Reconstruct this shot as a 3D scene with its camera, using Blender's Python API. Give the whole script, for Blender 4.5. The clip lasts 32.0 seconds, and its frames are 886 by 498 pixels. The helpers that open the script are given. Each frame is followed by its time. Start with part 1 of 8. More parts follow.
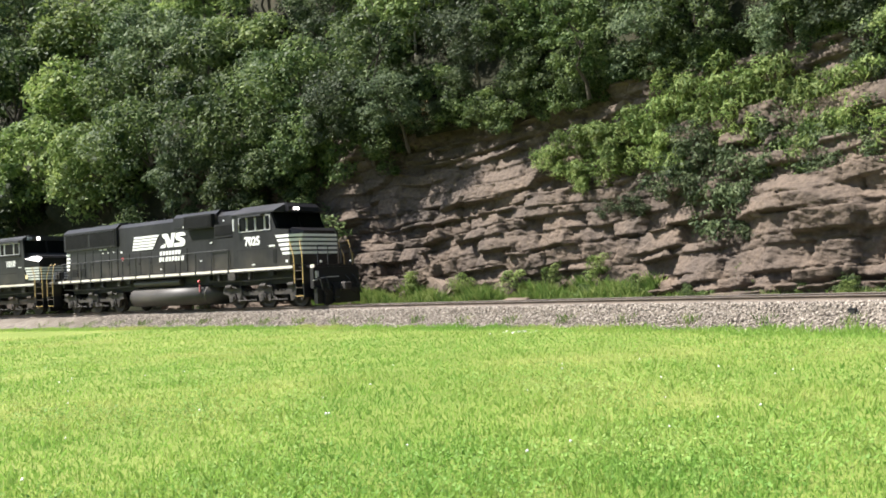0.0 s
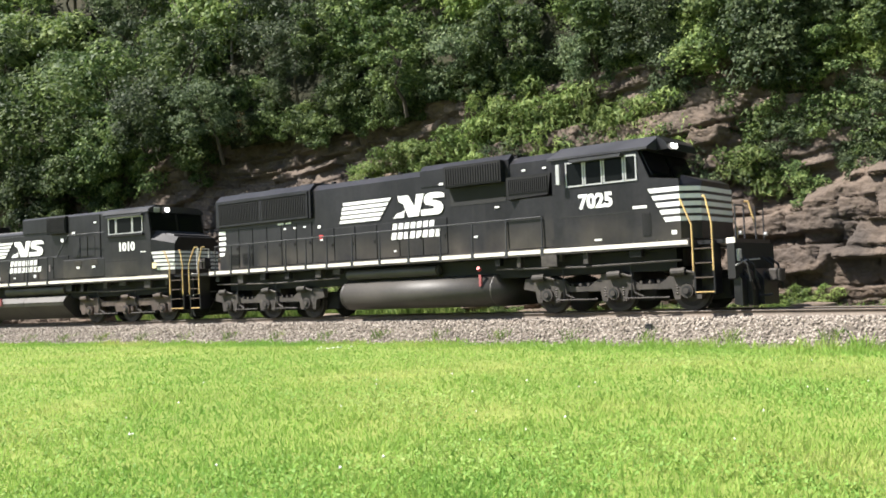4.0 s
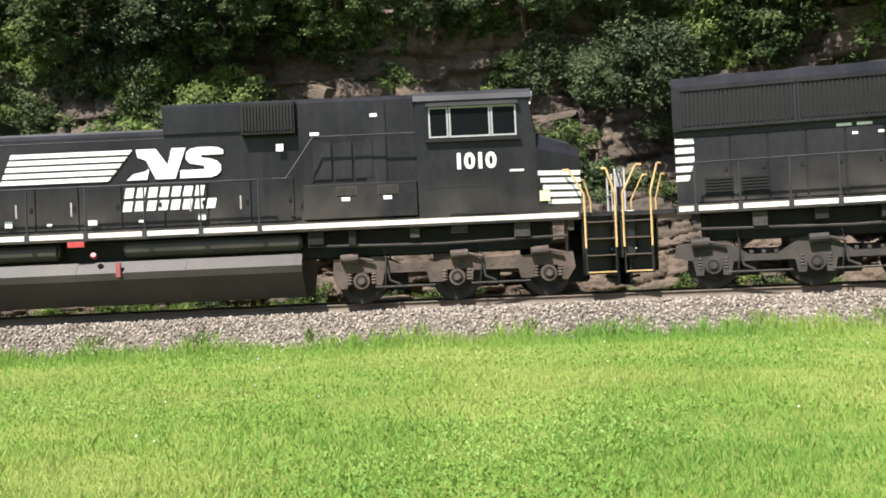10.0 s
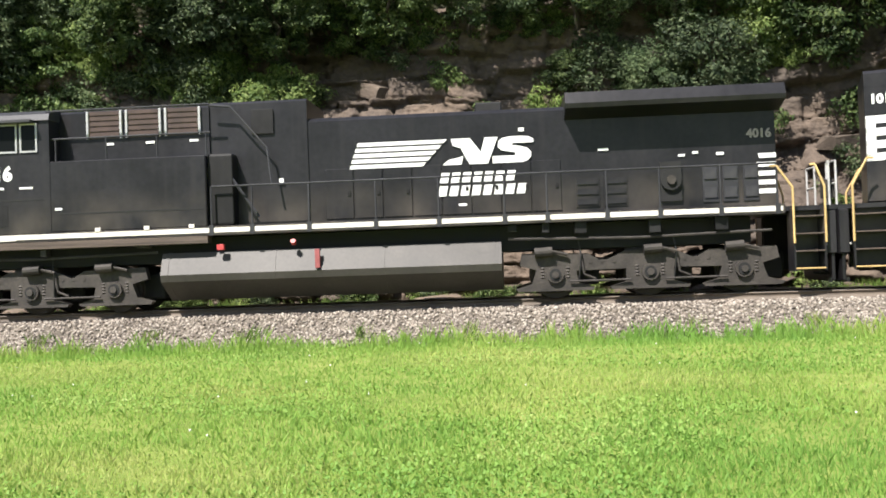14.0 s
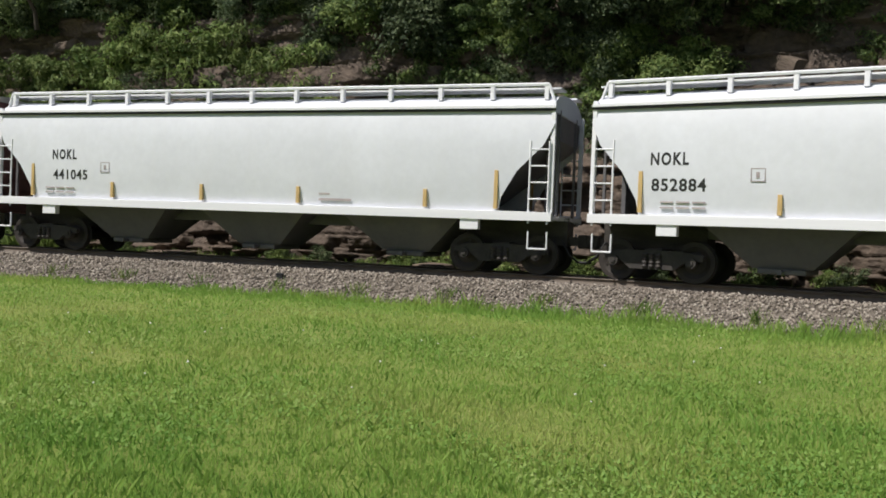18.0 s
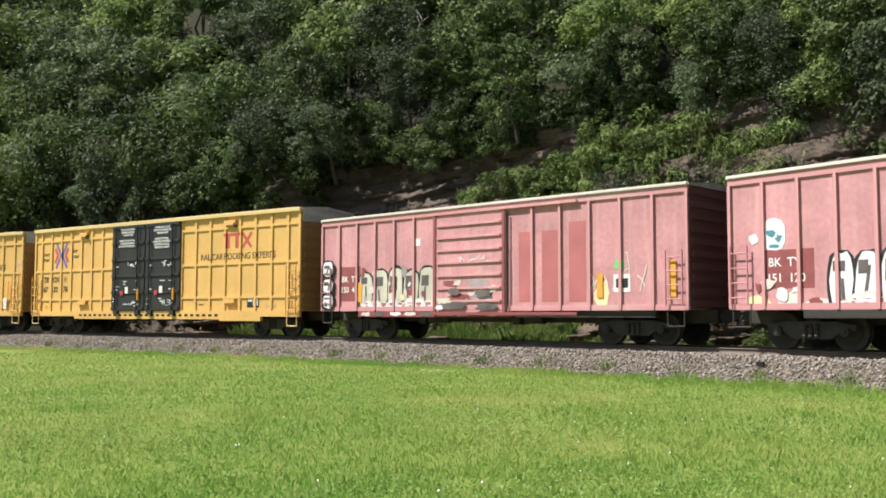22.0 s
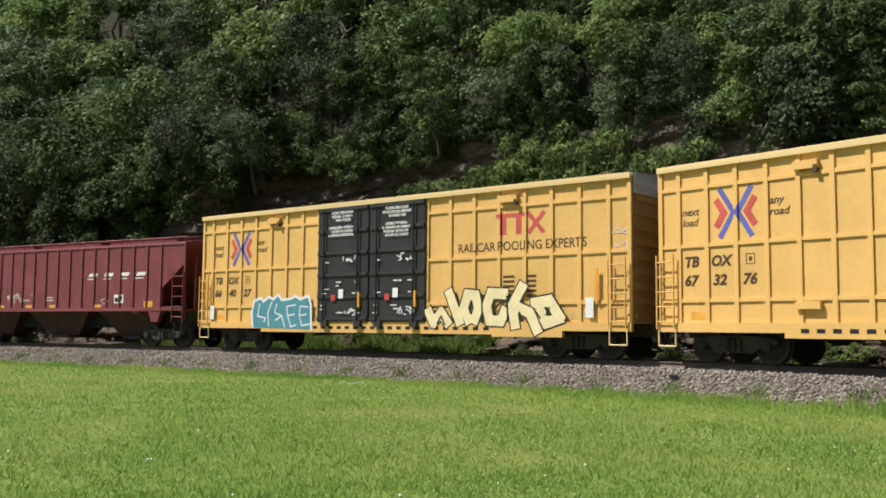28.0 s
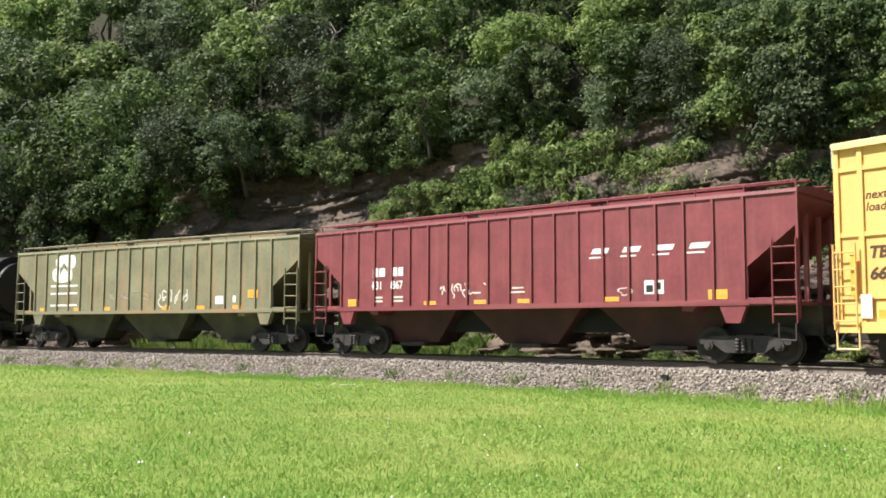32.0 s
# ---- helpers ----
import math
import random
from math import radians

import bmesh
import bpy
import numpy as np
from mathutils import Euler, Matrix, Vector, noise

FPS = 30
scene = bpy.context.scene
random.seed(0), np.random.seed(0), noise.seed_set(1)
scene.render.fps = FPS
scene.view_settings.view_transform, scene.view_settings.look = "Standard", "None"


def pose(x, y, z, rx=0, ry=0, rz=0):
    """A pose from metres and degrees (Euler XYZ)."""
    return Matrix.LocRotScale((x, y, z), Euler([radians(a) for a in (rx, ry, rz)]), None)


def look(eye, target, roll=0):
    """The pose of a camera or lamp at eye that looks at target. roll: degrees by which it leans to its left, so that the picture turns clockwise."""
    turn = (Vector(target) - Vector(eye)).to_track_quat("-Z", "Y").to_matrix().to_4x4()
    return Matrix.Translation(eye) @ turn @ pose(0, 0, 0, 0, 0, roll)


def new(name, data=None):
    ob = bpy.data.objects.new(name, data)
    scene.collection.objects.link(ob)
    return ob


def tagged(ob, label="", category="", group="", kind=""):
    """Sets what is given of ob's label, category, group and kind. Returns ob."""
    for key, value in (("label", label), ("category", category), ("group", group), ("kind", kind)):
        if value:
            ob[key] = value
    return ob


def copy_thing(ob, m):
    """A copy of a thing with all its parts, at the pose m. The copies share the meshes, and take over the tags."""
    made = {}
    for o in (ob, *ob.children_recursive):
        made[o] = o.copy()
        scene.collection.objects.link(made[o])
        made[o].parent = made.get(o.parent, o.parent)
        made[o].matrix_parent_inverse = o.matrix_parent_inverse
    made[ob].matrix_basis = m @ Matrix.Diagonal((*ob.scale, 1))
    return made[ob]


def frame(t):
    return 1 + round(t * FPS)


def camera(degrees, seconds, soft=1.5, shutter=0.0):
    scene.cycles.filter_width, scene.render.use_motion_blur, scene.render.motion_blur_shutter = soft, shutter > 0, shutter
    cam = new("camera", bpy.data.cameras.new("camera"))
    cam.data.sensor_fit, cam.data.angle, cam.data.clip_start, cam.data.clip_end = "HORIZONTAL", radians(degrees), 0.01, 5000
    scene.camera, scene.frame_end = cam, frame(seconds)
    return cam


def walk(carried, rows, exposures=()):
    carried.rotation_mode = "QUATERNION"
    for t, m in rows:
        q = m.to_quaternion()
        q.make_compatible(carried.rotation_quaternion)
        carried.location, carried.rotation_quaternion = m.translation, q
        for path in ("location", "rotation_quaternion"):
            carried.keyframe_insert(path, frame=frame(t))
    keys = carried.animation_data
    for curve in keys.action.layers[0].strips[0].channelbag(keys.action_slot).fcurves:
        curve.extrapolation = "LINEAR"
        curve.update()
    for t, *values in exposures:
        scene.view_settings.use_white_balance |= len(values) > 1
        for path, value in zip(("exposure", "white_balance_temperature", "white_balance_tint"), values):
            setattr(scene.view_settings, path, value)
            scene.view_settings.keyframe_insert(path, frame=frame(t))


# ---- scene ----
# ---- camera ----
cam = camera(50.0, 32.0, soft=1.75)
EYE = 0.83          # above the rail heads, which lie at z = 0
TURNS = [
    (0, 36.02, 1.91, 2.75),
    (0.5, 37.31, 2.05, 0.99),
    (1, 37.08, 1.07, 3.80),
    (1.1, 34.28, 0.46, 4.21),
    (1.5, 38.39, 2.57, 5.20),
    (2, 34.47, 0.46, 1.10),
    (2.5, 32.41, 2.65, 0.65),
    (3, 31.57, 5.29, 1.36),
    (3.5, 26.46, 3.52, 0.64),
    (4, 24.93, 2.36, 2.35),
    (4.5, 18.99, 2.12, 2.39),
    (6.6, -1.42, 1.30, -1.31),
    (7, -2.23, 1.63, -1.78),
    (7.4, -4.96, -0.91, -4.87),
    (7.5, -5.35, -1.65, -4.52),
    (7.6, -7.79, -2.81, -4.89),
    (8, -20.42, -3.86, -3.95),
    (8.1, -24.04, -4.30, -3.90),
    (8.5, -28.50, -2.60, -2.60),
    (9, -27.81, -0.33, -2.84),
    (9.2, -29.33, 0.80, -3.20),
    (9.5, -24.11, 2.59, 0.50),
    (9.9, -23.44, 1.60, 1.94),
    (10, -23.36, 0.82, 2.57),
    (10.1, -25.54, 0.64, 1.73),
    (10.5, -27.37, 0.60, 0.59),
    (11, -28.27, 2.00, 0.43),
    (11.5, -28.70, 3.05, 0.35),
    (12, -30.15, 3.45, 0.76),
    (12.5, -26.76, 2.63, 1.35),
    (13, -23.02, 2.29, 1.53),
    (13.5, -20.29, 1.13, 3.26),
    (14, -20.31, 0.89, 2.03),
    (14.5, -22.46, 1.72, 0.60),
    (16.5, -18.39, 2.10, 1.15),
    (17, -8.47, 1.53, 1.68),
    (17.4, -1.86, 0.32, 0.89),
    (17.5, 1.51, 0.43, 1.32),
    (18, 3.20, -0.78, -2.33),
    (18.5, 7.49, 1.04, -1.62),
    (19, 11.97, 3.37, -0.69),
    (19.5, 13.90, 4.77, 0.50),
    (20, 20.91, 2.78, 1.61),
    (20.5, 26.88, 4.96, 0.23),
    (21, 33.66, 5.28, 0.68),
    (21.3, 37.36, 3.44, 1.95),
    (21.5, 30.33, 2.74, 1.63),
    (22, 31.24, 4.01, -0.08),
    (22.5, 33.07, 2.48, 0.78),
    (23, 28.00, 0.97, 4.30),
    (23.5, 26.83, 2.86, 1.06),
    (23.7, 26.61, 1.95, 0.38),
    (24, 27.84, 0.53, -0.42),
    (24.5, 30.58, 0.06, -1.34),
    (26.5, 27.65, 3.41, -0.12),
    (27, 27.20, 4.21, -0.55),
    (27.5, 26.83, 4.96, -0.18),
    (28, 26.42, 4.77, -0.44),
    (28.5, 26.48, 5.24, -0.20),
    (29, 26.70, 5.55, 0.12),
    (29.5, 26.70, 5.21, -0.21),
    (30, 26.06, 5.16, -0.61),
    (30.5, 25.03, 5.25, -0.19),
    (31, 25.32, 4.80, -0.08),
    (31.5, 25.64, 4.69, -0.26),
    (32, 25.90, 4.84, -0.16),
]
EXPOSURES = [(0, 1.37), (4, 1.42), (7, 1.17), (8, 0.87), (9, 0.82), (10, 1.12), (11, 1.02), (12, 1.07), (13, 1.22), (14.5, 1.2), (17, 0.1), (18, 0.05), (20, 0.3), (22, 0.64), (24, 0.4), (27, 0.24), (28, 0.27), (30, 0.72), (31, 0.84), (32, 1.07)]
walk(cam, [(t, pose(0, 0, EYE, 90 + p, r, y)) for t, y, p, r in TURNS], EXPOSURES)

# ---- world and sun ----
SUN_YAW, SUN_HEIGHT = 126.0, 54.0     # degrees anticlockwise from +y; above the horizon
world = bpy.data.worlds.new("sky")
scene.world = world
world.use_nodes = True
sky = world.node_tree.nodes.new("ShaderNodeTexSky")
sky.sky_type, sky.sun_disc = "NISHITA", False
sky.sun_elevation, sky.sun_rotation = radians(SUN_HEIGHT), radians(-SUN_YAW)
back = world.node_tree.nodes["Background"]
back.inputs[1].default_value = 0.065
world.node_tree.links.new(sky.outputs[0], back.inputs[0])
sun = new("sun", bpy.data.lights.new("sun", "SUN"))
sun.data.energy, sun.data.angle, sun.data.color = 5.0, radians(0.6), (1.0, 0.952, 0.9)
away = Vector((-math.sin(radians(SUN_YAW)), math.cos(radians(SUN_YAW)), math.tan(radians(SUN_HEIGHT))))
sun.matrix_world = look(away * 50, (0, 0, 0))

# ---- the line of the track: a curve that tightens towards the east ----
FOOT, TURN_A, K0, K1 = 21.78, radians(-28.50), 0.01225, -0.0001285
_s = np.arange(-260.0, 360.01, 0.25)
_k = K0 + K1 * np.clip(_s, -25.0, 75.0)
_k = np.where(_s < -25, 0.004, _k)
_th = np.concatenate([[0], np.cumsum((_k[1:] + _k[:-1]) / 2 * 0.25)])
_i0 = int(np.argmin(abs(_s)))
_th -= _th[_i0]
_al = np.concatenate([[0], np.cumsum((np.cos(_th)[1:] + np.cos(_th)[:-1]) / 2 * 0.25)])
_in = np.concatenate([[0], np.cumsum((np.sin(_th)[1:] + np.sin(_th)[:-1]) / 2 * 0.25)])
_al, _in = _al - _al[_i0], _in - _in[_i0]
_ux, _uy, _lx, _ly = -math.sin(TURN_A), math.cos(TURN_A), -math.cos(TURN_A), -math.sin(TURN_A)


def line(s, out=0.0):
    """x, y of the track's line s metres along it (growing against the train's way), out metres off it, away from the lawn. Arrays or numbers."""
    al, inn, th = np.interp(s, _s, _al), np.interp(s, _s, _in), np.interp(s, _s, _th)
    a, u = al + out * np.sin(th), FOOT - inn + out * np.cos(th)
    return _ux * u + _lx * a, _uy * u + _ly * a


def on_line(s, out=0.0, z=0.0, turn=0.0):
    """A pose on the line: x runs with the train, y away from the lawn."""
    x, y = line(s, out)
    th = float(np.interp(s, _s, _th))
    dx, dy = -(math.cos(th) * _lx - math.sin(th) * _ux), -(math.cos(th) * _ly - math.sin(th) * _uy)
    return pose(float(x), float(y), z, 0, 0, math.degrees(math.atan2(dy, dx)) + turn)


# ---- materials ----
def material(name, base, rough=0.7, metal=0.0, vary=0.25, scale=3.0, fine=40.0, bump=0.15, second=None, stain=0.0, stain_color=(0.05, 0.035, 0.025), piece=0.0, thick=0.02, streak=0.0, streak_color=(0.2, 0.12, 0.08), shine=None, dust=None):
    """A surface with two scales of variation, relief, stains, and a change of tone from piece to piece."""
    m = bpy.data.materials.new(name)
    m.use_nodes = True
    n, l = m.node_tree.nodes, m.node_tree.links
    b = n["Principled BSDF"]
    b.inputs["Roughness"].default_value, b.inputs["Metallic"].default_value = rough, metal
    co = n.new("ShaderNodeTexCoord")

    def noise_node(size, detail=6.0):
        t = n.new("ShaderNodeTexNoise")
        t.inputs["Scale"].default_value, t.inputs["Detail"].default_value = size, detail
        l.new(co.outputs["Object"], t.inputs["Vector"])
        return t
    big, small = noise_node(scale), noise_node(fine, 4.0)
    mix = n.new("ShaderNodeMix")
    mix.data_type = "RGBA"
    dark = second or tuple(c * (1 - vary) for c in base)
    light = base if second else tuple(min(1, c * (1 + vary)) for c in base)
    mix.inputs["A"].default_value, mix.inputs["B"].default_value = (*dark, 1), (*light, 1)
    ramp = n.new("ShaderNodeMapRange")
    ramp.inputs["From Min"].default_value, ramp.inputs["From Max"].default_value = 0.3, 0.7
    l.new(big.outputs["Fac"], ramp.inputs["Value"])
    l.new(ramp.outputs[0], mix.inputs["Factor"])
    out = mix.outputs["Result"]

    def times(color, value_socket, low, high):
        r = n.new("ShaderNodeMapRange")
        r.inputs["From Min"].default_value, r.inputs["From Max"].default_value = 0.25, 0.75
        r.inputs["To Min"].default_value, r.inputs["To Max"].default_value = low, high
        l.new(value_socket, r.inputs["Value"])
        v = n.new("ShaderNodeMix")
        v.data_type, v.blend_type = "RGBA", "MULTIPLY"
        v.inputs["Factor"].default_value = 1.0
        l.new(color, v.inputs["A"])
        l.new(r.outputs[0], v.inputs["B"])
        return v.outputs["Result"]
    out = times(out, small.outputs["Fac"], 1 - vary * 0.7, 1 + vary * 0.5)
    if piece:
        info = n.new("ShaderNodeObjectInfo")
        out = times(out, info.outputs["Random"], 1 - piece, 1 + piece)
    if stain:
        st = noise_node(scale * 0.6, 8.0)
        r = n.new("ShaderNodeMapRange")
        r.inputs["From Min"].default_value, r.inputs["From Max"].default_value = 0.55, 0.75
        r.inputs["To Max"].default_value = stain
        l.new(st.outputs["Fac"], r.inputs["Value"])
        v = n.new("ShaderNodeMix")
        v.data_type = "RGBA"
        v.inputs["B"].default_value = (*stain_color, 1)
        l.new(r.outputs[0], v.inputs["Factor"])
        l.new(out, v.inputs["A"])
        out = v.outputs["Result"]
    if streak:      # runs of rust and washed-out paint down the side
        flow = n.new("ShaderNodeMapping")
        flow.inputs["Scale"].default_value = (2.6, 0.4, 0.16)
        l.new(co.outputs["Object"], flow.inputs["Vector"])
        st = n.new("ShaderNodeTexNoise")
        st.inputs["Scale"].default_value, st.inputs["Detail"].default_value = 1.6, 5.0
        l.new(flow.outputs[0], st.inputs["Vector"])
        r = n.new("ShaderNodeMapRange")
        r.inputs["From Min"].default_value, r.inputs["From Max"].default_value = 0.5, 0.72
        r.inputs["To Max"].default_value = streak
        l.new(st.outputs["Fac"], r.inputs["Value"])
        v = n.new("ShaderNodeMix")
        v.data_type = "RGBA"
        v.inputs["B"].default_value = (*streak_color, 1)
        l.new(r.outputs[0], v.inputs["Factor"])
        l.new(out, v.inputs["A"])
        out = v.outputs["Result"]
    if dust:        # road dust thrown up over the sills and lower doors, in uneven drifts
        sep, drift = n.new("ShaderNodeSeparateXYZ"), noise_node(0.9, 7.0)
        l.new(co.outputs["Object"], sep.inputs[0])
        high = n.new("ShaderNodeMapRange")
        high.inputs["From Min"].default_value, high.inputs["From Max"].default_value = 2.75, 1.75
        l.new(sep.outputs["Z"], high.inputs["Value"])
        foot = n.new("ShaderNodeMapRange")
        foot.inputs["From Min"].default_value, foot.inputs["From Max"].default_value = 0.9, 1.2
        l.new(sep.outputs["Z"], foot.inputs["Value"])
        amount = n.new("ShaderNodeMapRange")
        amount.inputs["From Min"].default_value, amount.inputs["From Max"].default_value = 0.35, 0.7
        amount.inputs["To Max"].default_value = 0.75
        l.new(drift.outputs["Fac"], amount.inputs["Value"])
        both = n.new("ShaderNodeMath")
        both.operation = "MULTIPLY"
        l.new(high.outputs[0], both.inputs[0])
        l.new(foot.outputs[0], both.inputs[1])
        last = n.new("ShaderNodeMath")
        last.operation = "MULTIPLY"
        l.new(both.outputs[0], last.inputs[0])
        l.new(amount.outputs[0], last.inputs[1])
        v = n.new("ShaderNodeMix")
        v.data_type = "RGBA"
        v.inputs["B"].default_value = (*dust, 1)
        l.new(last.outputs[0], v.inputs["Factor"])
        l.new(out, v.inputs["A"])
        out = v.outputs["Result"]
    if shine is not None:
        b.inputs["Specular IOR Level"].default_value = shine
    l.new(out, b.inputs["Base Color"])
    if bump:
        bm_ = n.new("ShaderNodeBump")
        bm_.inputs["Strength"].default_value, bm_.inputs["Distance"].default_value = bump, thick
        l.new(small.outputs["Fac"], bm_.inputs["Height"])
        l.new(bm_.outputs[0], b.inputs["Normal"])
    return m


def leaf_material(name, low, high, light, through_=0.3, size=0.9, patchy=False, spread=0.0):
    """Leaves: tone from leaf to leaf and from clump to clump, with light passing through."""
    m = bpy.data.materials.new(name)
    m.use_nodes = True
    n, l = m.node_tree.nodes, m.node_tree.links
    b = n["Principled BSDF"]
    b.inputs["Roughness"].default_value, b.inputs["Specular IOR Level"].default_value = 0.62, 0.28
    geo, co = n.new("ShaderNodeNewGeometry"), n.new("ShaderNodeTexCoord")
    t = n.new("ShaderNodeTexNoise")
    t.inputs["Scale"].default_value = size
    l.new(co.outputs["Object"], t.inputs["Vector"])
    add = n.new("ShaderNodeMath")
    add.operation = "MULTIPLY_ADD"
    add.inputs[1].default_value = 0.5
    l.new(geo.outputs["Random Per Island"], add.inputs[0])
    l.new(t.outputs["Fac"], add.inputs[2])
    if patchy:
        add.inputs[1].default_value = 0.34
        t.inputs["Detail"].default_value = 7.0
        r = n.new("ShaderNodeMapRange")
        r.inputs["From Min"].default_value, r.inputs["From Max"].default_value = 0.33, 0.67
        r.inputs["To Min"].default_value, r.inputs["To Max"].default_value = 0.18, 0.82
        l.new(t.outputs["Fac"], r.inputs["Value"])
        l.new(r.outputs[0], add.inputs[2])
    ramp = n.new("ShaderNodeValToRGB")
    e = ramp.color_ramp.elements
    e[0].position, e[0].color = 0.35, (*low, 1)
    e[1].position, e[1].color = 1.0, (*light, 1)
    mid = e.new(0.7)
    mid.color = (*high, 1)
    l.new(add.outputs[0], ramp.inputs[0])
    tone = ramp.outputs[0]
    if spread:          # one plant is paler or darker than the next
        info, rng_, mul = n.new("ShaderNodeObjectInfo"), n.new("ShaderNodeMapRange"), n.new("ShaderNodeMix")
        rng_.inputs["To Min"].default_value, rng_.inputs["To Max"].default_value = 1 - spread, 1 + spread
        l.new(info.outputs["Random"], rng_.inputs["Value"])
        mul.data_type, mul.blend_type = "RGBA", "MULTIPLY"
        mul.inputs["Factor"].default_value = 1.0
        l.new(tone, mul.inputs["A"])
        l.new(rng_.outputs[0], mul.inputs["B"])
        tone = mul.outputs["Result"]
    l.new(tone, b.inputs["Base Color"])
    tr = n.new("ShaderNodeBsdfTranslucent")
    l.new(tone, tr.inputs["Color"])
    mix = n.new("ShaderNodeMixShader")
    mix.inputs[0].default_value = through_
    l.new(b.outputs[0], mix.inputs[1])
    l.new(tr.outputs[0], mix.inputs[2])
    l.new(mix.outputs[0], n["Material Output"].inputs["Surface"])
    return m


# ---- mesh helpers ----
def part(name, bm, mat, parent=None, label="", at=None, smooth=False):
    """Links a bmesh as one mesh object under a thing or a part."""
    me = bpy.data.meshes.new(name)
    bm.to_mesh(me)
    bm.free()
    me.materials.append(mat)
    if smooth:
        me.polygons.foreach_set("use_smooth", [True] * len(me.polygons))
    ob = new(name, me)
    if parent is not None:
        ob.parent = parent
    if at is not None:
        ob.matrix_basis = at
    if label:
        ob["label"] = label
    return ob


def box(bm, x0, x1, y0, y1, z0, z1, bevel=0.0):
    vs = [bm.verts.new(p) for p in ((x0, y0, z0), (x1, y0, z0), (x1, y1, z0), (x0, y1, z0), (x0, y0, z1), (x1, y0, z1), (x1, y1, z1), (x0, y1, z1))]
    fs = [bm.faces.new([vs[i] for i in q]) for q in ((3, 2, 1, 0), (4, 5, 6, 7), (0, 1, 5, 4), (1, 2, 6, 5), (2, 3, 7, 6), (3, 0, 4, 7))]
    if bevel:
        es = {e for q in fs for e in q.edges}
        bmesh.ops.bevel(bm, geom=list(es), offset=bevel, segments=1, affect="EDGES")
    return bm


def prism(bm, outline, y0, y1):
    """An outline in x, z drawn from y0 to y1."""
    a = [bm.verts.new((x, y0, z)) for x, z in outline]
    b = [bm.verts.new((x, y1, z)) for x, z in outline]
    n = len(a)
    fs = [bm.faces.new(a), bm.faces.new(b[::-1])] + [bm.faces.new((a[i], b[i], b[(i + 1) % n], a[(i + 1) % n])) for i in range(n)]
    bmesh.ops.recalc_face_normals(bm, faces=fs)
    return bm


def extrude_x(bm, outline, x0, x1, outline1=None):
    """An outline in y, z drawn from x0 to x1, closed at both ends."""
    a = [bm.verts.new((x0, y, z)) for y, z in outline]
    b = [bm.verts.new((x1, y, z)) for y, z in (outline1 or outline)]
    n = len(a)
    fs = [bm.faces.new(a), bm.faces.new(b[::-1])] + [bm.faces.new((a[i], b[i], b[(i + 1) % n], a[(i + 1) % n])) for i in range(n)]
    bmesh.ops.recalc_face_normals(bm, faces=fs)
    return bm


def rod(bm, p, q, r, n=8):
    p, q = Vector(p), Vector(q)
    d = q - p
    side = d.orthogonal().normalized()
    up = d.cross(side).normalized()
    a, b = [], []
    for i in range(n):
        o = (side * math.cos(2 * math.pi * i / n) + up * math.sin(2 * math.pi * i / n)) * r
        a.append(bm.verts.new(p + o))
        b.append(bm.verts.new(q + o))
    bm.faces.new(a)
    bm.faces.new(b[::-1])
    for i in range(n):
        bm.faces.new((a[i], b[i], b[(i + 1) % n], a[(i + 1) % n]))
    return bm


def pipe(bm, points, r, n=6):
    for p, q in zip(points, points[1:]):
        rod(bm, p, q, r, n)
    return bm


def thing(name, label, category, at=None, group="", kind=""):
    ob = new(name)
    ob.empty_display_size = 0.3
    if at is not None:
        ob.matrix_basis = at
    return tagged(ob, label, category, group, kind)


# ---- materials of the place ----
def ground_material(name, low, mid, high, patch=0.35, fine=30.0, rough=0.9, bump=0.6):
    m = bpy.data.materials.new(name)
    m.use_nodes = True
    n, l = m.node_tree.nodes, m.node_tree.links
    b = n["Principled BSDF"]
    b.inputs["Roughness"].default_value = rough
    b.inputs["Specular IOR Level"].default_value = 0.2
    co = n.new("ShaderNodeTexCoord")
    out = []
    for size, detail in ((patch, 5.0), (2.2, 5.0), (fine, 6.0)):
        t = n.new("ShaderNodeTexNoise")
        t.inputs["Scale"].default_value, t.inputs["Detail"].default_value = size, detail
        l.new(co.outputs["Object"], t.inputs["Vector"])
        out.append(t)
    add = n.new("ShaderNodeMath")
    add.operation = "MULTIPLY_ADD"
    add.inputs[1].default_value = 0.9
    l.new(out[1].outputs["Fac"], add.inputs[0])
    l.new(out[0].outputs["Fac"], add.inputs[2])
    add2 = n.new("ShaderNodeMath")
    add2.operation = "MULTIPLY_ADD"
    add2.inputs[1].default_value = 0.9
    l.new(out[2].outputs["Fac"], add2.inputs[0])
    l.new(add.outputs[0], add2.inputs[2])
    ramp = n.new("ShaderNodeValToRGB")
    e = ramp.color_ramp.elements
    e[0].position, e[0].color = 0.34, (*low, 1)
    e[1].position, e[1].color = 0.66, (*high, 1)
    e.new(0.5).color = (*mid, 1)
    half = n.new("ShaderNodeMath")
    half.operation = "MULTIPLY"
    half.inputs[1].default_value = 0.36
    l.new(add2.outputs[0], half.inputs[0])
    l.new(half.outputs[0], ramp.inputs[0])
    l.new(ramp.outputs[0], b.inputs["Base Color"])
    bm_ = n.new("ShaderNodeBump")
    bm_.inputs["Strength"].default_value, bm_.inputs["Distance"].default_value = bump, 0.05
    l.new(out[2].outputs["Fac"], bm_.inputs["Height"])
    l.new(bm_.outputs[0], b.inputs["Normal"])
    return m


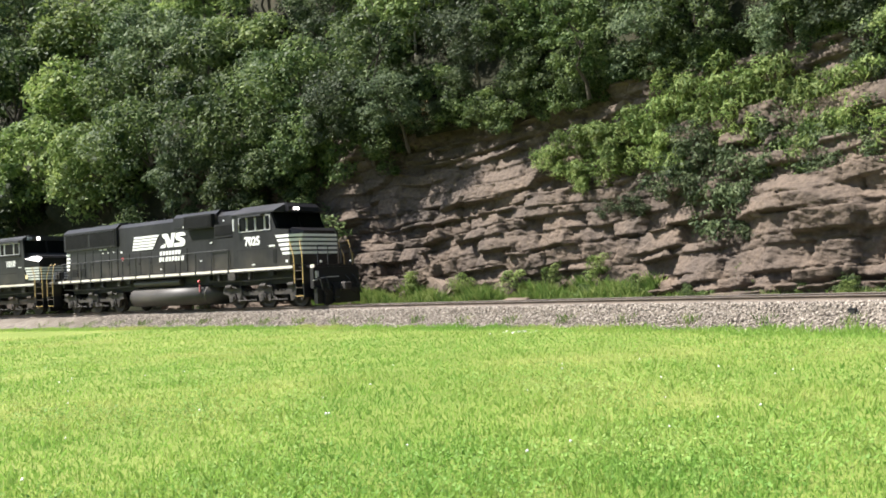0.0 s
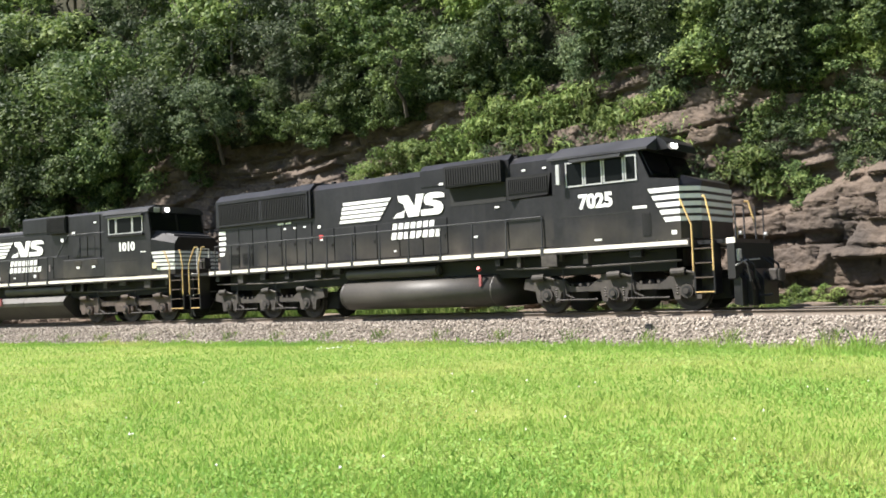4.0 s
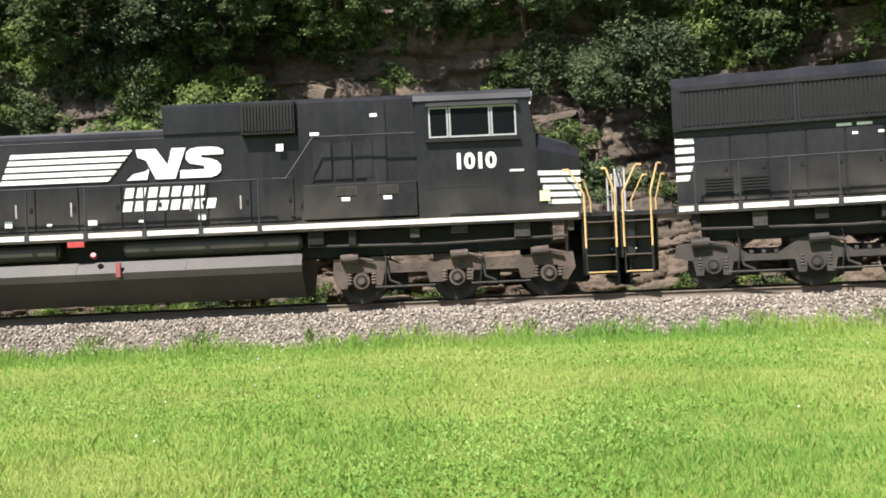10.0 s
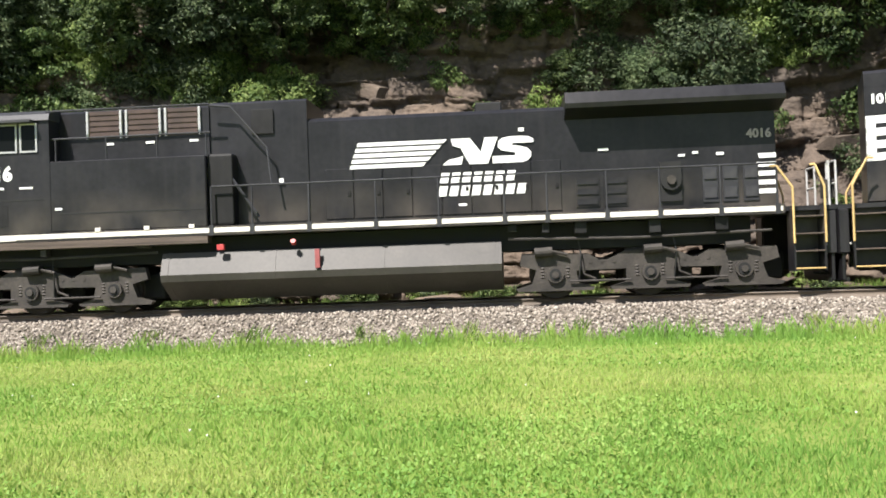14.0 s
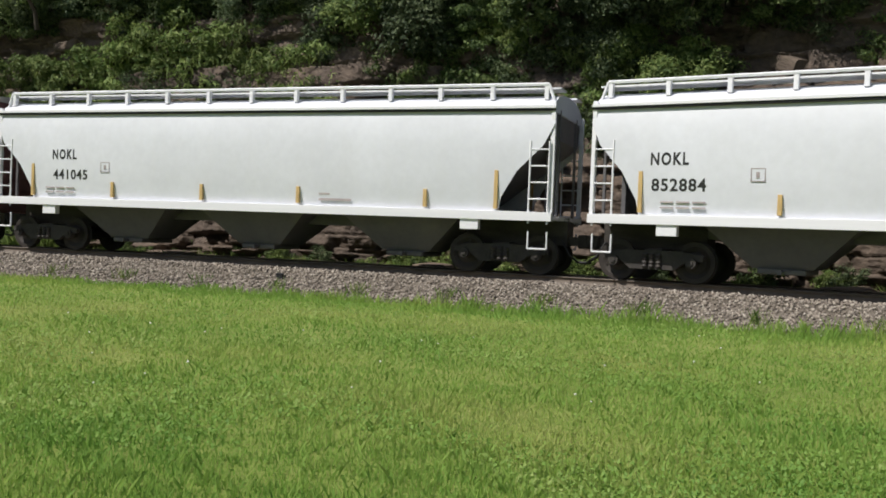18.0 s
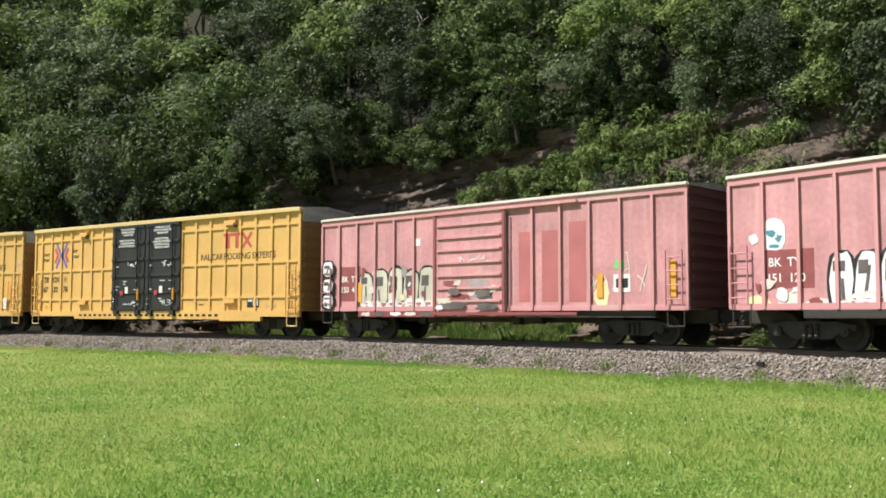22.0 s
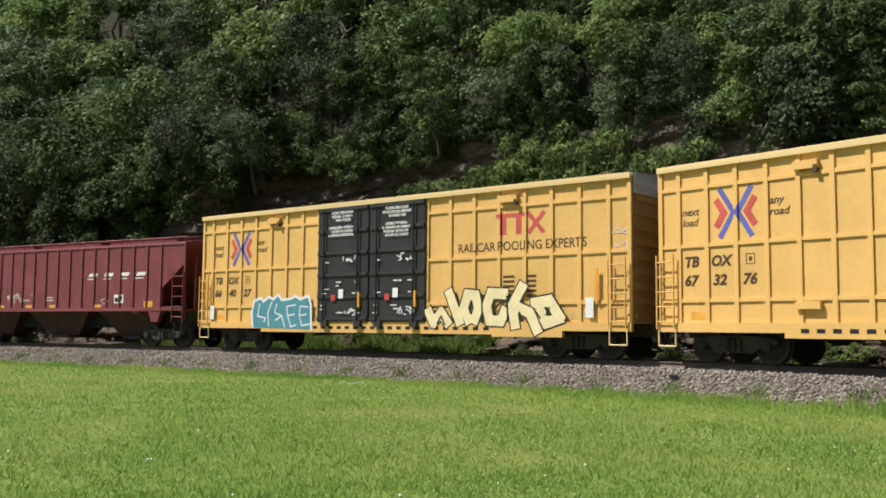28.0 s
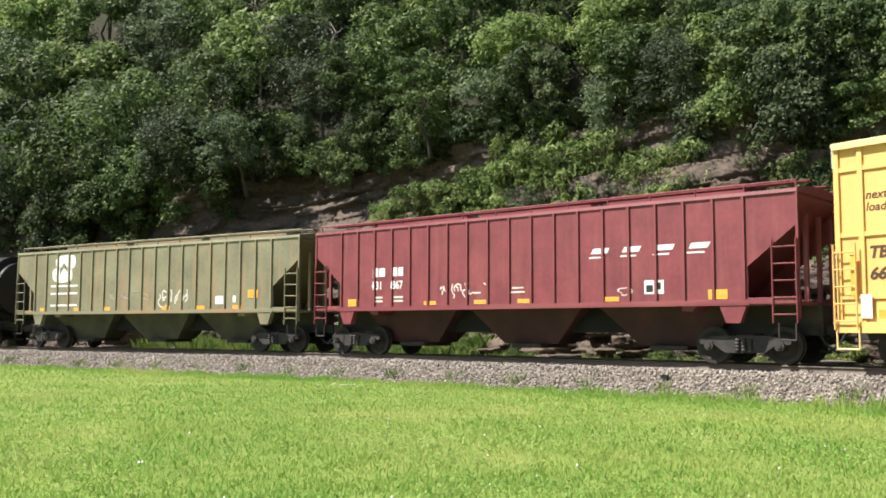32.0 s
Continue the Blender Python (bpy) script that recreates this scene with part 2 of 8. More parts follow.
LAWN = ground_material("lawn", (0.11, 0.15, 0.03), (0.17, 0.222, 0.048), (0.25, 0.27, 0.08), bump=0.5)
# soil and litter taken near black: the shade between crowns is in the colour
FLOOR_SHADE = ground_material("forest floor darkened for shade", (0.01, 0.011, 0.006), (0.022, 0.024, 0.011), (0.048, 0.04, 0.024), 0.25, 6.0)
TRACKBED = ground_material("stone and weed verge", (0.05, 0.043, 0.034), (0.125, 0.107, 0.086), (0.25, 0.22, 0.185), 0.4, 22.0)
GRASS = leaf_material("grass blades", (0.19, 0.35, 0.07), (0.295, 0.435, 0.095), (0.48, 0.5, 0.18), 0.5, 0.22, True)
WEED = leaf_material("weeds", (0.05, 0.1, 0.02), (0.12, 0.2, 0.04), (0.27, 0.32, 0.1), 0.4)
LEAF_A = leaf_material("broad leaves", (0.012, 0.028, 0.008), (0.053, 0.09, 0.026), (0.165, 0.215, 0.072), 0.36, spread=0.42)
LEAF_B = leaf_material("grey-green leaves", (0.015, 0.03, 0.013), (0.056, 0.087, 0.037), (0.165, 0.205, 0.1), 0.36, spread=0.38)
LEAF_C = leaf_material("pale sunlit leaves", (0.038, 0.074, 0.018), (0.122, 0.186, 0.048), (0.27, 0.33, 0.105), 0.4, spread=0.28)
LEAF_D = leaf_material("dead brown leaves", (0.06, 0.04, 0.02), (0.16, 0.10, 0.05), (0.3, 0.2, 0.11))
ROCK = material("brown layered rock", (0.135, 0.099, 0.072), 0.9, vary=0.45, scale=0.55, fine=6.0, bump=0.9, second=(0.075, 0.057, 0.045), stain=0.7, stain_color=(0.035, 0.03, 0.026), thick=0.08)
BOULDER = material("brown sandstone block", (0.125, 0.094, 0.07), 0.85, vary=0.35, scale=0.9, fine=8.0, bump=0.6, stain=0.5, stain_color=(0.06, 0.05, 0.04), piece=0.35, thick=0.05)
BARK = material("grey-brown bark", (0.07, 0.056, 0.045), 0.9, vary=0.4, scale=4.0, fine=30.0, bump=0.5)
PALE_BARK = material("pale dead bark", (0.3, 0.26, 0.22), 0.85, vary=0.3, scale=4.0, bump=0.2)
RAIL = material("rusty rail steel", (0.12, 0.093, 0.07), 0.7, metal=0.0, vary=0.25, scale=2.0, bump=0.1)
RAIL_TOP = material("polished rail head", (0.55, 0.52, 0.5), 0.3, metal=0.9, vary=0.1, bump=0.0)
TIE = material("weathered wooden sleeper", (0.12, 0.095, 0.075), 0.9, vary=0.35, scale=3.0, bump=0.4, piece=0.25)
STONE = bpy.data.materials.new("grey-pink ballast stone")
STONE.use_nodes = True
_n, _l = STONE.node_tree.nodes, STONE.node_tree.links
_g, _r = _n.new("ShaderNodeNewGeometry"), _n.new("ShaderNodeValToRGB")
_e = _r.color_ramp.elements
_e[0].color, _e[1].color = (0.105, 0.088, 0.072, 1), (0.36, 0.322, 0.27, 1)
_e.new(0.5).color = (0.225, 0.19, 0.155, 1)
_l.new(_g.outputs["Random Per Island"], _r.inputs[0])
_l.new(_r.outputs[0], _n["Principled BSDF"].inputs["Base Color"])
_n["Principled BSDF"].inputs["Roughness"].default_value = 0.85


def quick_mesh(name, verts, faces, mat, smooth=False):
    """A mesh straight from arrays; all faces have the same number of corners."""
    verts, faces = np.asarray(verts, np.float32), np.asarray(faces, np.int32)
    me = bpy.data.meshes.new(name)
    me.vertices.add(len(verts))
    me.vertices.foreach_set("co", verts.ravel())
    k = faces.shape[1]
    me.loops.add(faces.size)
    me.loops.foreach_set("vertex_index", faces.ravel())
    me.polygons.add(len(faces))
    me.polygons.foreach_set("loop_start", np.arange(0, faces.size, k, dtype=np.int32))
    if smooth:
        me.polygons.foreach_set("use_smooth", np.ones(len(faces), bool))
    me.update(calc_edges=True)
    me.materials.append(mat)
    return me


def strip(name, stations, profile, mat, smooth=False):
    """A profile of (out, z) swept along the line of the track."""
    n = len(profile)
    vs = np.empty((len(stations), n, 3))
    for j, (o, z) in enumerate(profile):
        x, y = line(stations, o)
        vs[:, j, 0], vs[:, j, 1], vs[:, j, 2] = x, y, z
    i, j = np.meshgrid(np.arange(len(stations) - 1), np.arange(n - 1), indexing="ij")
    a = (i * n + j).ravel()
    return quick_mesh(name, vs.reshape(-1, 3), np.stack([a, a + 1, a + n + 1, a + n], 1), mat, smooth)


# ---- ground, track ----
LAWN_Z = -0.75
g = 60
gx, gy = np.meshgrid(np.sign(np.linspace(-1, 1, g)) * np.abs(np.linspace(-1, 1, g)) ** 4 * 1500, np.sign(np.linspace(-1, 1, g)) * np.abs(np.linspace(-1, 1, g)) ** 4 * 1500, indexing="ij")
i, j = np.meshgrid(np.arange(g - 1), np.arange(g - 1), indexing="ij")
a = (i * g + j).ravel()
tagged(new("ground", quick_mesh("ground", np.stack([gx.ravel(), gy.ravel(), np.full(g * g, LAWN_Z)], 1), np.stack([a, a + g, a + g + 1, a + 1], 1), LAWN)), "sunlit mown lawn with clover patches", "lawn", kind="structure")
LONG = np.arange(-190.0, 275.0, 0.5)
bed = new("track_bed", strip("track_bed", LONG, [(-3.5, LAWN_Z - 0.05), (-3.2, -0.74), (-1.75, -0.24), (-1.3, -0.19), (1.4, -0.19), (2.0, -0.3), (3.4, -0.5), (7.5, -0.45)], TRACKBED))
tagged(bed, "grey stone ballast bed of the railway", "track bed", kind="structure")
for off in (-0.755, 0.755):
    rail = new("rail", strip("rail", LONG, [(off - 0.07, -0.17), (off - 0.07, -0.155), (off - 0.012, -0.13), (off - 0.012, -0.045), (off - 0.037, -0.035), (off - 0.037, -0.008), (off + 0.037, -0.008), (off + 0.037, -0.035), (off + 0.012, -0.045), (off + 0.012, -0.13), (off + 0.07, -0.155), (off + 0.07, -0.17)], RAIL))
    tagged(rail, "rusty steel rail with polished head", "rail", kind="structure")
    head = new("rail_head", strip("rail_head", LONG, [(off - 0.034, -0.004), (off - 0.028, 0.0), (off + 0.028, 0.0), (off + 0.034, -0.004)], RAIL_TOP))
    head.parent = rail
b = bmesh.new()
box(b, -0.11, 0.11, -1.3, 1.3, -0.34, -0.17, 0.012)
tie_mesh = bpy.data.meshes.new("sleeper")
b.to_mesh(tie_mesh)
b.free()
tie_mesh.materials.append(TIE)
for k in range(190):
    o = new("sleeper", tie_mesh)
    o.parent, o.matrix_basis = bed, on_line(-30 + k * 0.56)

# ballast stones: many-sided chips, joined
rng = np.random.default_rng(11)


def chips(name, s, out, z, size, mat):
    """Angular stones at the given places."""
    n = len(s)
    x, y = line(s, out)
    base = np.array([(1, 0, -0.2), (-0.3, 0.9, -0.1), (-0.9, -0.5, 0), (0.2, -0.9, 0.1), (0.1, 0.1, 0.8), (0, 0, -0.8)])
    tri = np.array([(0, 1, 4), (1, 2, 4), (2, 3, 4), (3, 0, 4), (1, 0, 5), (2, 1, 5), (3, 2, 5), (0, 3, 5)])
    v = base[None] * (1 + rng.uniform(-0.35, 0.35, (n, 6, 3))) * size[:, None, None]
    q = rng.normal(size=(n, 3, 3))
    q[:, 0] /= np.linalg.norm(q[:, 0], axis=1)[:, None]
    q[:, 1] -= (q[:, 1] * q[:, 0]).sum(1)[:, None] * q[:, 0]
    q[:, 1] /= np.linalg.norm(q[:, 1], axis=1)[:, None]
    q[:, 2] = np.cross(q[:, 0], q[:, 1])
    v = np.einsum("nij,njk->nik", v, q) + np.stack([x, y, z], 1)[:, None]
    f = tri[None] + 6 * np.arange(n)[:, None, None]
    return quick_mesh(name, v.reshape(-1, 3), f.reshape(-1, 3), mat)


n = 64000
s_ = rng.uniform(-20, 56, n)
o_ = np.where(rng.random(n) < 0.78, rng.uniform(-3.35, -1.0, n), rng.uniform(-1.0, 2.0, n))
z_ = np.interp(o_, [-3.5, -3.2, -1.75, -1.3, 1.4, 2.0], [-0.8, -0.74, -0.24, -0.19, -0.19, -0.3]) + rng.uniform(-0.02, 0.035, n)
tagged(new("ballast", chips("ballast", s_, o_, z_, rng.uniform(0.02, 0.056, n), STONE)), "loose grey and pinkish crushed stone ballast", "ballast", kind="stuff")


# ---- the hill and its rock face ----
def cliff_out(z):
    """The face stands steep, a bare wall rises above it, and the wooded slope leans back from there."""
    return 5.9 + 0.25 * np.clip(z, 0, 7) + 0.16 * np.clip(z - 7, 0, 3) + 0.85 * np.clip(z - 10, 0, 100)


def crest(s):
    """Height of the hill along the line."""
    return np.interp(s, [-190, -40, 60, 95, 140, 275], [30, 36, 42, 40, 34, 26])


def hash01(*k):
    v = np.sin(sum(np.asarray(q, float) * w for q, w in zip(k, (12.9898, 78.233, 37.719)))) * 43758.5453
    return v - np.floor(v)


BEDS = np.cumsum(0.11 + 0.85 * hash01(np.arange(80), 2.2, 0) ** 2.2) - 8.0


def lumps(s, z, size, salt):
    """Smooth uneven relief of the given size, from -1 to 1."""
    u, v = s / size, z / size
    i, j = np.floor(u), np.floor(v)
    p, q = u - i, v - j
    p, q = p * p * (3 - 2 * p), q * q * (3 - 2 * q)
    h = lambda a, c: hash01(a, c, salt)
    return 2 * ((h(i, j) * (1 - p) + h(i + 1, j) * p) * (1 - q) + (h(i, j + 1) * (1 - p) + h(i + 1, j + 1) * p) * q) - 1


def ledges(s, z):
    """Depth of the broken beds of rock: beds stand out by their own amounts, undercut at the foot, split into blocks by upright joints; a thick lower bench towards the east."""
    fault = np.floor((s + 0.45 * z + 0.5 * lumps(s, z, 1.6, 4.0)) / 5.2)
    warp = z + 0.04 * s + 1.3 * hash01(fault, 7.7, 0) + 0.22 * (hash01(fault, 2.9, 0) - 0.5) * (s - 5.2 * fault) + 0.16 * lumps(s, z, 1.8, 3.0) + 0.025 * lumps(s, z, 0.45, 5.0)
    k = np.clip(np.searchsorted(BEDS, warp) - 1, 0, len(BEDS) - 2)
    low, thick_ = BEDS[k], BEDS[k + 1] - BEDS[k]
    up = (warp - low) / thick_
    wide = 0.5 + 1.9 * thick_ * (0.35 + hash01(k, 3.3, fault)) + 0.5 * hash01(k, 8.3, fault)
    along = (s + 5 * hash01(k, 1.7, fault) + 0.3 * (z - low) * (hash01(k, 6.1, fault) - 0.5) + 0.22 * lumps(s, z, 0.8, 8.0)) / wide
    block = np.floor(along)
    edge = np.minimum(along - block, 1 - along + block) * wide
    d = -0.62 * hash01(k + 13 * fault, block, 0) - 0.22 * hash01(k, 9.1, fault)
    d = d + 0.2 * np.clip(0.065 - up * thick_, 0, 1) / 0.065 + 0.14 * (hash01(k, block, 5.0) - 0.35) * (up - 0.5) * 4
    d = d + 0.24 * np.clip(0.06 - edge, 0, 1) / 0.06 + 0.6 * (hash01(k, block, 8.0) - 0.5) * (along - block - 0.5)
    d = d + 0.05 * lumps(s, z, 0.5, 1.0) + 0.045 * lumps(s, z, 0.22, 2.0) + 0.55 * lumps(s, z, 4.1, 6.0) + 0.6 * (hash01(fault, 4.4, 0) - 0.4)
    bench = np.clip((24.5 - s) / 1.5, 0, 1) * np.clip((s + 6) / 3, 0, 1) * np.clip((3.4 + 0.6 * np.sin(s * 0.6) - z) / 0.5, 0, 1)
    return d - 0.9 * bench + 0.35 * np.sin(s * 0.21 + 1.3 * np.sin(z * 0.4))


cs, cz = np.arange(-25, 60, 0.09), np.arange(-0.6, 8.9, 0.052)
S, Z = np.meshgrid(cs, cz, indexing="ij")
fade = np.clip((8.95 - Z) / 0.5, 0, 1)
O = cliff_out(Z) + fade * ledges(S, Z) + 0.024 * rng.normal(size=S.shape) * fade
X, Y = line(S, O)
m_ = len(cz)
i, j = np.meshgrid(np.arange(len(cs) - 1), np.arange(m_ - 1), indexing="ij")
a = (i * m_ + j).ravel()
face = new("rock_face", quick_mesh("rock_face", np.stack([X.ravel(), Y.ravel(), Z.ravel()], 1), np.stack([a, a + m_, a + m_ + 1, a + 1], 1), ROCK))
tagged(face, "brown layered rock cutting with broken ledges", "rock face", kind="structure")
hs, hz = np.concatenate([np.arange(-190, -30, 5.0), np.arange(-30, 110, 1.2), np.arange(110, 276, 5.0)]), np.linspace(0, 1, 46)
S, V = np.meshgrid(hs, hz, indexing="ij")
top = crest(S)
Z = np.where((S > -24.5) & (S < 59.5), 8.2 + (top - 8.2) * V, -0.6 + (top + 0.6) * V)
bumpy = 0.5 * np.sin(S * 0.5 + Z * 0.7) + 0.4 * np.sin(S * 1.1 - Z * 0.9) + 0.3 * rng.normal(size=S.shape)
O = cliff_out(Z) + bumpy * np.clip(V * 6, 0.15, 1) + np.where((S > -24.5) & (S < 59.5), 0.1, 0.4)
X, Y = line(S, O)
m_ = len(hz)
i, j = np.meshgrid(np.arange(len(hs) - 1), np.arange(m_ - 1), indexing="ij")
a = (i * m_ + j).ravel()
tagged(new("hillside", quick_mesh("hillside", np.stack([X.ravel(), Y.ravel(), Z.ravel()], 1), np.stack([a, a + m_, a + m_ + 1, a + 1], 1), FLOOR_SHADE, True)), "steep wooded hillside of soil and leaf litter, tree shade in its colour", "hillside", kind="structure")


# ---- rocks broken from the face ----
def rock_mesh(seed, flat_=0.6):
    """A broken slab: a box with its corners knocked off unevenly."""
    r = random.Random(seed)
    bm = bmesh.new()
    for x in (-1, 1):
        for y in (-1, 1):
            for z in (-1, 1):
                q = Vector((x * r.uniform(0.75, 1.1), y * r.uniform(0.75, 1.1), z * flat_ * r.uniform(0.7, 1.15)))
                for ax in range(3):
                    v = q.copy()
                    v[ax] *= r.uniform(0.35, 0.95)
                    bm.verts.new(v)
    bmesh.ops.convex_hull(bm, input=bm.verts)
    bmesh.ops.delete(bm, geom=[v for v in bm.verts if not v.link_faces], context="VERTS")
    me = bpy.data.meshes.new("rock")
    bm.to_mesh(me)
    bm.free()
    me.materials.append(BOULDER)
    return me


ROCKS = [rock_mesh(50 + k, 0.45 + 0.1 * (k % 3)) for k in range(8)]
r = random.Random(5)
for k in range(26):
    band = r.random()
    s, z, size = (r.uniform(24, 47), r.uniform(-0.2, 1.6), r.uniform(0.2, 0.5)) if band < 0.6 else (r.uniform(-12, 12), r.uniform(3.0, 7.2), r.uniform(0.2, 0.5))
    o = new("rock", ROCKS[k % 8])
    o.parent = face
    out = float(cliff_out(z) + ledges(s, z)) + 0.12
    o.matrix_basis = on_line(s, out, z) @ pose(0, 0, 0, r.uniform(-14, 14), r.uniform(-18, 24), r.uniform(-40, 40)) @ Matrix.Diagonal((size * r.uniform(1.0, 2.0), size * 0.8, size * r.uniform(0.5, 1.0), 1))
for k in range(46):
    s, size = r.uniform(-14, 46), r.uniform(0.18, 0.5)
    o = new("fallen_rock", ROCKS[(k + 3) % 8])
    tagged(o, "fallen brown rock lying at the foot of the cutting", "rock", "fallen rocks by the track")
    o.matrix_basis = on_line(s, r.uniform(3.2, 5.6), -0.42 + size * 0.25, r.uniform(0, 360)) @ Matrix.Diagonal((size * 1.3, size, size, 1))


# ---- trees, bushes, weeds ----
def leaves(rng, centres, radii, per, leaf, droop=0.35, slim=1.0):
    """Leaf blades in tufts: each tuft is an uneven shell of leaves that face outward and up, with stray sprays beyond it. Returns vertices and faces."""
    n = len(centres) * per
    c = np.repeat(np.asarray(centres), per, 0)
    rad = np.repeat(np.asarray(radii), per)
    d = rng.normal(size=(n, 3)) + np.array([0, 0, 0.35])
    d /= np.linalg.norm(d, axis=1)[:, None]
    ph = np.repeat(rng.uniform(0, 6.28, (len(centres), 3)), per, 0)
    rough = 0.26 * np.sin(d[:, 0] * 5.5 + ph[:, 0]) * np.sin(d[:, 1] * 5.1 + ph[:, 1]) + 0.2 * np.sin(d[:, 2] * 7.3 + d[:, 0] * 4.7 + ph[:, 2])
    k = (1 + rough) * (0.62 + 0.42 * rng.random(n) ** 0.7) + np.where(rng.random(n) < 0.06, 0.35 * rng.random(n), 0)
    m = len(centres)
    turn_, wide = rng.uniform(0, 6.2832, m), rng.uniform(0.75, 1.6, m)
    e = np.stack([np.cos(turn_), np.sin(turn_), rng.uniform(-0.45, 0.3, m)], 1)     # each spray is drawn out along its own way
    e = np.repeat(e / np.linalg.norm(e, axis=1)[:, None], per, 0)
    off = d * (rad * k)[:, None] * np.stack([np.ones(n), np.ones(n), np.repeat(rng.uniform(0.45, 0.95, m), per)], 1)
    p = c + off + e * ((off * e).sum(1) * (np.repeat(wide, per) - 1))[:, None]
    nrm = d * 0.75 + rng.normal(size=(n, 3)) * 0.5 + np.array([0, 0, 0.5])
    nrm /= np.linalg.norm(nrm, axis=1)[:, None]
    along = np.cross(nrm, rng.normal(size=(n, 3)))
    along /= np.linalg.norm(along, axis=1)[:, None]
    along[:, 2] -= droop * rng.random(n)
    side = np.cross(nrm, along)
    side /= np.linalg.norm(side, axis=1)[:, None]
    size = leaf * rng.uniform(0.55, 1.35, n)[:, None]
    v = np.stack([p - along * size * 0.45 + side * size * 0.24 * slim, p - along * size * 0.2 - side * size * 0.32 * slim, p + along * size * 0.6 + nrm * size * 0.1], 1)
    return v.reshape(-1, 3), np.arange(3 * n).reshape(-1, 3)


def limb_mesh(bm, p, q, r0, r1, n=7):
    p, q = Vector(p), Vector(q)
    d = q - p
    u = d.orthogonal().normalized()
    w = d.cross(u).normalized()
    a = [bm.verts.new(p + (u * math.cos(6.2832 * i / n) + w * math.sin(6.2832 * i / n)) * r0) for i in range(n)]
    c = [bm.verts.new(q + (u * math.cos(6.2832 * i / n) + w * math.sin(6.2832 * i / n)) * r1) for i in range(n)]
    for i in range(n):
        bm.faces.new((a[i], a[(i + 1) % n], c[(i + 1) % n], c[i]))
    bm.faces.new(c[::-1])


def tree(seed, mat, tall=1.0, tufts=26, per=300, leaf=0.088, label=""):
    """A tree with a bent tapered trunk, limbs, and a crown about 1 m in radius round its origin, of tufts of single leaves with gaps."""
    r, rng = random.Random(seed), np.random.default_rng(seed)
    root = thing("tree", label, "tree", group="trees on the hillside")
    pts = [Vector((0, 0.1, -1.6))]
    for k in range(1, 6):
        pts.append(Vector((r.uniform(-0.06, 0.06) * k, 0.1 - 0.03 * k + r.uniform(-0.05, 0.05), -1.6 + 2.1 * k / 5)))
    bm = bmesh.new()
    for k in range(5):
        limb_mesh(bm, pts[k], pts[k + 1], 0.06 * (1 - k / 6), 0.06 * (1 - (k + 1) / 6))
    part("trunk", bm, BARK, root)
    centres, radii = [], []
    for k in range(tufts):
        h = -0.75 + 1.65 * (k + r.random()) / tufts
        reach = math.sqrt(max(0.05, 1 - (abs(h) / 1.02) ** 2.4)) * r.uniform(0.45, 1.0) * 0.86
        a = k * 2.39996 + r.uniform(-0.5, 0.5)
        centres.append((math.cos(a) * reach, math.sin(a) * reach, h * tall + r.uniform(-0.16, 0.16)))
        radii.append(0.17 + 0.3 * r.random() ** 1.6)
    for c in centres[2::6]:
        bm = bmesh.new()
        mid = (pts[4] + Vector(c)) / 2 + Vector((0, 0, 0.06))
        limb_mesh(bm, pts[3], mid, 0.02, 0.013, 5)
        limb_mesh(bm, mid, c, 0.013, 0.005, 5)
        part("limb", bm, BARK, root)
    v, f = leaves(rng, centres, radii, per, leaf)
    crown = new("crown", quick_mesh("crown", v, f, mat))
    crown.parent = root
    return root


def bush(seed, mat, tufts=11, per=170, leaf=0.12, label="", flat_=0.8, slim=1.0, droop=0.6):
    """A low bush about 1 m in radius round its origin: stems from the rock behind and tufts of leaves."""
    r, rng = random.Random(seed), np.random.default_rng(seed)
    root = thing("bush", label, "bush", group="bushes on the rock face")
    centres, radii = [], []
    for k in range(tufts):
        a, q = k * 2.39996 + r.uniform(-0.4, 0.4), ((k + 0.5) / tufts) ** 0.5
        centres.append((math.cos(a) * q * 0.85, r.uniform(-0.45, 0.15), math.sin(a) * q * 0.8 * flat_))
        radii.append(r.uniform(0.24, 0.4))
    bm = bmesh.new()
    for c in centres:
        limb_mesh(bm, (0, 0.5, -0.5), c, 0.018, 0.007, 4)
    part("branchwork", bm, BARK, root)
    v, f = leaves(rng, centres, radii, per, leaf, droop, slim)
    crown = new("foliage", quick_mesh("foliage", v, f, mat))
    crown.parent = root
    return root


DARK, GREY, PALE_GREEN = 0, 1, 2       # looks of the trees
T = {DARK: [tree(101, LEAF_A, 1.0, 26, 310, 0.088, "broadleaf tree with full dark green crown on the slope"),
            tree(103, LEAF_A, 0.75, 25, 310, 0.092, "spreading broadleaf tree with layered dark crown"),
            tree(106, LEAF_A, 1.1, 22, 320, 0.085, "broadleaf tree with open gappy crown")],
     GREY: [tree(102, LEAF_B, 1.05, 26, 310, 0.082, "tall broadleaf tree with grey-green crown on the slope"),
            tree(105, LEAF_B, 0.85, 24, 310, 0.08, "small grey-green tree leaning from the slope")],
     PALE_GREEN: [tree(104, LEAF_C, 0.8, 25, 310, 0.09, "broadleaf tree with bright sunlit green crown"),
                  tree(107, LEAF_C, 0.55, 24, 310, 0.095, "low tree with flat sunlit pale green crown")]}
for k, ob in enumerate(q for g_ in T.values() for q in g_):
    ob.matrix_basis = on_line(150 + 6 * k, 34, float(crest(150.0)) - 8.5) @ Matrix.Scale(3.0, 4)
r = random.Random(77)
spots = []


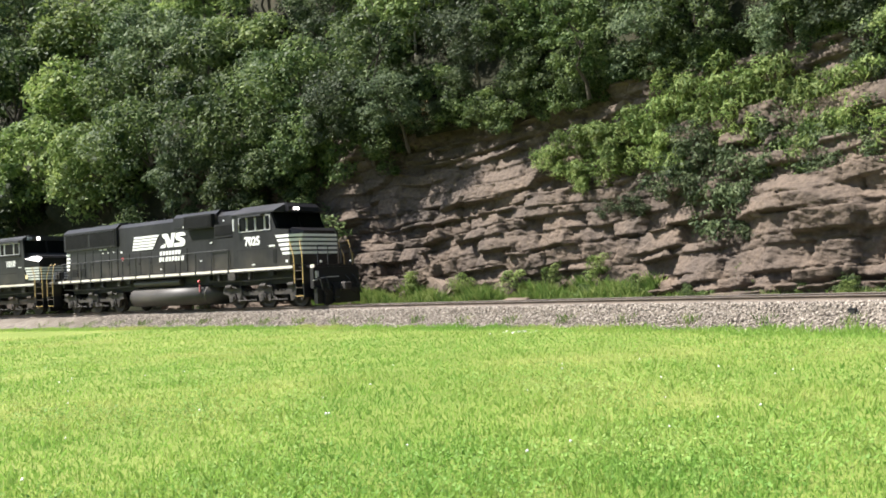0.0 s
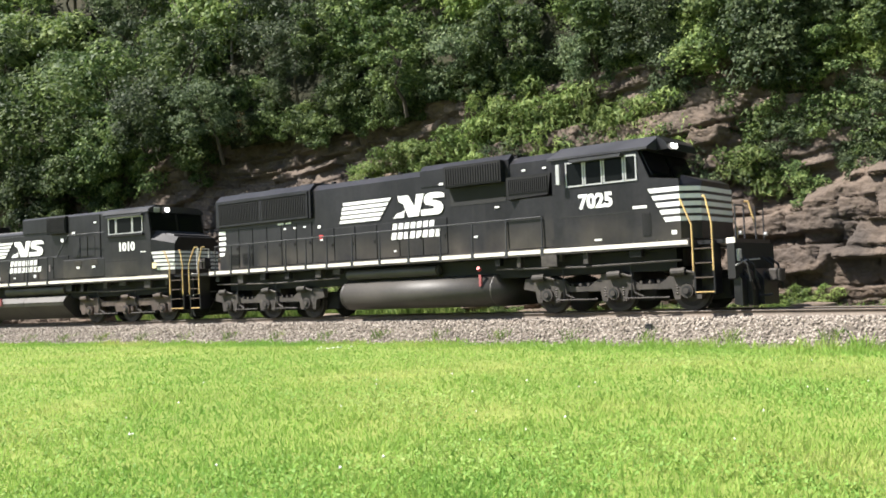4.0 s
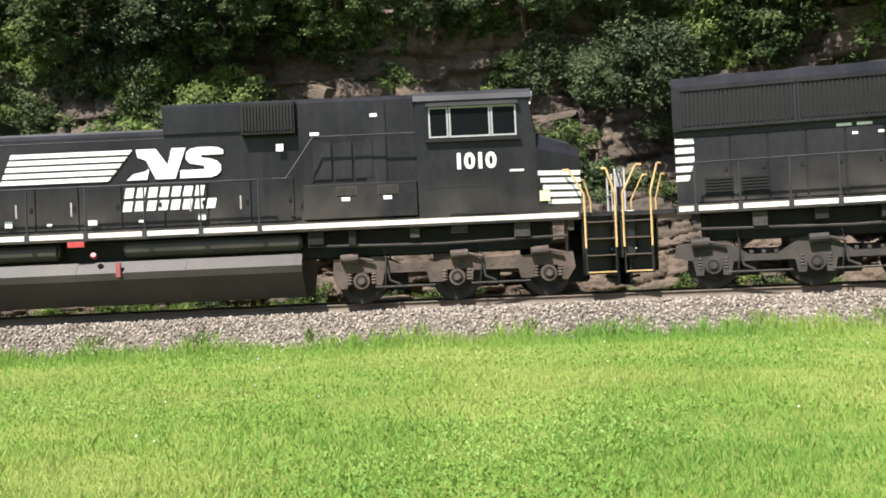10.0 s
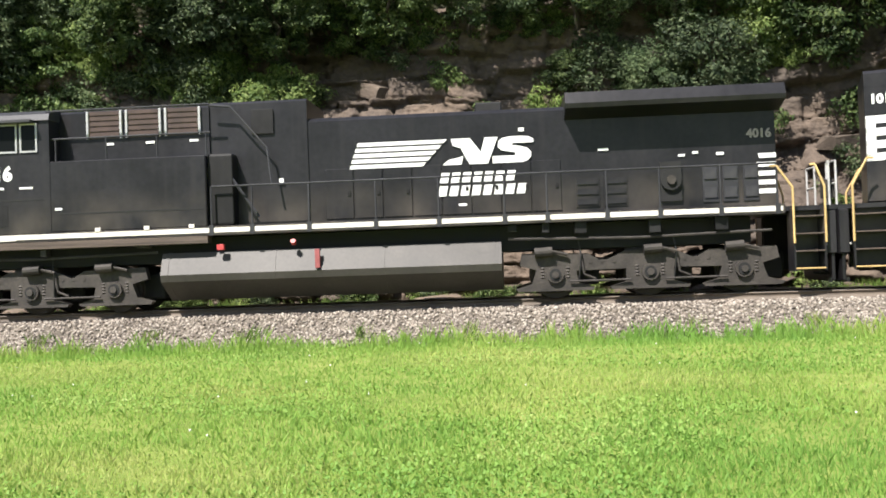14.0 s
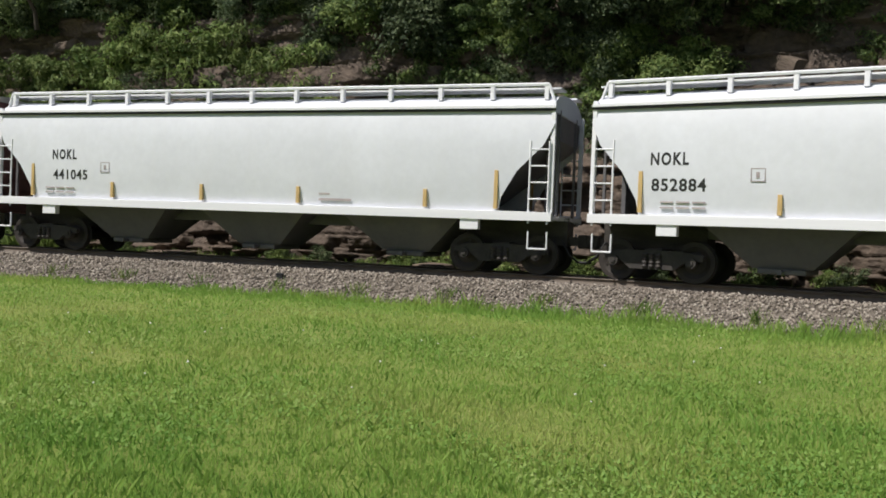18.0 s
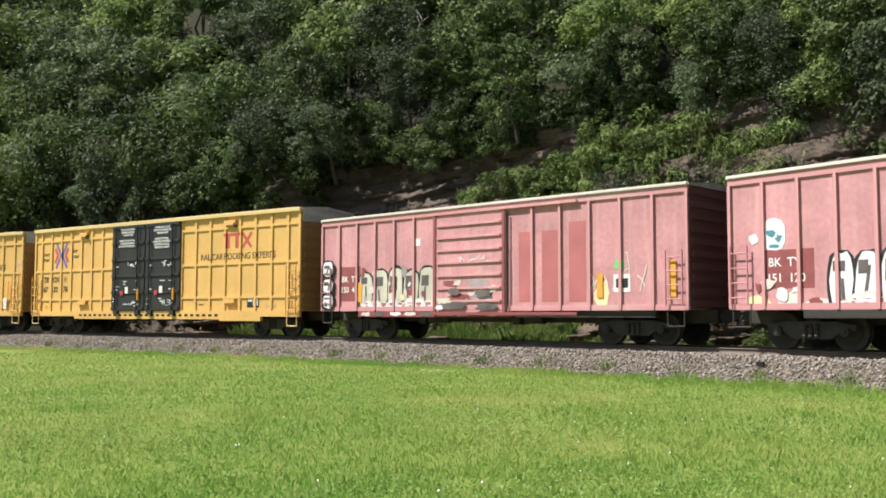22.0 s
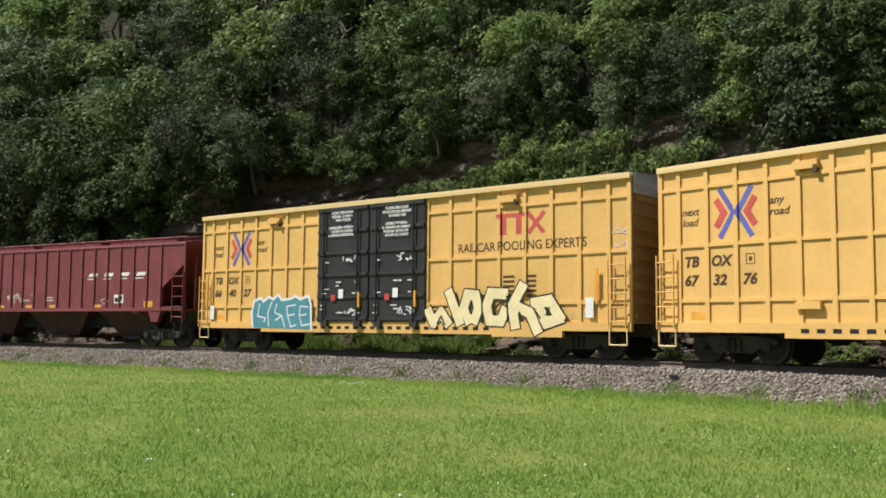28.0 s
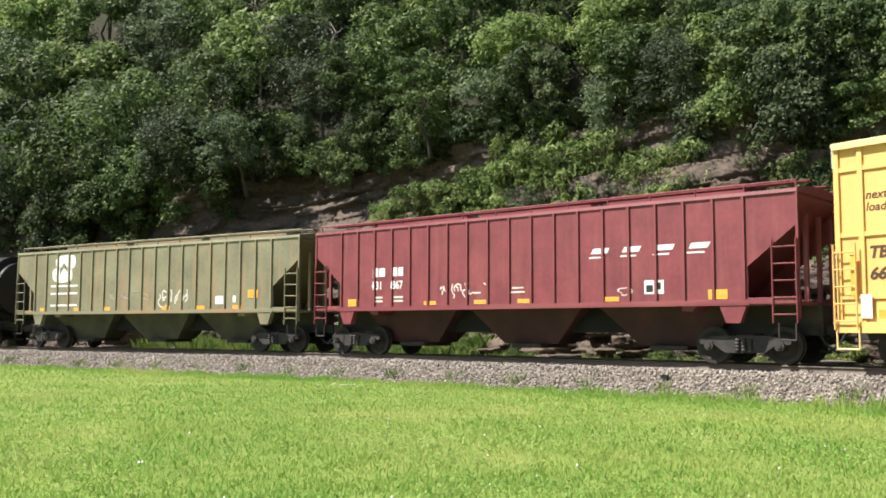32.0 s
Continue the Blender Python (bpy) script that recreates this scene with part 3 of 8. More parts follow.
def stand(kind, s, z, size, back_=0.0):
    """A tree whose crown is centred z metres up the face at s; low on the wall it leans out."""
    lean = 34 if z < 10.5 else 12
    out = float(cliff_out(z)) - 0.75 * min(size, 1.6) + back_
    if 28 < s < 46 and z > 8.6 and back_ == 0.0:      # the brow's trees hang out over the wall
        out -= float(np.interp(z, [8.6, 9.6, 12.0, 14.5], [0.4, 1.5, 1.5, 0.4]))
    elif -14 < s < 14 and z > 8.4 and back_ == 0.0:
        out -= 0.8
    grow = size * r.uniform(0.98, 1.14)
    copy_thing(r.choice(T[kind]), on_line(s, out, z) @ pose(0, 0, 0, lean + r.uniform(-8, 8), r.uniform(-9, 9), 0) @ pose(0, 0, 0, 0, 0, r.uniform(0, 360))).scale = (grow, grow, grow * r.uniform(0.9, 1.08))
    spots.append((s, math.hypot(z, out), size))


def wood(*rows):
    for kind, s, z, size in rows:
        stand(kind, s, z, size)


# the trees that can be told apart, west to east: look, place along the line, height of the crown's middle, radius
wood((1, 93, 25.4, 5.34), (0, 85.2, 16.9, 4.15), (2, 81.5, 22.9, 4.74), (0, 76.8, 7.5, 2.69), (2, 76.2, 15, 4.21), (2, 75.5, 10.3, 3.56), (1, 70.5, 18.9, 3.66), (0, 69.2, 14.3, 3.02), (2, 68.5, 22.3, 3.26), (2, 68.2, 9.5, 3.27), (0, 63.2, 10, 3.08), (0, 61, 14.6, 3.56), (0, 60.8, 20.9, 3.82), (2, 59.5, 17.2, 3.2), (1, 59.2, 7.4, 2.17), (1, 58, 8.8, 2.51), (0, 54.8, 9.9, 3.11), (0, 54, 6.5, 2.36), (1, 52.8, 17, 2.96), (0, 51.2, 19.1, 2.62), (0, 51, 11.7, 3.36), (0, 51, 8.7, 2.29), (0, 50.8, 6.5, 2.1), (0, 49, 7.9, 1.9))
wood((0, 46.8, 8.9, 2.16), (1, 45.2, 9.9, 1.82), (2, 45, 16.4, 3.01), (0, 43.8, 11.6, 2.74), (0, 43.5, 7.9, 1.31), (0, 43.5, 18.7, 2.39), (1, 41.5, 9.6, 1.72), (1, 40.8, 14.4, 2.46), (0, 39.2, 16.4, 2.49), (1, 37.8, 12.1, 1.56), (0, 36.2, 12.5, 1.67), (0, 34.5, 13.2, 2.21), (0, 31.8, 15.7, 1.69), (0, 31.5, 10.7, 1.51), (0, 31.2, 13.5, 2.4), (2, 28.2, 12.8, 1.77), (0, 27, 14.1, 1.54), (0, 26.5, 10.3, 1.75), (2, 24.5, 12.7, 1.93), (1, 23.2, 9.1, 1.2), (0, 22.5, 10.6, 1.55), (1, 20.8, 9.9, 1.49), (0, 20.5, 11.9, 1.57), (1, 20, 8, 1.03))
wood((2, 19.2, 10.8, 1.5), (2, 19, 8.7, 1.33), (1, 18.5, 11.6, 1.3), (0, 18.2, 10.3, 1.67), (0, 16.8, 10.3, 1.64), (1, 16.5, 8.5, 1.49), (0, 16.2, 10, 1.61), (1, 16.2, 8.4, 1.19), (0, 15, 7.7, 1.06), (0, 14.8, 9.8, 1.19), (0, 14.8, 10.4, 1.61), (1, 14.5, 8.9, 1.07), (2, 13.5, 7.5, 0.76), (0, 13, 8.5, 1.15), (0, 12, 9.5, 1.53), (1, 11.2, 7.8, 1.21), (1, 11, 9, 1.32), (1, 10.5, 6.7, 0.91), (2, 10.2, 7.1, 0.92), (1, 9.8, 9.2, 1.6), (1, 9.8, 9.1, 1.41), (2, 8.5, 5.8, 1.24), (1, 8.5, 8.3, 1.1), (0, 8.2, 8.5, 1.37))
wood((1, 7.5, 9.3, 1.11), (0, 7.5, 9.2, 1.01), (2, 6.8, 9.7, 1.02), (0, 6, 8.4, 0.99), (0, 5, 9.3, 1.37), (0, 3, 9.2, 1.36), (1, 1.5, 9.3, 1.27), (0, 1.5, 8.2, 0.8), (0, 0.2, 6.5, 0.78), (0, -0.2, 9.6, 1.27), (1, -1, 9, 1.08), (1, -2, 6.2, 0.86), (1, -2.8, 9.2, 1.27), (1, -3.5, 6.4, 1.39), (0, -3.8, 8.7, 0.99), (2, -5, 7.8, 1.07), (0, -5.2, 9.1, 1.09), (0, -6.8, 9.3, 1.57), (0, -6.8, 7.5, 1.52), (0, -8.2, 9.4, 1.49), (2, -9.2, 8.5, 1.58), (2, -10, 7.1, 1.28), (0, -11, 9.3, 1.33), (0, -11, 6.2, 0.91))
wood((0, 102.5, 35.0, 5.2), (1, 98, 34.2, 5.0), (0, 93.8, 33.6, 4.6), (2, 106, 36.0, 5.0), (1, 110, 33.0, 5.0), (0, 104, 30.5, 4.6))
wood((0, -12, 8.9, 1.62), (1, -12.2, 6.8, 1.02))

# the wood between and behind them
for k in range(9000):
    s = r.uniform(-26, 112)
    z = 9.6 + 22 * r.random() ** 1.4 if s < 47 else 0.8 + 27 * r.random() ** 1.1
    if s < -14:
        z = 5.0 + 12 * r.random()
    if z > crest(s) - 3:
        continue
    out = float(cliff_out(z))
    x, y = line(s, out)
    far = math.hypot(x, y)
    size = far * r.uniform(0.032, 0.05)
    if (z - EYE) / far > math.tan(radians(21.0)) or (36 < s < 47 and z < 10.6):
        continue
    if any((s - a) ** 2 + (math.hypot(z, out) - c) ** 2 < (0.74 * (size + q)) ** 2 for a, c, q in spots):
        continue
    stand(r.choices((DARK, GREY, PALE_GREEN), (5, 3, 1.2))[0], s, z, size, 0.5)
    if len(spots) > 235:
        break

B = [bush(201, LEAF_C, 14, 190, 0.15, "bright green leafy bush hanging on the rock", slim=0.55),
     bush(202, LEAF_A, 11, 190, 0.11, "dark green bush rooted in the rock ledge"),
     bush(203, LEAF_B, 11, 190, 0.1, "grey-green shrub on the rock ledge"),
     bush(204, LEAF_C, 9, 170, 0.13, "small bright green shrub beside the track", slim=0.7),
     bush(205, LEAF_D, 7, 90, 0.15, "dry brown brushwood on the ledge", slim=0.4)]
for k, ob in enumerate(B):
    ob.matrix_basis = on_line(140 + 4 * k, 6.4, 0.6)


def plant(kind, s, z, size=1.0, out=None):
    o = float(cliff_out(z)) - 0.45 * size if out is None else out
    made = copy_thing(B[kind], on_line(s, o, z) @ pose(0, 0, 0, r.uniform(-15, 15), r.uniform(-30, 30), r.uniform(-35, 35)))
    made.scale = (size * 1.12, size * 1.12, size * r.uniform(0.95, 1.2))
    return made


def shrubs(*rows):
    for kind, s, z, size in rows:
        plant(kind, s, z, size)


# bushes, west to east: look, place along the line, height, radius
shrubs((1, 50.8, 7.6, 1.63), (1, 49, 6.4, 1.42), (2, 45.8, 9, 0.98), (2, 43.5, 8.5, 0.83), (4, 41.2, 9.1, 0.86), (3, 40.8, 0.8, 0.71), (3, 38, 0.7, 0.63), (0, 37.2, 8.9, 0.95), (1, 36.5, 8.4, 1.2), (3, 35.2, 0.7, 0.7), (0, 33.5, 5.8, 1), (3, 33, 0.8, 0.62), (0, 32.2, 6.4, 1.11), (0, 32, 5, 0.85), (0, 30.8, 6.4, 1.21), (3, 30.8, 1.1, 0.65), (2, 30.5, 3.4, 0.52), (0, 30.2, 5.3, 1.07), (1, 30, 9.5, 1.1), (0, 29.5, 6.6, 1.19), (2, 29.2, 3.5, 0.69), (3, 29, 0.4, 0.49), (4, 28.8, 8.6, 0.72), (0, 28.2, 6.7, 1.28))
shrubs((0, 28, 5.3, 1.15), (0, 27.8, 7.7, 1.17), (2, 27.5, 4.3, 1.13), (1, 27.5, 9.5, 1.18), (0, 27, 7.1, 1.26), (2, 26.5, 5.6, 1.12), (2, 26.2, 4.5, 1.33), (1, 26, 3.2, 0.98), (0, 26, 7.7, 1.26), (0, 25.8, 7, 1.35), (0, 25, 5.8, 1.1), (2, 25, 2.9, 1.29), (2, 25, 1.7, 0.53), (0, 24.5, 7.1, 1.22), (2, 24.5, 4.1, 1.29), (3, 24.5, 0.6, 0.54), (2, 24.2, 2.4, 0.84), (0, 24.2, 7.5, 1.11), (0, 23.2, 7, 1.31), (2, 23.2, 5.6, 1.07), (0, 23.2, 6.6, 0.87), (1, 23, 4.3, 1.16), (3, 23, 0.2, 0.65), (0, 22.2, 6.2, 1.17))
shrubs((2, 22.2, 3, 0.72), (1, 22, 7, 0.96), (2, 21.8, 3.7, 1.03), (0, 21.5, 5.2, 1.04), (2, 21.5, 5.1, 1.04), (0, 21.2, 6.4, 1.16), (0, 20.5, 6.4, 1.25), (1, 20.5, 4, 1.01), (2, 20.5, 5.5, 1.03), (0, 20.2, 4.9, 1.23), (2, 20.2, 7.4, 1.05), (1, 18.5, 6.8, 1.02), (1, 17.2, 7.3, 1.01), (1, 16.2, 6.8, 0.89), (1, 15.8, 7.9, 0.8), (1, 14.8, 8.9, 1), (2, 13.5, 6.6, 0.96), (2, 11.8, 7, 1.13), (2, 10.5, 6.7, 1.02), (0, 10.5, 6.1, 0.92), (1, 10.2, 8.2, 0.95), (1, 9.2, 6.3, 0.92), (1, 7.8, 6.2, 0.81), (0, 7.8, 6.2, 0.81))
shrubs((1, 6.2, 8, 1.02), (1, 4.8, 8.1, 0.92), (1, 4.2, 8.5, 0.74), (1, 2.8, 8.2, 0.73), (1, 0.5, 8.1, 0.73), (2, -0.8, 7.8, 0.72), (2, -1.5, 6.6, 0.8), (2, -2.8, 6, 0.88), (2, -4.5, 6, 0.89), (0, -5.5, 6.5, 0.72), (1, -9, 7, 0.92), (2, -12, 6.2, 0.85))

shrubs((2, 1.7, 3.7, 0.95), (1, 2.4, 4.9, 0.9), (0, 0.9, 5.2, 0.8), (2, -2.2, 2.8, 0.9), (1, -1.3, 4.2, 0.95), (2, -0.4, 2.4, 0.8), (0, 14.3, 7.8, 1.15), (0, 11.2, 6.7, 1.15), (0, 8.4, 6.5, 0.9), (1, 12.8, 3.2, 0.95), (2, 11.3, 3.0, 0.8), (1, 13.5, 4.7, 0.95), (2, 14.2, 2.2, 0.75), (1, 10.2, 2.2, 0.7), (1, 40.7, 10.7, 1.3), (2, 39.2, 10.5, 1.2), (1, 46.3, 11.9, 1.4), (1, 47.2, 10.2, 1.3), (2, 44.5, 11.2, 1.2), (1, 42.6, 10.4, 1.1), (2, 31.6, 11.8, 1.1))

# smaller growth: along the brow, on the upper wall towards the east, and at the foot behind the rails
for k in range(36):
    plant(r.choice((1, 1, 1, 2, 4)), r.uniform(14, 46), r.uniform(8.4, 10.2), r.uniform(0.7, 1.1))
for k in range(44):
    s, z = r.uniform(-20, 20), r.uniform(4.6, 8.8)
    if min(abs(s - 2.1) + abs(z - 6.6) * 0.7, abs(s - 7.6) + abs(z - 6.8) * 0.7) < 1.3:
        continue
    plant(r.choice((1, 2, 2, 1)), s, z, r.uniform(0.6, 1.05))
for k in range(64):
    plant(r.choice((1, 2, 3, 3, 1)), r.uniform(-16, 31), r.uniform(-0.3, 0.15), r.uniform(0.3, 0.62), r.uniform(4.3, 5.4))
for k in range(34):
    plant(r.choice((0, 2, 2, 1)), r.uniform(8.0, 23.0), r.uniform(3.5, 5.8), r.uniform(0.7, 1.15))
for k in range(26):
    plant(r.choice((1, 2, 1)), r.uniform(-13, 8), r.uniform(1.4, 5.0), r.uniform(0.55, 1.0))


def bare_tree(s, z, high, label):
    """A thin dead tree: a pale pole with broken twigs."""
    root = thing("bare_tree", label, "tree", on_line(s, float(cliff_out(z)) - 0.6, z, r.uniform(0, 360)), "trees on the hillside")
    solid_ = bmesh.new()
    p = Vector((0, 0, -0.8))
    for k in range(6):
        q = Vector((r.uniform(-0.08, 0.08) * (k + 1), r.uniform(-0.08, 0.08) * (k + 1), high * (k + 1) / 6))
        limb_mesh(solid_, p, q, 0.075 - 0.01 * k, 0.065 - 0.01 * k, 6)
        p = q
    part("trunk", solid_, PALE_BARK, root)
    for k in range(9):
        h = high * r.uniform(0.3, 0.95)
        a, reach = r.uniform(0, 6.28), high * r.uniform(0.12, 0.26)
        tip_ = Vector((math.cos(a) * reach, math.sin(a) * reach, h + reach * r.uniform(0.3, 1.0)))
        b_ = bmesh.new()
        limb_mesh(b_, (0, 0, h), tip_, 0.025, 0.008, 4)
        for j in range(2):
            limb_mesh(b_, tip_ * 0.6 + Vector((0, 0, h * 0.4)), tip_ + Vector((r.uniform(-0.3, 0.3), r.uniform(-0.3, 0.3), r.uniform(0, 0.35))), 0.01, 0.004, 3)
        part("limb", b_, PALE_BARK, root)


for s, z, high in ((44.6, 14.0, 5.5), (46.4, 13.0, 4.5), (47.5, 13.6, 4.0), (39.0, 12.5, 4.0)):
    bare_tree(s, z, high, "thin dead tree with bare pale twigs")


def blades(name, x, y, z, h, w, mat, label, category, lean=0.5):
    """Grass: one bent blade of two triangles at each place."""
    n = len(x)
    a = rng.uniform(0, 2 * np.pi, n)
    ux, uy = np.cos(a), np.sin(a)
    b_ = rng.uniform(0, 2 * np.pi, n)
    k = h * lean * rng.random(n)
    lx, ly = np.cos(b_) * k, np.sin(b_) * k
    v = np.empty((n, 4, 3))
    v[:, 0] = np.stack([x - ux * w, y - uy * w, z - 0.01], 1)
    v[:, 1] = np.stack([x + ux * w, y + uy * w, z - 0.01], 1)
    v[:, 2] = np.stack([x + lx * 0.45 + ux * w * 0.7, y + ly * 0.45 + uy * w * 0.7, z + h * 0.6], 1)
    v[:, 3] = np.stack([x + lx, y + ly, z + h], 1)
    f = np.array([(0, 1, 2), (0, 2, 3)])[None] + 4 * np.arange(n)[:, None, None]
    o = new(name, quick_mesh(name, v.reshape(-1, 3), f.reshape(-1, 3), mat))
    return tagged(o, label, category, kind="stuff")


# lawn blades round the eye and behind it, then in front, thinning with distance; longer along the ballast
n = 60000
yaw = rng.uniform(0, 2 * np.pi, n)
d = 15.0 * rng.random(n) ** 0.7
x, y = -np.sin(yaw) * d, np.cos(yaw) * d
ahead = (np.cos(yaw) > 0.45) & (d > 4.2)
x, y = x[~ahead], y[~ahead]
blades("lawn_grass", x, y, np.full(len(x), LAWN_Z), rng.uniform(0.03, 0.08, len(x)), np.full(len(x), 0.006), GRASS, "bright green mown grass round the viewpoint", "grass", 0.9)
n = 390000
yaw = np.radians(rng.uniform(-62, 68, n))
d = 4.2 * (10.5 ** rng.random(n))
x, y = -np.sin(yaw) * d, np.cos(yaw) * d
th = np.linspace(-40, 110, 900)
ex, ey = line(th, -3.15)
edge_yaw, edge_d = np.arctan2(-ex, ey), np.hypot(ex, ey)
order = np.argsort(edge_yaw)
limit = np.interp(yaw, edge_yaw[order], edge_d[order])
keep = d < limit
x, y, d = x[keep], y[keep], d[keep]
clump = 0.5 + 0.3 * np.sin(x * 1.7 + 1.3 * np.sin(y * 1.1)) * np.sin(y * 1.3 + np.sin(x * 0.7)) + 0.35 * np.sin(x * 6.1 + 2 * np.sin(y * 3.3)) * np.sin(y * 5.3 + 2 * np.sin(x * 2.9))
h = rng.uniform(0.025, 0.065, len(x)) * (0.5 + 1.1 * np.clip(clump, 0, 1.2)) + np.where(rng.random(len(x)) < 0.025, 0.07, 0)
blades("lawn_grass", x, y, np.full(len(x), LAWN_Z), h, 0.0028 + 0.00042 * d, GRASS, "bright green mown grass with longer tufts", "grass", 0.9)
n = 84000
s_ = rng.uniform(-24, 72, n)
o_ = -3.15 - np.abs(rng.normal(0, 0.8, n))
tuft = 0.5 + 0.22 * np.sin(s_ * 2.3 + 2 * np.sin(s_ * 0.7)) + 0.28 * np.sin(s_ * 7.9 + 3 * np.sin(s_ * 1.9)) * np.sin(s_ * 0.9 + 1)
keep = rng.random(n) < 0.35 + 0.65 * tuft
s_, o_, tuft = s_[keep], o_[keep], tuft[keep]
x, y = line(s_, o_)
blades("verge_grass", x, y, np.full(len(x), LAWN_Z), rng.uniform(0.1, 0.24, len(x)) * (0.55 + 0.75 * tuft) * np.interp(s_, [-24, -2, 12, 20, 40], [1.5, 1.7, 1.4, 0.8, 0.8]) * (0.35 + 0.65 * np.exp(-(np.abs(o_ + 3.15) / 0.5) ** 2)) * rng.uniform(0.6, 1.25, len(x)), np.full(len(x), 0.009), GRASS, "longer grass fringe along the ballast", "grass", 0.6)
# weeds: on the shoulder, behind the track, at the foot of the rock
n = 60000
s_ = np.concatenate([rng.uniform(28, 46, n // 3), rng.uniform(-20, 30, n - n // 3)])
o_ = np.concatenate([rng.uniform(4.0, 6.2, n // 3), rng.uniform(2.7, 5.6, n - n // 3)])
x, y = line(s_, o_)
tuft = 0.5 + 0.5 * np.sin(s_ * 1.9 + 3 * np.sin(o_ * 1.7))
blades("weeds", x, y, np.where(s_ > 28, -0.4 + 0.25 * (o_ - 4), -0.48), rng.uniform(0.2, 0.62, n) * (0.35 + tuft) * np.where(s_ > 28, 1.0, np.interp(o_, [2.7, 4.0], [0.35, 0.75])), np.full(n, 0.016), WEED, "green weeds growing at the foot of the rock", "weeds", 0.7)
n = 2600
s_ = np.round(rng.uniform(-22, 60, n) / 2.3) * 2.3 + rng.normal(0, 0.12, n)
x, y = line(s_, rng.uniform(-3.1, -2.3, n))
blades("shoulder_weeds", x, y, np.full(n, -0.6), rng.uniform(0.1, 0.32, n), np.full(n, 0.007), WEED, "thin weed tufts sprouting through the ballast", "weeds", 0.7)
# clover and plantain: small leaves that lie level, in patches
n = 150000
yaw = np.radians(rng.uniform(-62, 68, n))
d = 4.2 * (6.8 ** rng.random(n))
x, y = -np.sin(yaw) * d, np.cos(yaw) * d
patch = np.sin(x * 0.9 + 1.7 * np.sin(y * 0.6)) + np.sin(y * 1.1 + 1.3 * np.sin(x * 0.8)) + 0.8 * np.sin(x * 2.7 + y * 2.1)
keep = (d < np.interp(yaw, edge_yaw[order], edge_d[order])) & (patch + rng.normal(0, 0.5, n) > 0.35)
x, y, d = x[keep], y[keep], d[keep]
n = len(x)
size = rng.uniform(0.009, 0.02, n) * (0.75 + 0.035 * d)
a = rng.uniform(0, 6.2832, n)
v = np.empty((n, 3, 3))
for k in range(3):
    t = a + k * 2.0944 + rng.normal(0, 0.25, n)
    v[:, k] = np.stack([x + np.cos(t) * size, y + np.sin(t) * size, LAWN_Z + rng.uniform(0.035, 0.075, n) + rng.normal(0, 0.25, n) * size], 1)
CLOVER = leaf_material("clover leaves", (0.14, 0.275, 0.052), (0.22, 0.36, 0.075), (0.33, 0.42, 0.13), 0.4, 0.3, True)
tagged(new("clover", quick_mesh("clover", v.reshape(-1, 3), np.arange(3 * n).reshape(-1, 3), CLOVER)), "patches of level clover leaves in the lawn", "clover", kind="stuff")
# small white clover heads in the lawn
n = 90
yaw = np.radians(rng.uniform(-60, 66, n))
d = rng.uniform(8, 19, n)
fx, fy = -np.sin(yaw) * d, np.cos(yaw) * d
k = np.arange(26)
fx[:26], fy[:26] = -np.sin(np.radians(31.6)) * (25.5) + rng.normal(0, 0.3, 26), np.cos(np.radians(31.6)) * 25.5 + rng.normal(0, 0.25, 26)
base = np.array([(1, 0, 0), (-0.5, 0.87, 0), (-0.5, -0.87, 0), (0, 0, 1), (0, 0, -0.6)])
tri = np.array([(0, 1, 3), (1, 2, 3), (2, 0, 3), (1, 0, 4), (2, 1, 4), (0, 2, 4)])
v = base[None] * rng.uniform(0.012, 0.022, n)[:, None, None] + np.stack([fx, fy, LAWN_Z + rng.uniform(0.08, 0.14, n)], 1)[:, None]
PETAL = material("white petals", (0.8, 0.8, 0.76), 0.7, vary=0.05, bump=0.0)
tagged(new("clover_flowers", quick_mesh("clover_flowers", v.reshape(-1, 3), (tri[None] + 5 * np.arange(n)[:, None, None]).reshape(-1, 3), PETAL)), "scattered small white clover heads in the lawn", "flowers", kind="stuff")

# a small black box on the ballast shoulder
B_ = bmesh.new()
box(B_, -0.085, 0.085, -0.07, 0.07, 0.0, 0.13, 0.012)
box(B_, -0.095, 0.095, -0.08, 0.08, 0.13, 0.15, 0.006)
small = thing("trackside_box", "small black trackside box lying on the ballast shoulder", "box", on_line(16.4, -2.2, -0.41, 18))
part("case", B_, material("black moulded plastic", (0.015, 0.015, 0.016), 0.6, bump=0.05), small)


# ---- the train: paints ----
LOCO = material("black loco paint", (0.015, 0.0145, 0.0165), 0.34, vary=0.4, scale=0.7, fine=9.0, bump=0.03, stain=0.4, stain_color=(0.036, 0.034, 0.036), streak=0.35, streak_color=(0.032, 0.029, 0.03), shine=0.3, dust=(0.1, 0.085, 0.07))
LOCO_ROOF = material("faded black roof paint", (0.034, 0.034, 0.038), 0.5, shine=0.3, vary=0.3, scale=0.8, bump=0.05, stain=0.4, stain_color=(0.07, 0.066, 0.06))
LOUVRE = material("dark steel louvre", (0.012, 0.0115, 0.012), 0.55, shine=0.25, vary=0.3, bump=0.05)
# black for steel parts, and for sheets that stand in for shadow
VOID = material("black steel and painted shade", (0.008, 0.008, 0.008), 0.8, vary=0.3)
RUN = material("dusty running gear", (0.038, 0.032, 0.027), 0.75, vary=0.45, scale=2.5, fine=22.0, bump=0.25, stain=0.6, stain_color=(0.025, 0.022, 0.02))
RUN_DARK = material("dark greasy running gear", (0.034, 0.029, 0.026), 0.7, vary=0.45, scale=2.5, fine=22.0, bump=0.25, stain=0.5, stain_color=(0.07, 0.055, 0.045))
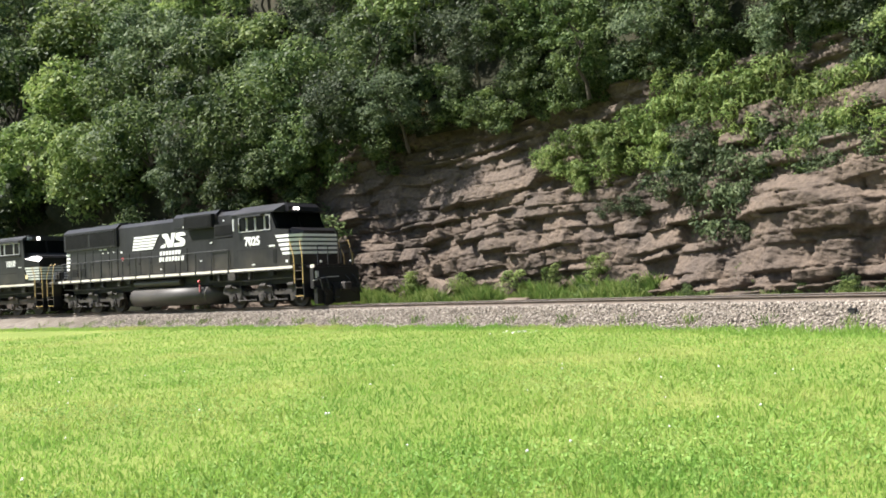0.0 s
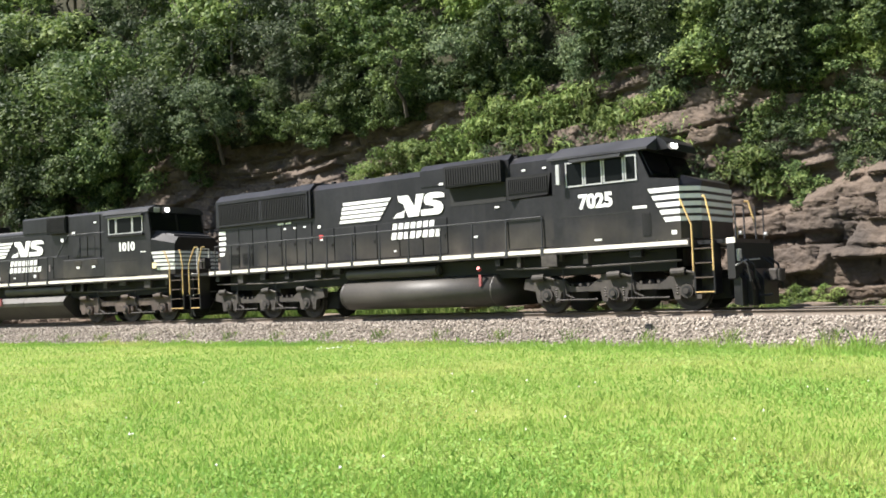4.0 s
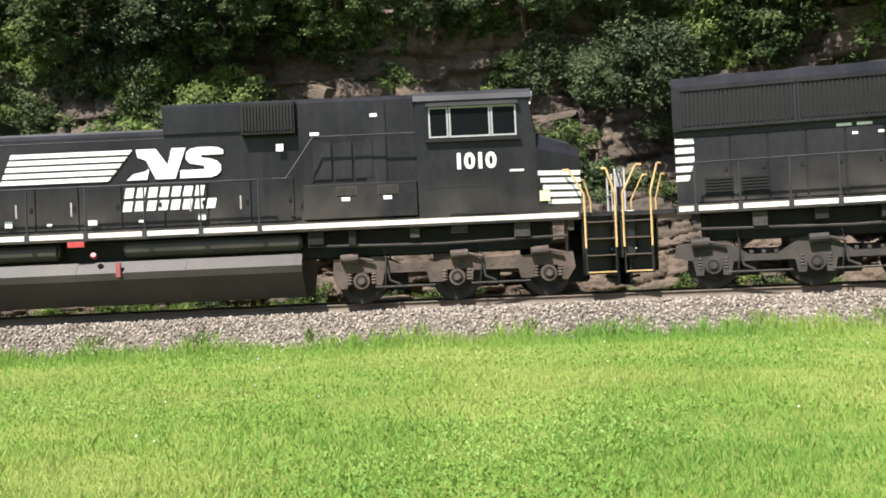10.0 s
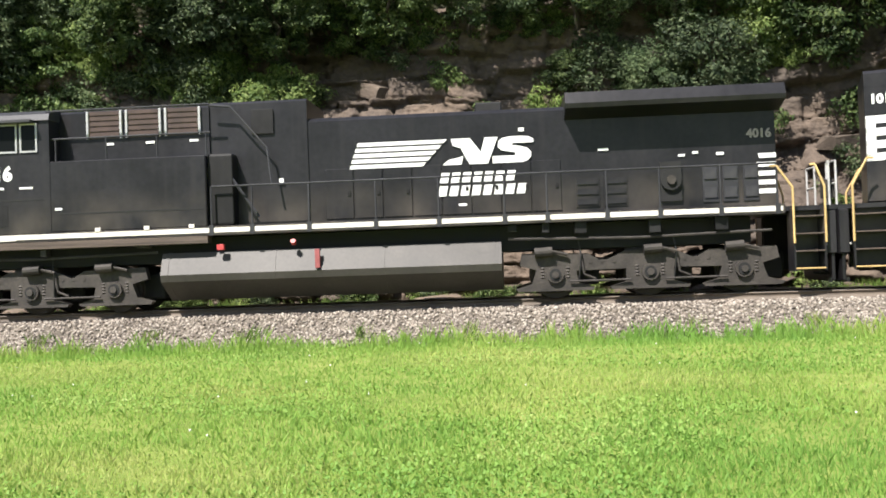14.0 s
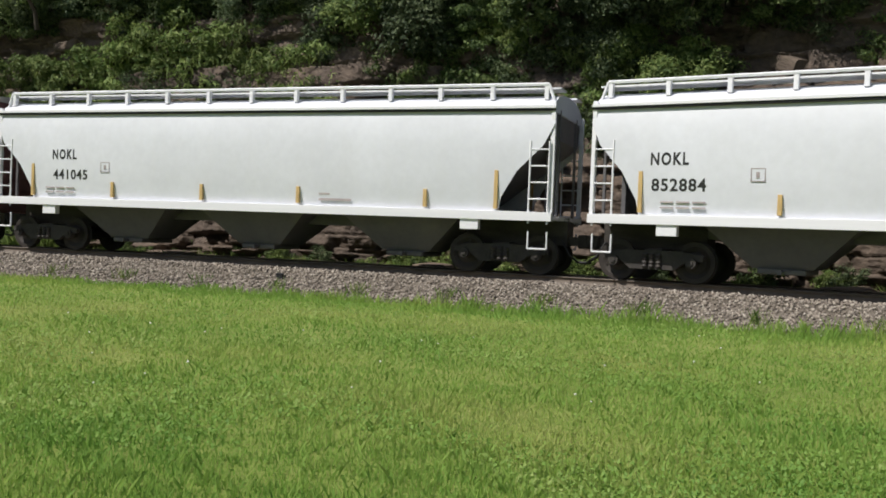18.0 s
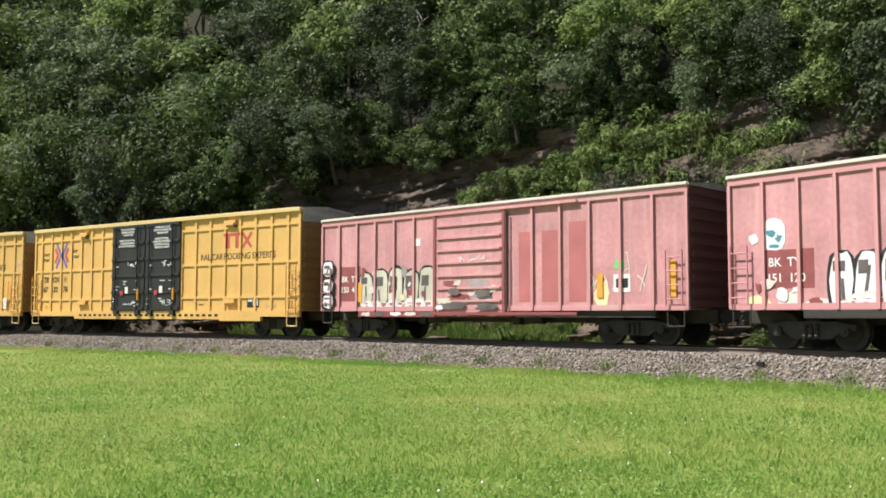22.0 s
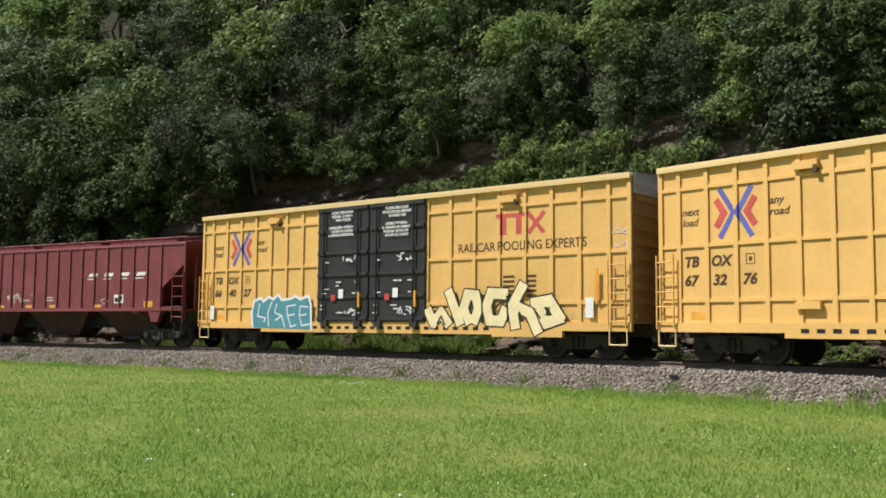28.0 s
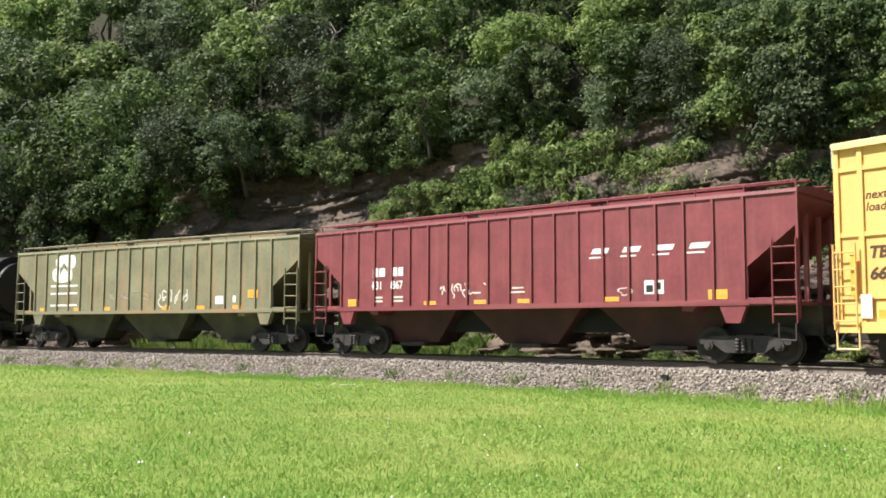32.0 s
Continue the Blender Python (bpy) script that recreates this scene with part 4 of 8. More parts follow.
RUSTY = material("rust-brown running gear", (0.08, 0.059, 0.047), 0.8, vary=0.45, scale=2.5, fine=22.0, bump=0.25, stain=0.6, stain_color=(0.03, 0.024, 0.02))
TANK = material("dusty fuel tank steel", (0.046, 0.041, 0.036), 0.55, vary=0.25, scale=1.1, fine=14.0, bump=0.06, stain=0.5, stain_color=(0.04, 0.037, 0.034))
WHEEL = material("dark wheel steel", (0.028, 0.022, 0.019), 0.65, metal=0.2, vary=0.35, bump=0.1)
WHITE = material("white lettering paint", (0.78, 0.78, 0.76), 0.5, vary=0.08, fine=18.0, bump=0.02, stain=0.25, stain_color=(0.4, 0.38, 0.35))
STRIPE = material("white edge stripe", (0.74, 0.69, 0.62), 0.5, vary=0.2, scale=2.0, fine=14.0, bump=0.02, stain=0.75, stain_color=(0.36, 0.24, 0.16))
YELLOW = material("yellow handrail paint", (0.52, 0.36, 0.15), 0.5, vary=0.2, bump=0.03)
BLACK = material("black lettering paint", (0.02, 0.02, 0.02), 0.5, vary=0.2, bump=0.02)
RED = material("red paint", (0.45, 0.05, 0.05), 0.5, vary=0.2, bump=0.02)
ALU = material("window frame aluminium", (0.42, 0.42, 0.42), 0.4, metal=0.25, vary=0.1, bump=0.02)
GLASS = material("dark cab glass", (0.006, 0.007, 0.007), 0.08, vary=0.05, bump=0.0, shine=0.07)
HOPPER = material("white hopper paint", (0.64, 0.655, 0.70), 0.42, vary=0.06, scale=0.5, fine=6.0, bump=0.03, stain=0.22, stain_color=(0.45, 0.44, 0.43), streak=0.1, streak_color=(0.6, 0.58, 0.57))
HOPPER_EDGE = material("clean white hopper steel", (0.74, 0.74, 0.77), 0.45, vary=0.05, bump=0.02)
# grey of bays and slope sheets, lowered to hold the sill's shade
HOPPER_SHADE = material("grey bay paint darkened for shade", (0.105, 0.102, 0.108), 0.6, vary=0.15, scale=1.0, fine=9.0, bump=0.05, stain=0.3, stain_color=(0.25, 0.22, 0.19))
PINK = material("faded red boxcar paint", (0.545, 0.26, 0.272), 0.62, vary=0.2, scale=0.7, fine=8.0, bump=0.05, stain=0.45, stain_color=(0.35, 0.135, 0.125), streak=0.6, streak_color=(0.62, 0.4, 0.38))
PINK_DARK = material("old dark red paint", (0.26, 0.068, 0.068), 0.65, vary=0.2, bump=0.05)
PINK_PATCH = material("darker red repaint", (0.44, 0.14, 0.14), 0.65, vary=0.15, scale=0.9, bump=0.04)
UNDER_GREY = material("smoky grey spray paint", (0.12, 0.1, 0.095), 0.6, vary=0.4, scale=2.0, bump=0.02)
SAGE = material("grey-cream spray paint", (0.56, 0.53, 0.43), 0.6, vary=0.2, scale=1.2, bump=0.02)
# red car ends: side paint darkened for their unlit side, with stains over it
PINK_END_SHADE = material("stained red end paint darkened for shade", (0.13, 0.055, 0.053), 0.7, vary=0.3, scale=1.0, bump=0.08, stain=0.5, stain_color=(0.05, 0.036, 0.032))
ROOF = material("galvanised boxcar roof", (0.52, 0.49, 0.46), 0.5, metal=0.3, vary=0.2, bump=0.05, stain=0.4, stain_color=(0.3, 0.2, 0.15))
AMBER = material("yellow boxcar paint", (0.7, 0.425, 0.13), 0.55, vary=0.1, scale=0.6, fine=7.0, bump=0.03, stain=0.25, stain_color=(0.6, 0.33, 0.09), streak=0.35, streak_color=(0.58, 0.35, 0.12))
# yellow car ends: the shade of the sunless side is mixed into the paint
AMBER_END_SHADE = material("stained yellow end paint darkened for shade", (0.33, 0.19, 0.07), 0.7, vary=0.3, scale=1.0, bump=0.08, stain=0.5, stain_color=(0.12, 0.08, 0.045))
AMBER_EDGE = material("pale sunbleached yellow paint", (0.72, 0.53, 0.25), 0.55, vary=0.12, bump=0.03)
DOOR = material("black plug door paint", (0.02, 0.02, 0.021), 0.5, vary=0.35, scale=0.9, fine=8.0, bump=0.05, stain=0.3, stain_color=(0.06, 0.055, 0.05))
GRID = material("dark rusty grid", (0.05, 0.03, 0.024), 0.7, vary=0.3, bump=0.1)
# bay paints of the ribbed hoppers: body colours with underbody shade put in
MAROON_SHADE = material("stained maroon bay paint darkened for shade", (0.06, 0.018, 0.018), 0.7, vary=0.4, scale=1.2, bump=0.1, stain=0.6, stain_color=(0.03, 0.024, 0.02))
OLIVE_SHADE = material("stained green bay paint darkened for shade", (0.075, 0.072, 0.045), 0.7, vary=0.4, scale=1.2, bump=0.1, stain=0.6, stain_color=(0.04, 0.035, 0.026))
MAROON = material("dark red hopper paint", (0.188, 0.037, 0.044), 0.55, vary=0.22, scale=1.3, fine=8.0, bump=0.05, stain=0.45, stain_color=(0.25, 0.07, 0.063), streak=0.5, streak_color=(0.255, 0.08, 0.07))
OLIVE = material("faded green hopper paint", (0.2, 0.192, 0.118), 0.62, vary=0.25, scale=0.8, fine=8.0, bump=0.05, stain=0.5, stain_color=(0.27, 0.17, 0.09), streak=0.8, streak_color=(0.33, 0.19, 0.095))
TANKCAR = material("black tank car paint", (0.02, 0.02, 0.022), 0.4, vary=0.3, scale=0.6, bump=0.03)
ORANGE = material("orange marker", (0.75, 0.36, 0.05), 0.5, vary=0.15, bump=0.02)
TEAL = material("teal spray paint", (0.07, 0.25, 0.31), 0.6, vary=0.15, bump=0.02)
CREAM = material("cream spray paint", (0.78, 0.66, 0.38), 0.6, vary=0.1, bump=0.02)
GREY_PAINT = material("grey spray paint", (0.36, 0.31, 0.31), 0.6, vary=0.25, scale=1.5, bump=0.02)
PALE = material("pale spray paint", (0.66, 0.60, 0.55), 0.6, vary=0.15, scale=1.5, bump=0.02)
BLUE = material("blue logo paint", (0.11, 0.12, 0.42), 0.5, vary=0.15, bump=0.02)
CRIMSON = material("red logo paint", (0.52, 0.085, 0.07), 0.5, vary=0.15, bump=0.02)
BROWN = material("brown lettering paint", (0.075, 0.036, 0.016), 0.5, vary=0.15, bump=0.02)
LIME = material("green sticker", (0.1, 0.7, 0.15), 0.5, vary=0.1, bump=0.0)
HOSE = material("black rubber hose", (0.015, 0.015, 0.015), 0.6, bump=0.0)
LIT = bpy.data.materials.new("lit headlight")
LIT.use_nodes = True
LIT.node_tree.nodes["Principled BSDF"].inputs["Emission Color"].default_value = (1, 0.95, 0.9, 1)
LIT.node_tree.nodes["Principled BSDF"].inputs["Emission Strength"].default_value = 2.5

PALE_STEEL = material("pale grey painted steel", (0.42, 0.41, 0.4), 0.5, vary=0.25, bump=0.03)

# ---- the train: small makers ----
_unit = {}


def bar(name, mat, parent, x0, x1, y0, y1, z0, z1, label=""):
    """A straight piece: a box of its own on a mesh shared by all of that paint."""
    if mat.name not in _unit:
        b = bmesh.new()
        box(b, -0.5, 0.5, -0.5, 0.5, -0.5, 0.5, 0.03)
        me = bpy.data.meshes.new("piece")
        b.to_mesh(me)
        b.free()
        me.materials.append(mat)
        _unit[mat.name] = me
    o = new(name, _unit[mat.name])
    o.parent = parent
    o.matrix_basis = Matrix.LocRotScale(((x0 + x1) / 2, (y0 + y1) / 2, (z0 + z1) / 2), None, (abs(x1 - x0), abs(y1 - y0), abs(z1 - z0)))
    if label:
        o["label"] = label
    return o


def solid(name, mat, parent, maker, label="", smooth=False):
    b = bmesh.new()
    maker(b)
    return part(name, b, mat, parent, label, smooth=smooth)


def flat(name, mat, parent, outlines, y, label="", thick=0.004):
    """Paint shapes on the side that faces the lawn: outlines in x, z."""
    made = None
    if name == "stencil_frame":
        b = bmesh.new()
        for o in outlines:
            prism(b, o, y - thick, y)
        return part(name, b, mat, parent, label)
    for o in outlines:
        b = bmesh.new()
        prism(b, o, y - thick, y)
        made = part(name, b, mat, parent, label)
    return made


def rect(x0, x1, z0, z1, slant=0.0):
    return [(x0, z0), (x1, z0), (x1 + slant, z1), (x0 + slant, z1)]


def words(text, size, mat, parent, x, z, y, bold=0.0, name="lettering", lean=0.0, wide=1.0, label="", tilt=0.0, gap=1.0):
    """Lettering in the built-in font on the side that faces the lawn."""
    c = bpy.data.curves.new("words", "FONT")
    c.body, c.size, c.offset, c.shear, c.extrude = text, size, bold, lean, 0.002
    c.resolution_u, c.space_character = 3, gap
    o = bpy.data.objects.new("words", c)
    me = bpy.data.meshes.new_from_object(o)
    bpy.data.objects.remove(o)
    me.materials.clear()
    me.materials.append(mat)
    t = new(name, me)
    t.parent = parent
    t.matrix_basis = Matrix.Translation((x, y - 0.003, z)) @ pose(0, 0, 0, 90 + tilt) @ Matrix.Diagonal((wide, 1, 1, 1))
    if label:
        t["label"] = label
    return t


def drape(ob, posts, half_wide, proud):
    """Paint that runs on over upright posts: the sheet is creased at each post and lies on its front."""
    ob.data.transform(ob.matrix_basis)
    ob.matrix_basis = Matrix()
    bm = bmesh.new()
    bm.from_mesh(ob.data)
    for p in posts:
        for e in (-half_wide - 0.004, -half_wide - 0.002, half_wide + 0.002, half_wide + 0.004):
            bmesh.ops.bisect_plane(bm, geom=bm.verts[:] + bm.edges[:] + bm.faces[:], plane_co=(p + e, 0, 0), plane_no=(1, 0, 0))
    for v in bm.verts:
        if any(abs(v.co.x - p) < half_wide + 0.003 for p in posts):
            v.co.y -= proud
    bm.to_mesh(ob.data)
    bm.free()
    return ob


def wheel_mesh(r):
    b = bmesh.new()
    ring = [(-0.85, 0.0), (-0.85, 0.13), (-0.83, 0.16), (-0.81, r * 0.55), (-0.85, r * 0.78), (-0.85, r), (-0.73, r), (-0.715, r + 0.028), (-0.70, r + 0.02), (-0.70, r * 0.75), (-0.74, r * 0.5), (-0.70, 0.15), (-0.68, 0.09)]
    prof = ring + [(-y, q) for y, q in ring[::-1]]
    n = 24
    loops = [[b.verts.new((q * math.cos(2 * math.pi * i / n), y, q * math.sin(2 * math.pi * i / n))) for i in range(n)] for y, q in prof[1:-1]]
    for a, c in zip(loops, loops[1:]):
        for i in range(n):
            b.faces.new((a[i], a[(i + 1) % n], c[(i + 1) % n], c[i]))
    b.faces.new(loops[0])
    b.faces.new(loops[-1][::-1])
    for k in range(3):          # lightening bosses on the plate
        a = 2 * math.pi * k / 3
        rod(b, (0.3 * math.cos(a), -0.84, 0.3 * math.sin(a)), (0.3 * math.cos(a), -0.80, 0.3 * math.sin(a)), 0.035, 6)
    bmesh.ops.recalc_face_normals(b, faces=b.faces)
    me = bpy.data.meshes.new("wheelset")
    b.to_mesh(me)
    b.free()
    me.materials.append(WHEEL)
    return me


WHEELS = {r: wheel_mesh(r) for r in (0.51, 0.46)}
SPUN = []


def wheelset(parent, x, r):
    o = new("wheelset", WHEELS[r])
    o.parent = parent
    o.matrix_basis = pose(x, 0, r)
    SPUN.append((o, x, r))
    return o


def coil(bm, x, y, z0, z1, r, turns=4, n=10):
    """A spring: one body with a ridge for each turn."""
    prof = []
    for k in range(turns):
        h = (z1 - z0) / turns
        prof += [(r * 0.72, z0 + h * k), (r, z0 + h * (k + 0.5))]
    prof.append((r * 0.72, z1))
    rings = [[bm.verts.new((x + q * math.cos(2 * math.pi * i / n), y + q * math.sin(2 * math.pi * i / n), z)) for i in range(n)] for q, z in prof]
    fs = [bm.faces.new(rings[0]), bm.faces.new(rings[-1])]
    for a, c in zip(rings, rings[1:]):
        fs += [bm.faces.new((a[i], a[(i + 1) % n], c[(i + 1) % n], c[i])) for i in range(n)]
    bmesh.ops.recalc_face_normals(bm, faces=fs)


def loco_bogie(root, axles, paint, style):
    """Three-axle bogie: frame sides with pedestals, journal boxes, brake cylinders, springs."""
    xc = axles[1]
    bog = solid("bogie", paint, root, lambda b: (box(b, xc - 2.4, xc + 2.4, -0.55, 0.55, 0.55, 0.85, 0.03), box(b, xc - 0.5, xc + 0.5, -0.95, 0.95, 0.7, 1.2, 0.03)))
    for x in axles:
        wheelset(bog, x, 0.51)
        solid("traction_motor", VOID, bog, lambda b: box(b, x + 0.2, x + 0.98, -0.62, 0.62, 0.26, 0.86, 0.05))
    d1, d2 = axles[0] - xc, axles[2] - xc
    for side in (-1, 1):
        def frame_side(b):
            y0, y1 = sorted((side * 0.93, side * 1.12))
            if style == "deep":      # swan-neck frame
                o = [(d1 - 0.75, 0.98), (d1 - 0.3, 1.02), (d1 + 0.45, 0.92), (d1 + 0.75, 0.72), (-0.75, 0.72), (-0.45, 0.92), (-0.2, 1.05), (0.2, 1.05), (0.45, 0.92), (0.75, 0.72), (d2 - 0.75, 0.72), (d2 - 0.45, 0.92), (d2 + 0.3, 1.02), (d2 + 0.75, 0.98),
                     (d2 + 0.8, 0.7), (d2 + 0.42, 0.62), (d2 + 0.36, 0.3), (d2 + 0.2, 0.3), (d2 + 0.18, 0.5), (d2 - 0.18, 0.5), (d2 - 0.2, 0.3), (d2 - 0.36, 0.3), (d2 - 0.42, 0.58), (0.42, 0.58), (0.36, 0.3), (0.2, 0.3), (0.18, 0.5), (-0.18, 0.5), (-0.2, 0.3), (-0.36, 0.3), (-0.42, 0.58),
                     (d1 + 0.42, 0.58), (d1 + 0.36, 0.3), (d1 + 0.2, 0.3), (d1 + 0.18, 0.5), (d1 - 0.18, 0.5), (d1 - 0.2, 0.3), (d1 - 0.36, 0.3), (d1 - 0.42, 0.62), (d1 - 0.8, 0.7)]
            elif style == "beam":    # straight fabricated beam
                o = [(d1 - 0.6, 1.0), (d1 + 0.5, 1.02), (d1 + 0.8, 0.86), (-0.4, 0.86), (-0.2, 0.98), (0.3, 0.98), (0.6, 0.9), (d2 + 0.55, 0.96), (d2 + 0.6, 0.62), (d2 + 0.42, 0.35), (d2 + 0.3, 0.35), (d2 + 0.26, 0.68), (d2 - 0.3, 0.68), (d2 - 0.34, 0.42), (d2 - 0.6, 0.42), (d2 - 0.66, 0.64), (0.36, 0.64), (0.34, 0.42), (0.24, 0.42), (0.22, 0.68), (-0.24, 0.68), (-0.3, 0.42), (-0.6, 0.42), (-0.66, 0.66),
                     (d1 + 0.5, 0.66), (d1 + 0.44, 0.4), (d1 + 0.32, 0.4), (d1 + 0.26, 0.68), (d1 - 0.26, 0.68), (d1 - 0.32, 0.35), (d1 - 0.5, 0.35), (d1 - 0.62, 0.6)]
            else:                    # casting with broad journal feet
                o = [(d1 - 0.7, 0.98), (d1 + 0.7, 0.95), (d1 + 0.95, 0.8), (-0.9, 0.8), (-0.5, 0.98), (0.5, 0.98), (0.9, 0.8), (d2 - 0.95, 0.8), (d2 - 0.7, 0.95), (d2 + 0.7, 0.98),
                     (d2 + 0.75, 0.72), (d2 + 0.4, 0.62), (d2 + 0.5, 0.32), (d2 + 0.85, 0.22), (d2 + 0.8, 0.16), (d2 - 0.8, 0.16), (d2 - 0.85, 0.22), (d2 - 0.5, 0.32), (d2 - 0.45, 0.58), (0.5, 0.6), (0.5, 0.32), (0.85, 0.22), (0.8, 0.16), (-0.8, 0.16), (-0.85, 0.22), (-0.5, 0.32), (-0.5, 0.6),
                     (d1 + 0.45, 0.58), (d1 + 0.5, 0.32), (d1 + 0.85, 0.22), (d1 + 0.8, 0.16), (d1 - 0.8, 0.16), (d1 - 0.85, 0.22), (d1 - 0.5, 0.32), (d1 - 0.4, 0.62), (d1 - 0.75, 0.72)]
            prism(b, [(xc + x, z) for x, z in o], y0, y1)
            for dx in ((d1 + xc * 0) * 0.5, d2 * 0.5):       # holes' rims along the beam
                for k in (-0.25, 0.0, 0.25):
                    rod(b, (xc + dx + k, side * 1.11, 0.77), (xc + dx + k, side * 1.13, 0.77), 0.045, 8)
        solid("side_frame", paint, bog, frame_side)
        for i, x in enumerate(axles):
            def journal(b):
                rod(b, (x, side * 1.0, 0.51), (x, side * 1.2, 0.51), 0.18, 14)
                rod(b, (x, side * 1.2, 0.51), (x, side * 1.25, 0.51), 0.075, 10)
                box(b, x - 0.15, x + 0.15, *sorted((side * 1.0, side * 1.16)), 0.38, 0.62, 0.02)
            solid("journal_box", paint, bog, journal)
            solid("bearing_recess", VOID, bog, lambda b: rod(b, (x, side * 1.195, 0.51), (x, side * 1.215, 0.51), 0.13, 14))
            for k in (-0.27, 0.27):
                solid("spring", paint, bog, lambda b: coil(b, x + k, side * 1.07, 0.42, 0.68, 0.075))
        for x in (axles[0] - 0.15, axles[1] + 0.15, axles[2] - 0.1):
            solid("brake_cylinder", paint, bog, lambda b: (rod(b, (x - 0.28, side * 1.2, 0.99), (x + 0.1, side * 1.2, 1.01), 0.105, 12), rod(b, (x + 0.1, side * 1.2, 1.01), (x + 0.42, side * 1.2, 0.93), 0.035, 6)), smooth=False)
        for x in axles[:2]:
            solid("brake_rigging", RUN_DARK, bog, lambda b: (pipe(b, [(x + 0.55, side * 1.16, 0.95), (x + 0.62, side * 1.16, 0.5), (x + 0.85, side * 1.14, 0.4)], 0.025), pipe(b, [(x + 0.3, side * 1.18, 0.36), (x + 1.6, side * 1.18, 0.36)], 0.022)))
            solid("sand_hose", HOSE, bog, lambda b: pipe(b, [(x + 0.5, side * 1.14, 1.3), (x + 0.56, side * 1.2, 0.9), (x + 0.5, side * 1.1, 0.3)], 0.018))
    return bog


def coupler(root, x, way):
    def make(b):
        box(b, *sorted((x - way * 0.9, x - way * 0.15)), -0.11, 0.11, 0.72, 0.94, 0.02)
        box(b, *sorted((x - way * 0.22, x + way * 0.1)), -0.2, 0.2, 0.66, 0.99, 0.04)
    solid("coupler", RUN, root, make)
    solid("air_hose", HOSE, root, lambda b: pipe(b, [(x - way * 0.75, -0.45, 0.85), (x - way * 0.55, -0.5, 0.5), (x - way * 0.3, -0.5, 0.32), (x - way * 0.02, -0.45, 0.35)], 0.03))


def end_steps(root, x0, x1, way, top=2.7):
    """Corner steps of a locomotive, both sides, with yellow grab rails. way: +1 at the front."""
    for side in (-1, 1):
        y0, y1 = sorted((side * 1.05, side * 1.5))
        well = solid("step_well", LOCO, root, lambda b: (box(b, x0 - 0.03, x0 + 0.01, y0, y1, 0.42, 1.75), box(b, x1 - 0.01, x1 + 0.03, y0, y1, 0.42, 1.75), box(b, x0, x1, *sorted((side * 1.0, side * 1.08)), 0.42, 1.75)))
        for k in range(4):
            z = 0.45 + k * 0.36
            bar("step", RUN, well, x0, x1, y0 + 0.01, y1, z, z + 0.035)
            bar("step_edge", RUSTY if k else YELLOW, well, x0, x1, *sorted((side * 1.49, side * 1.515)), z + 0.01, z + 0.038, "worn bright step edge")
        a, c = (x0 - 0.02, x1 + 0.02)
        solid("grab_rail", YELLOW, root, lambda b: pipe(b, [(a, side * 1.53, 1.0), (a, side * 1.53, 2.15), (a - way * 0.3, side * 1.48, top), (a - way * 0.42, side * 1.42, top)], 0.024), "yellow grab rail")
        solid("grab_rail", YELLOW, root, lambda b: pipe(b, [(c, side * 1.53, 1.0), (c, side * 1.53, 2.15), (c - way * 0.16, side * 1.48, top), (c - way * 0.24, side * 1.42, top)], 0.024), "yellow grab rail")


def end_rails(root, x, way):
    """The end platform's grey rails and chain, with the bundle of hoses that hangs between two locomotives."""
    for y in (-1.0, -0.42, 0.42, 1.0):
        solid("end_post", PALE_STEEL, root, lambda b: pipe(b, [(x, y, 1.7), (x, y, 2.72)], 0.024), "pale grey end post")
    for y0, y1 in ((-1.0, -0.42), (0.42, 1.0)):
        for z in (2.25, 2.72):
            solid("end_rail", PALE_STEEL, root, lambda b: pipe(b, [(x, y0, z), (x, y1, z)], 0.022), "pale grey end rail")
    solid("chain", RUN, root, lambda b: pipe(b, [(x, -0.42, 2.6), (x + way * 0.02, -0.2, 2.42), (x + way * 0.02, 0.0, 2.36), (x + way * 0.02, 0.2, 2.42), (x, 0.42, 2.6)], 0.014))
    for k, y in enumerate((-1.15, -1.0, -0.85, -0.7, 0.7, 0.9)):
        solid("air_hose", HOSE, root, lambda b: pipe(b, [(x - way * 0.1, y, 1.35), (x + way * 0.12, y, 1.2), (x + way * 0.26, y + 0.03, 0.9), (x + way * (0.36 + 0.03 * k), y + 0.05, 0.72 + 0.04 * (k % 3)), (x + way * 0.62, y + 0.04, 0.78)], 0.028))
    bar("brake_wheel_box", RUN, root, *sorted((x - way * 0.18, x - way * 0.04)), -0.78, -0.5, 1.95, 2.35)
    solid("snow_plough", LOCO, root, lambda b: (box(b, *sorted((x - way * 0.05, x + way * 0.02)), -1.35, 1.35, 0.2, 0.8, 0.01), box(b, *sorted((x + way * 0.02, x + way * 0.08)), -1.35, 1.35, 0.16, 0.26)), "black end plough")
    solid("cut_lever", PALE_STEEL, root, lambda b: pipe(b, [(x + way * 0.1, -1.45, 0.95), (x + way * 0.12, -0.9, 1.05), (x + way * 0.14, 0.0, 1.08)], 0.018))


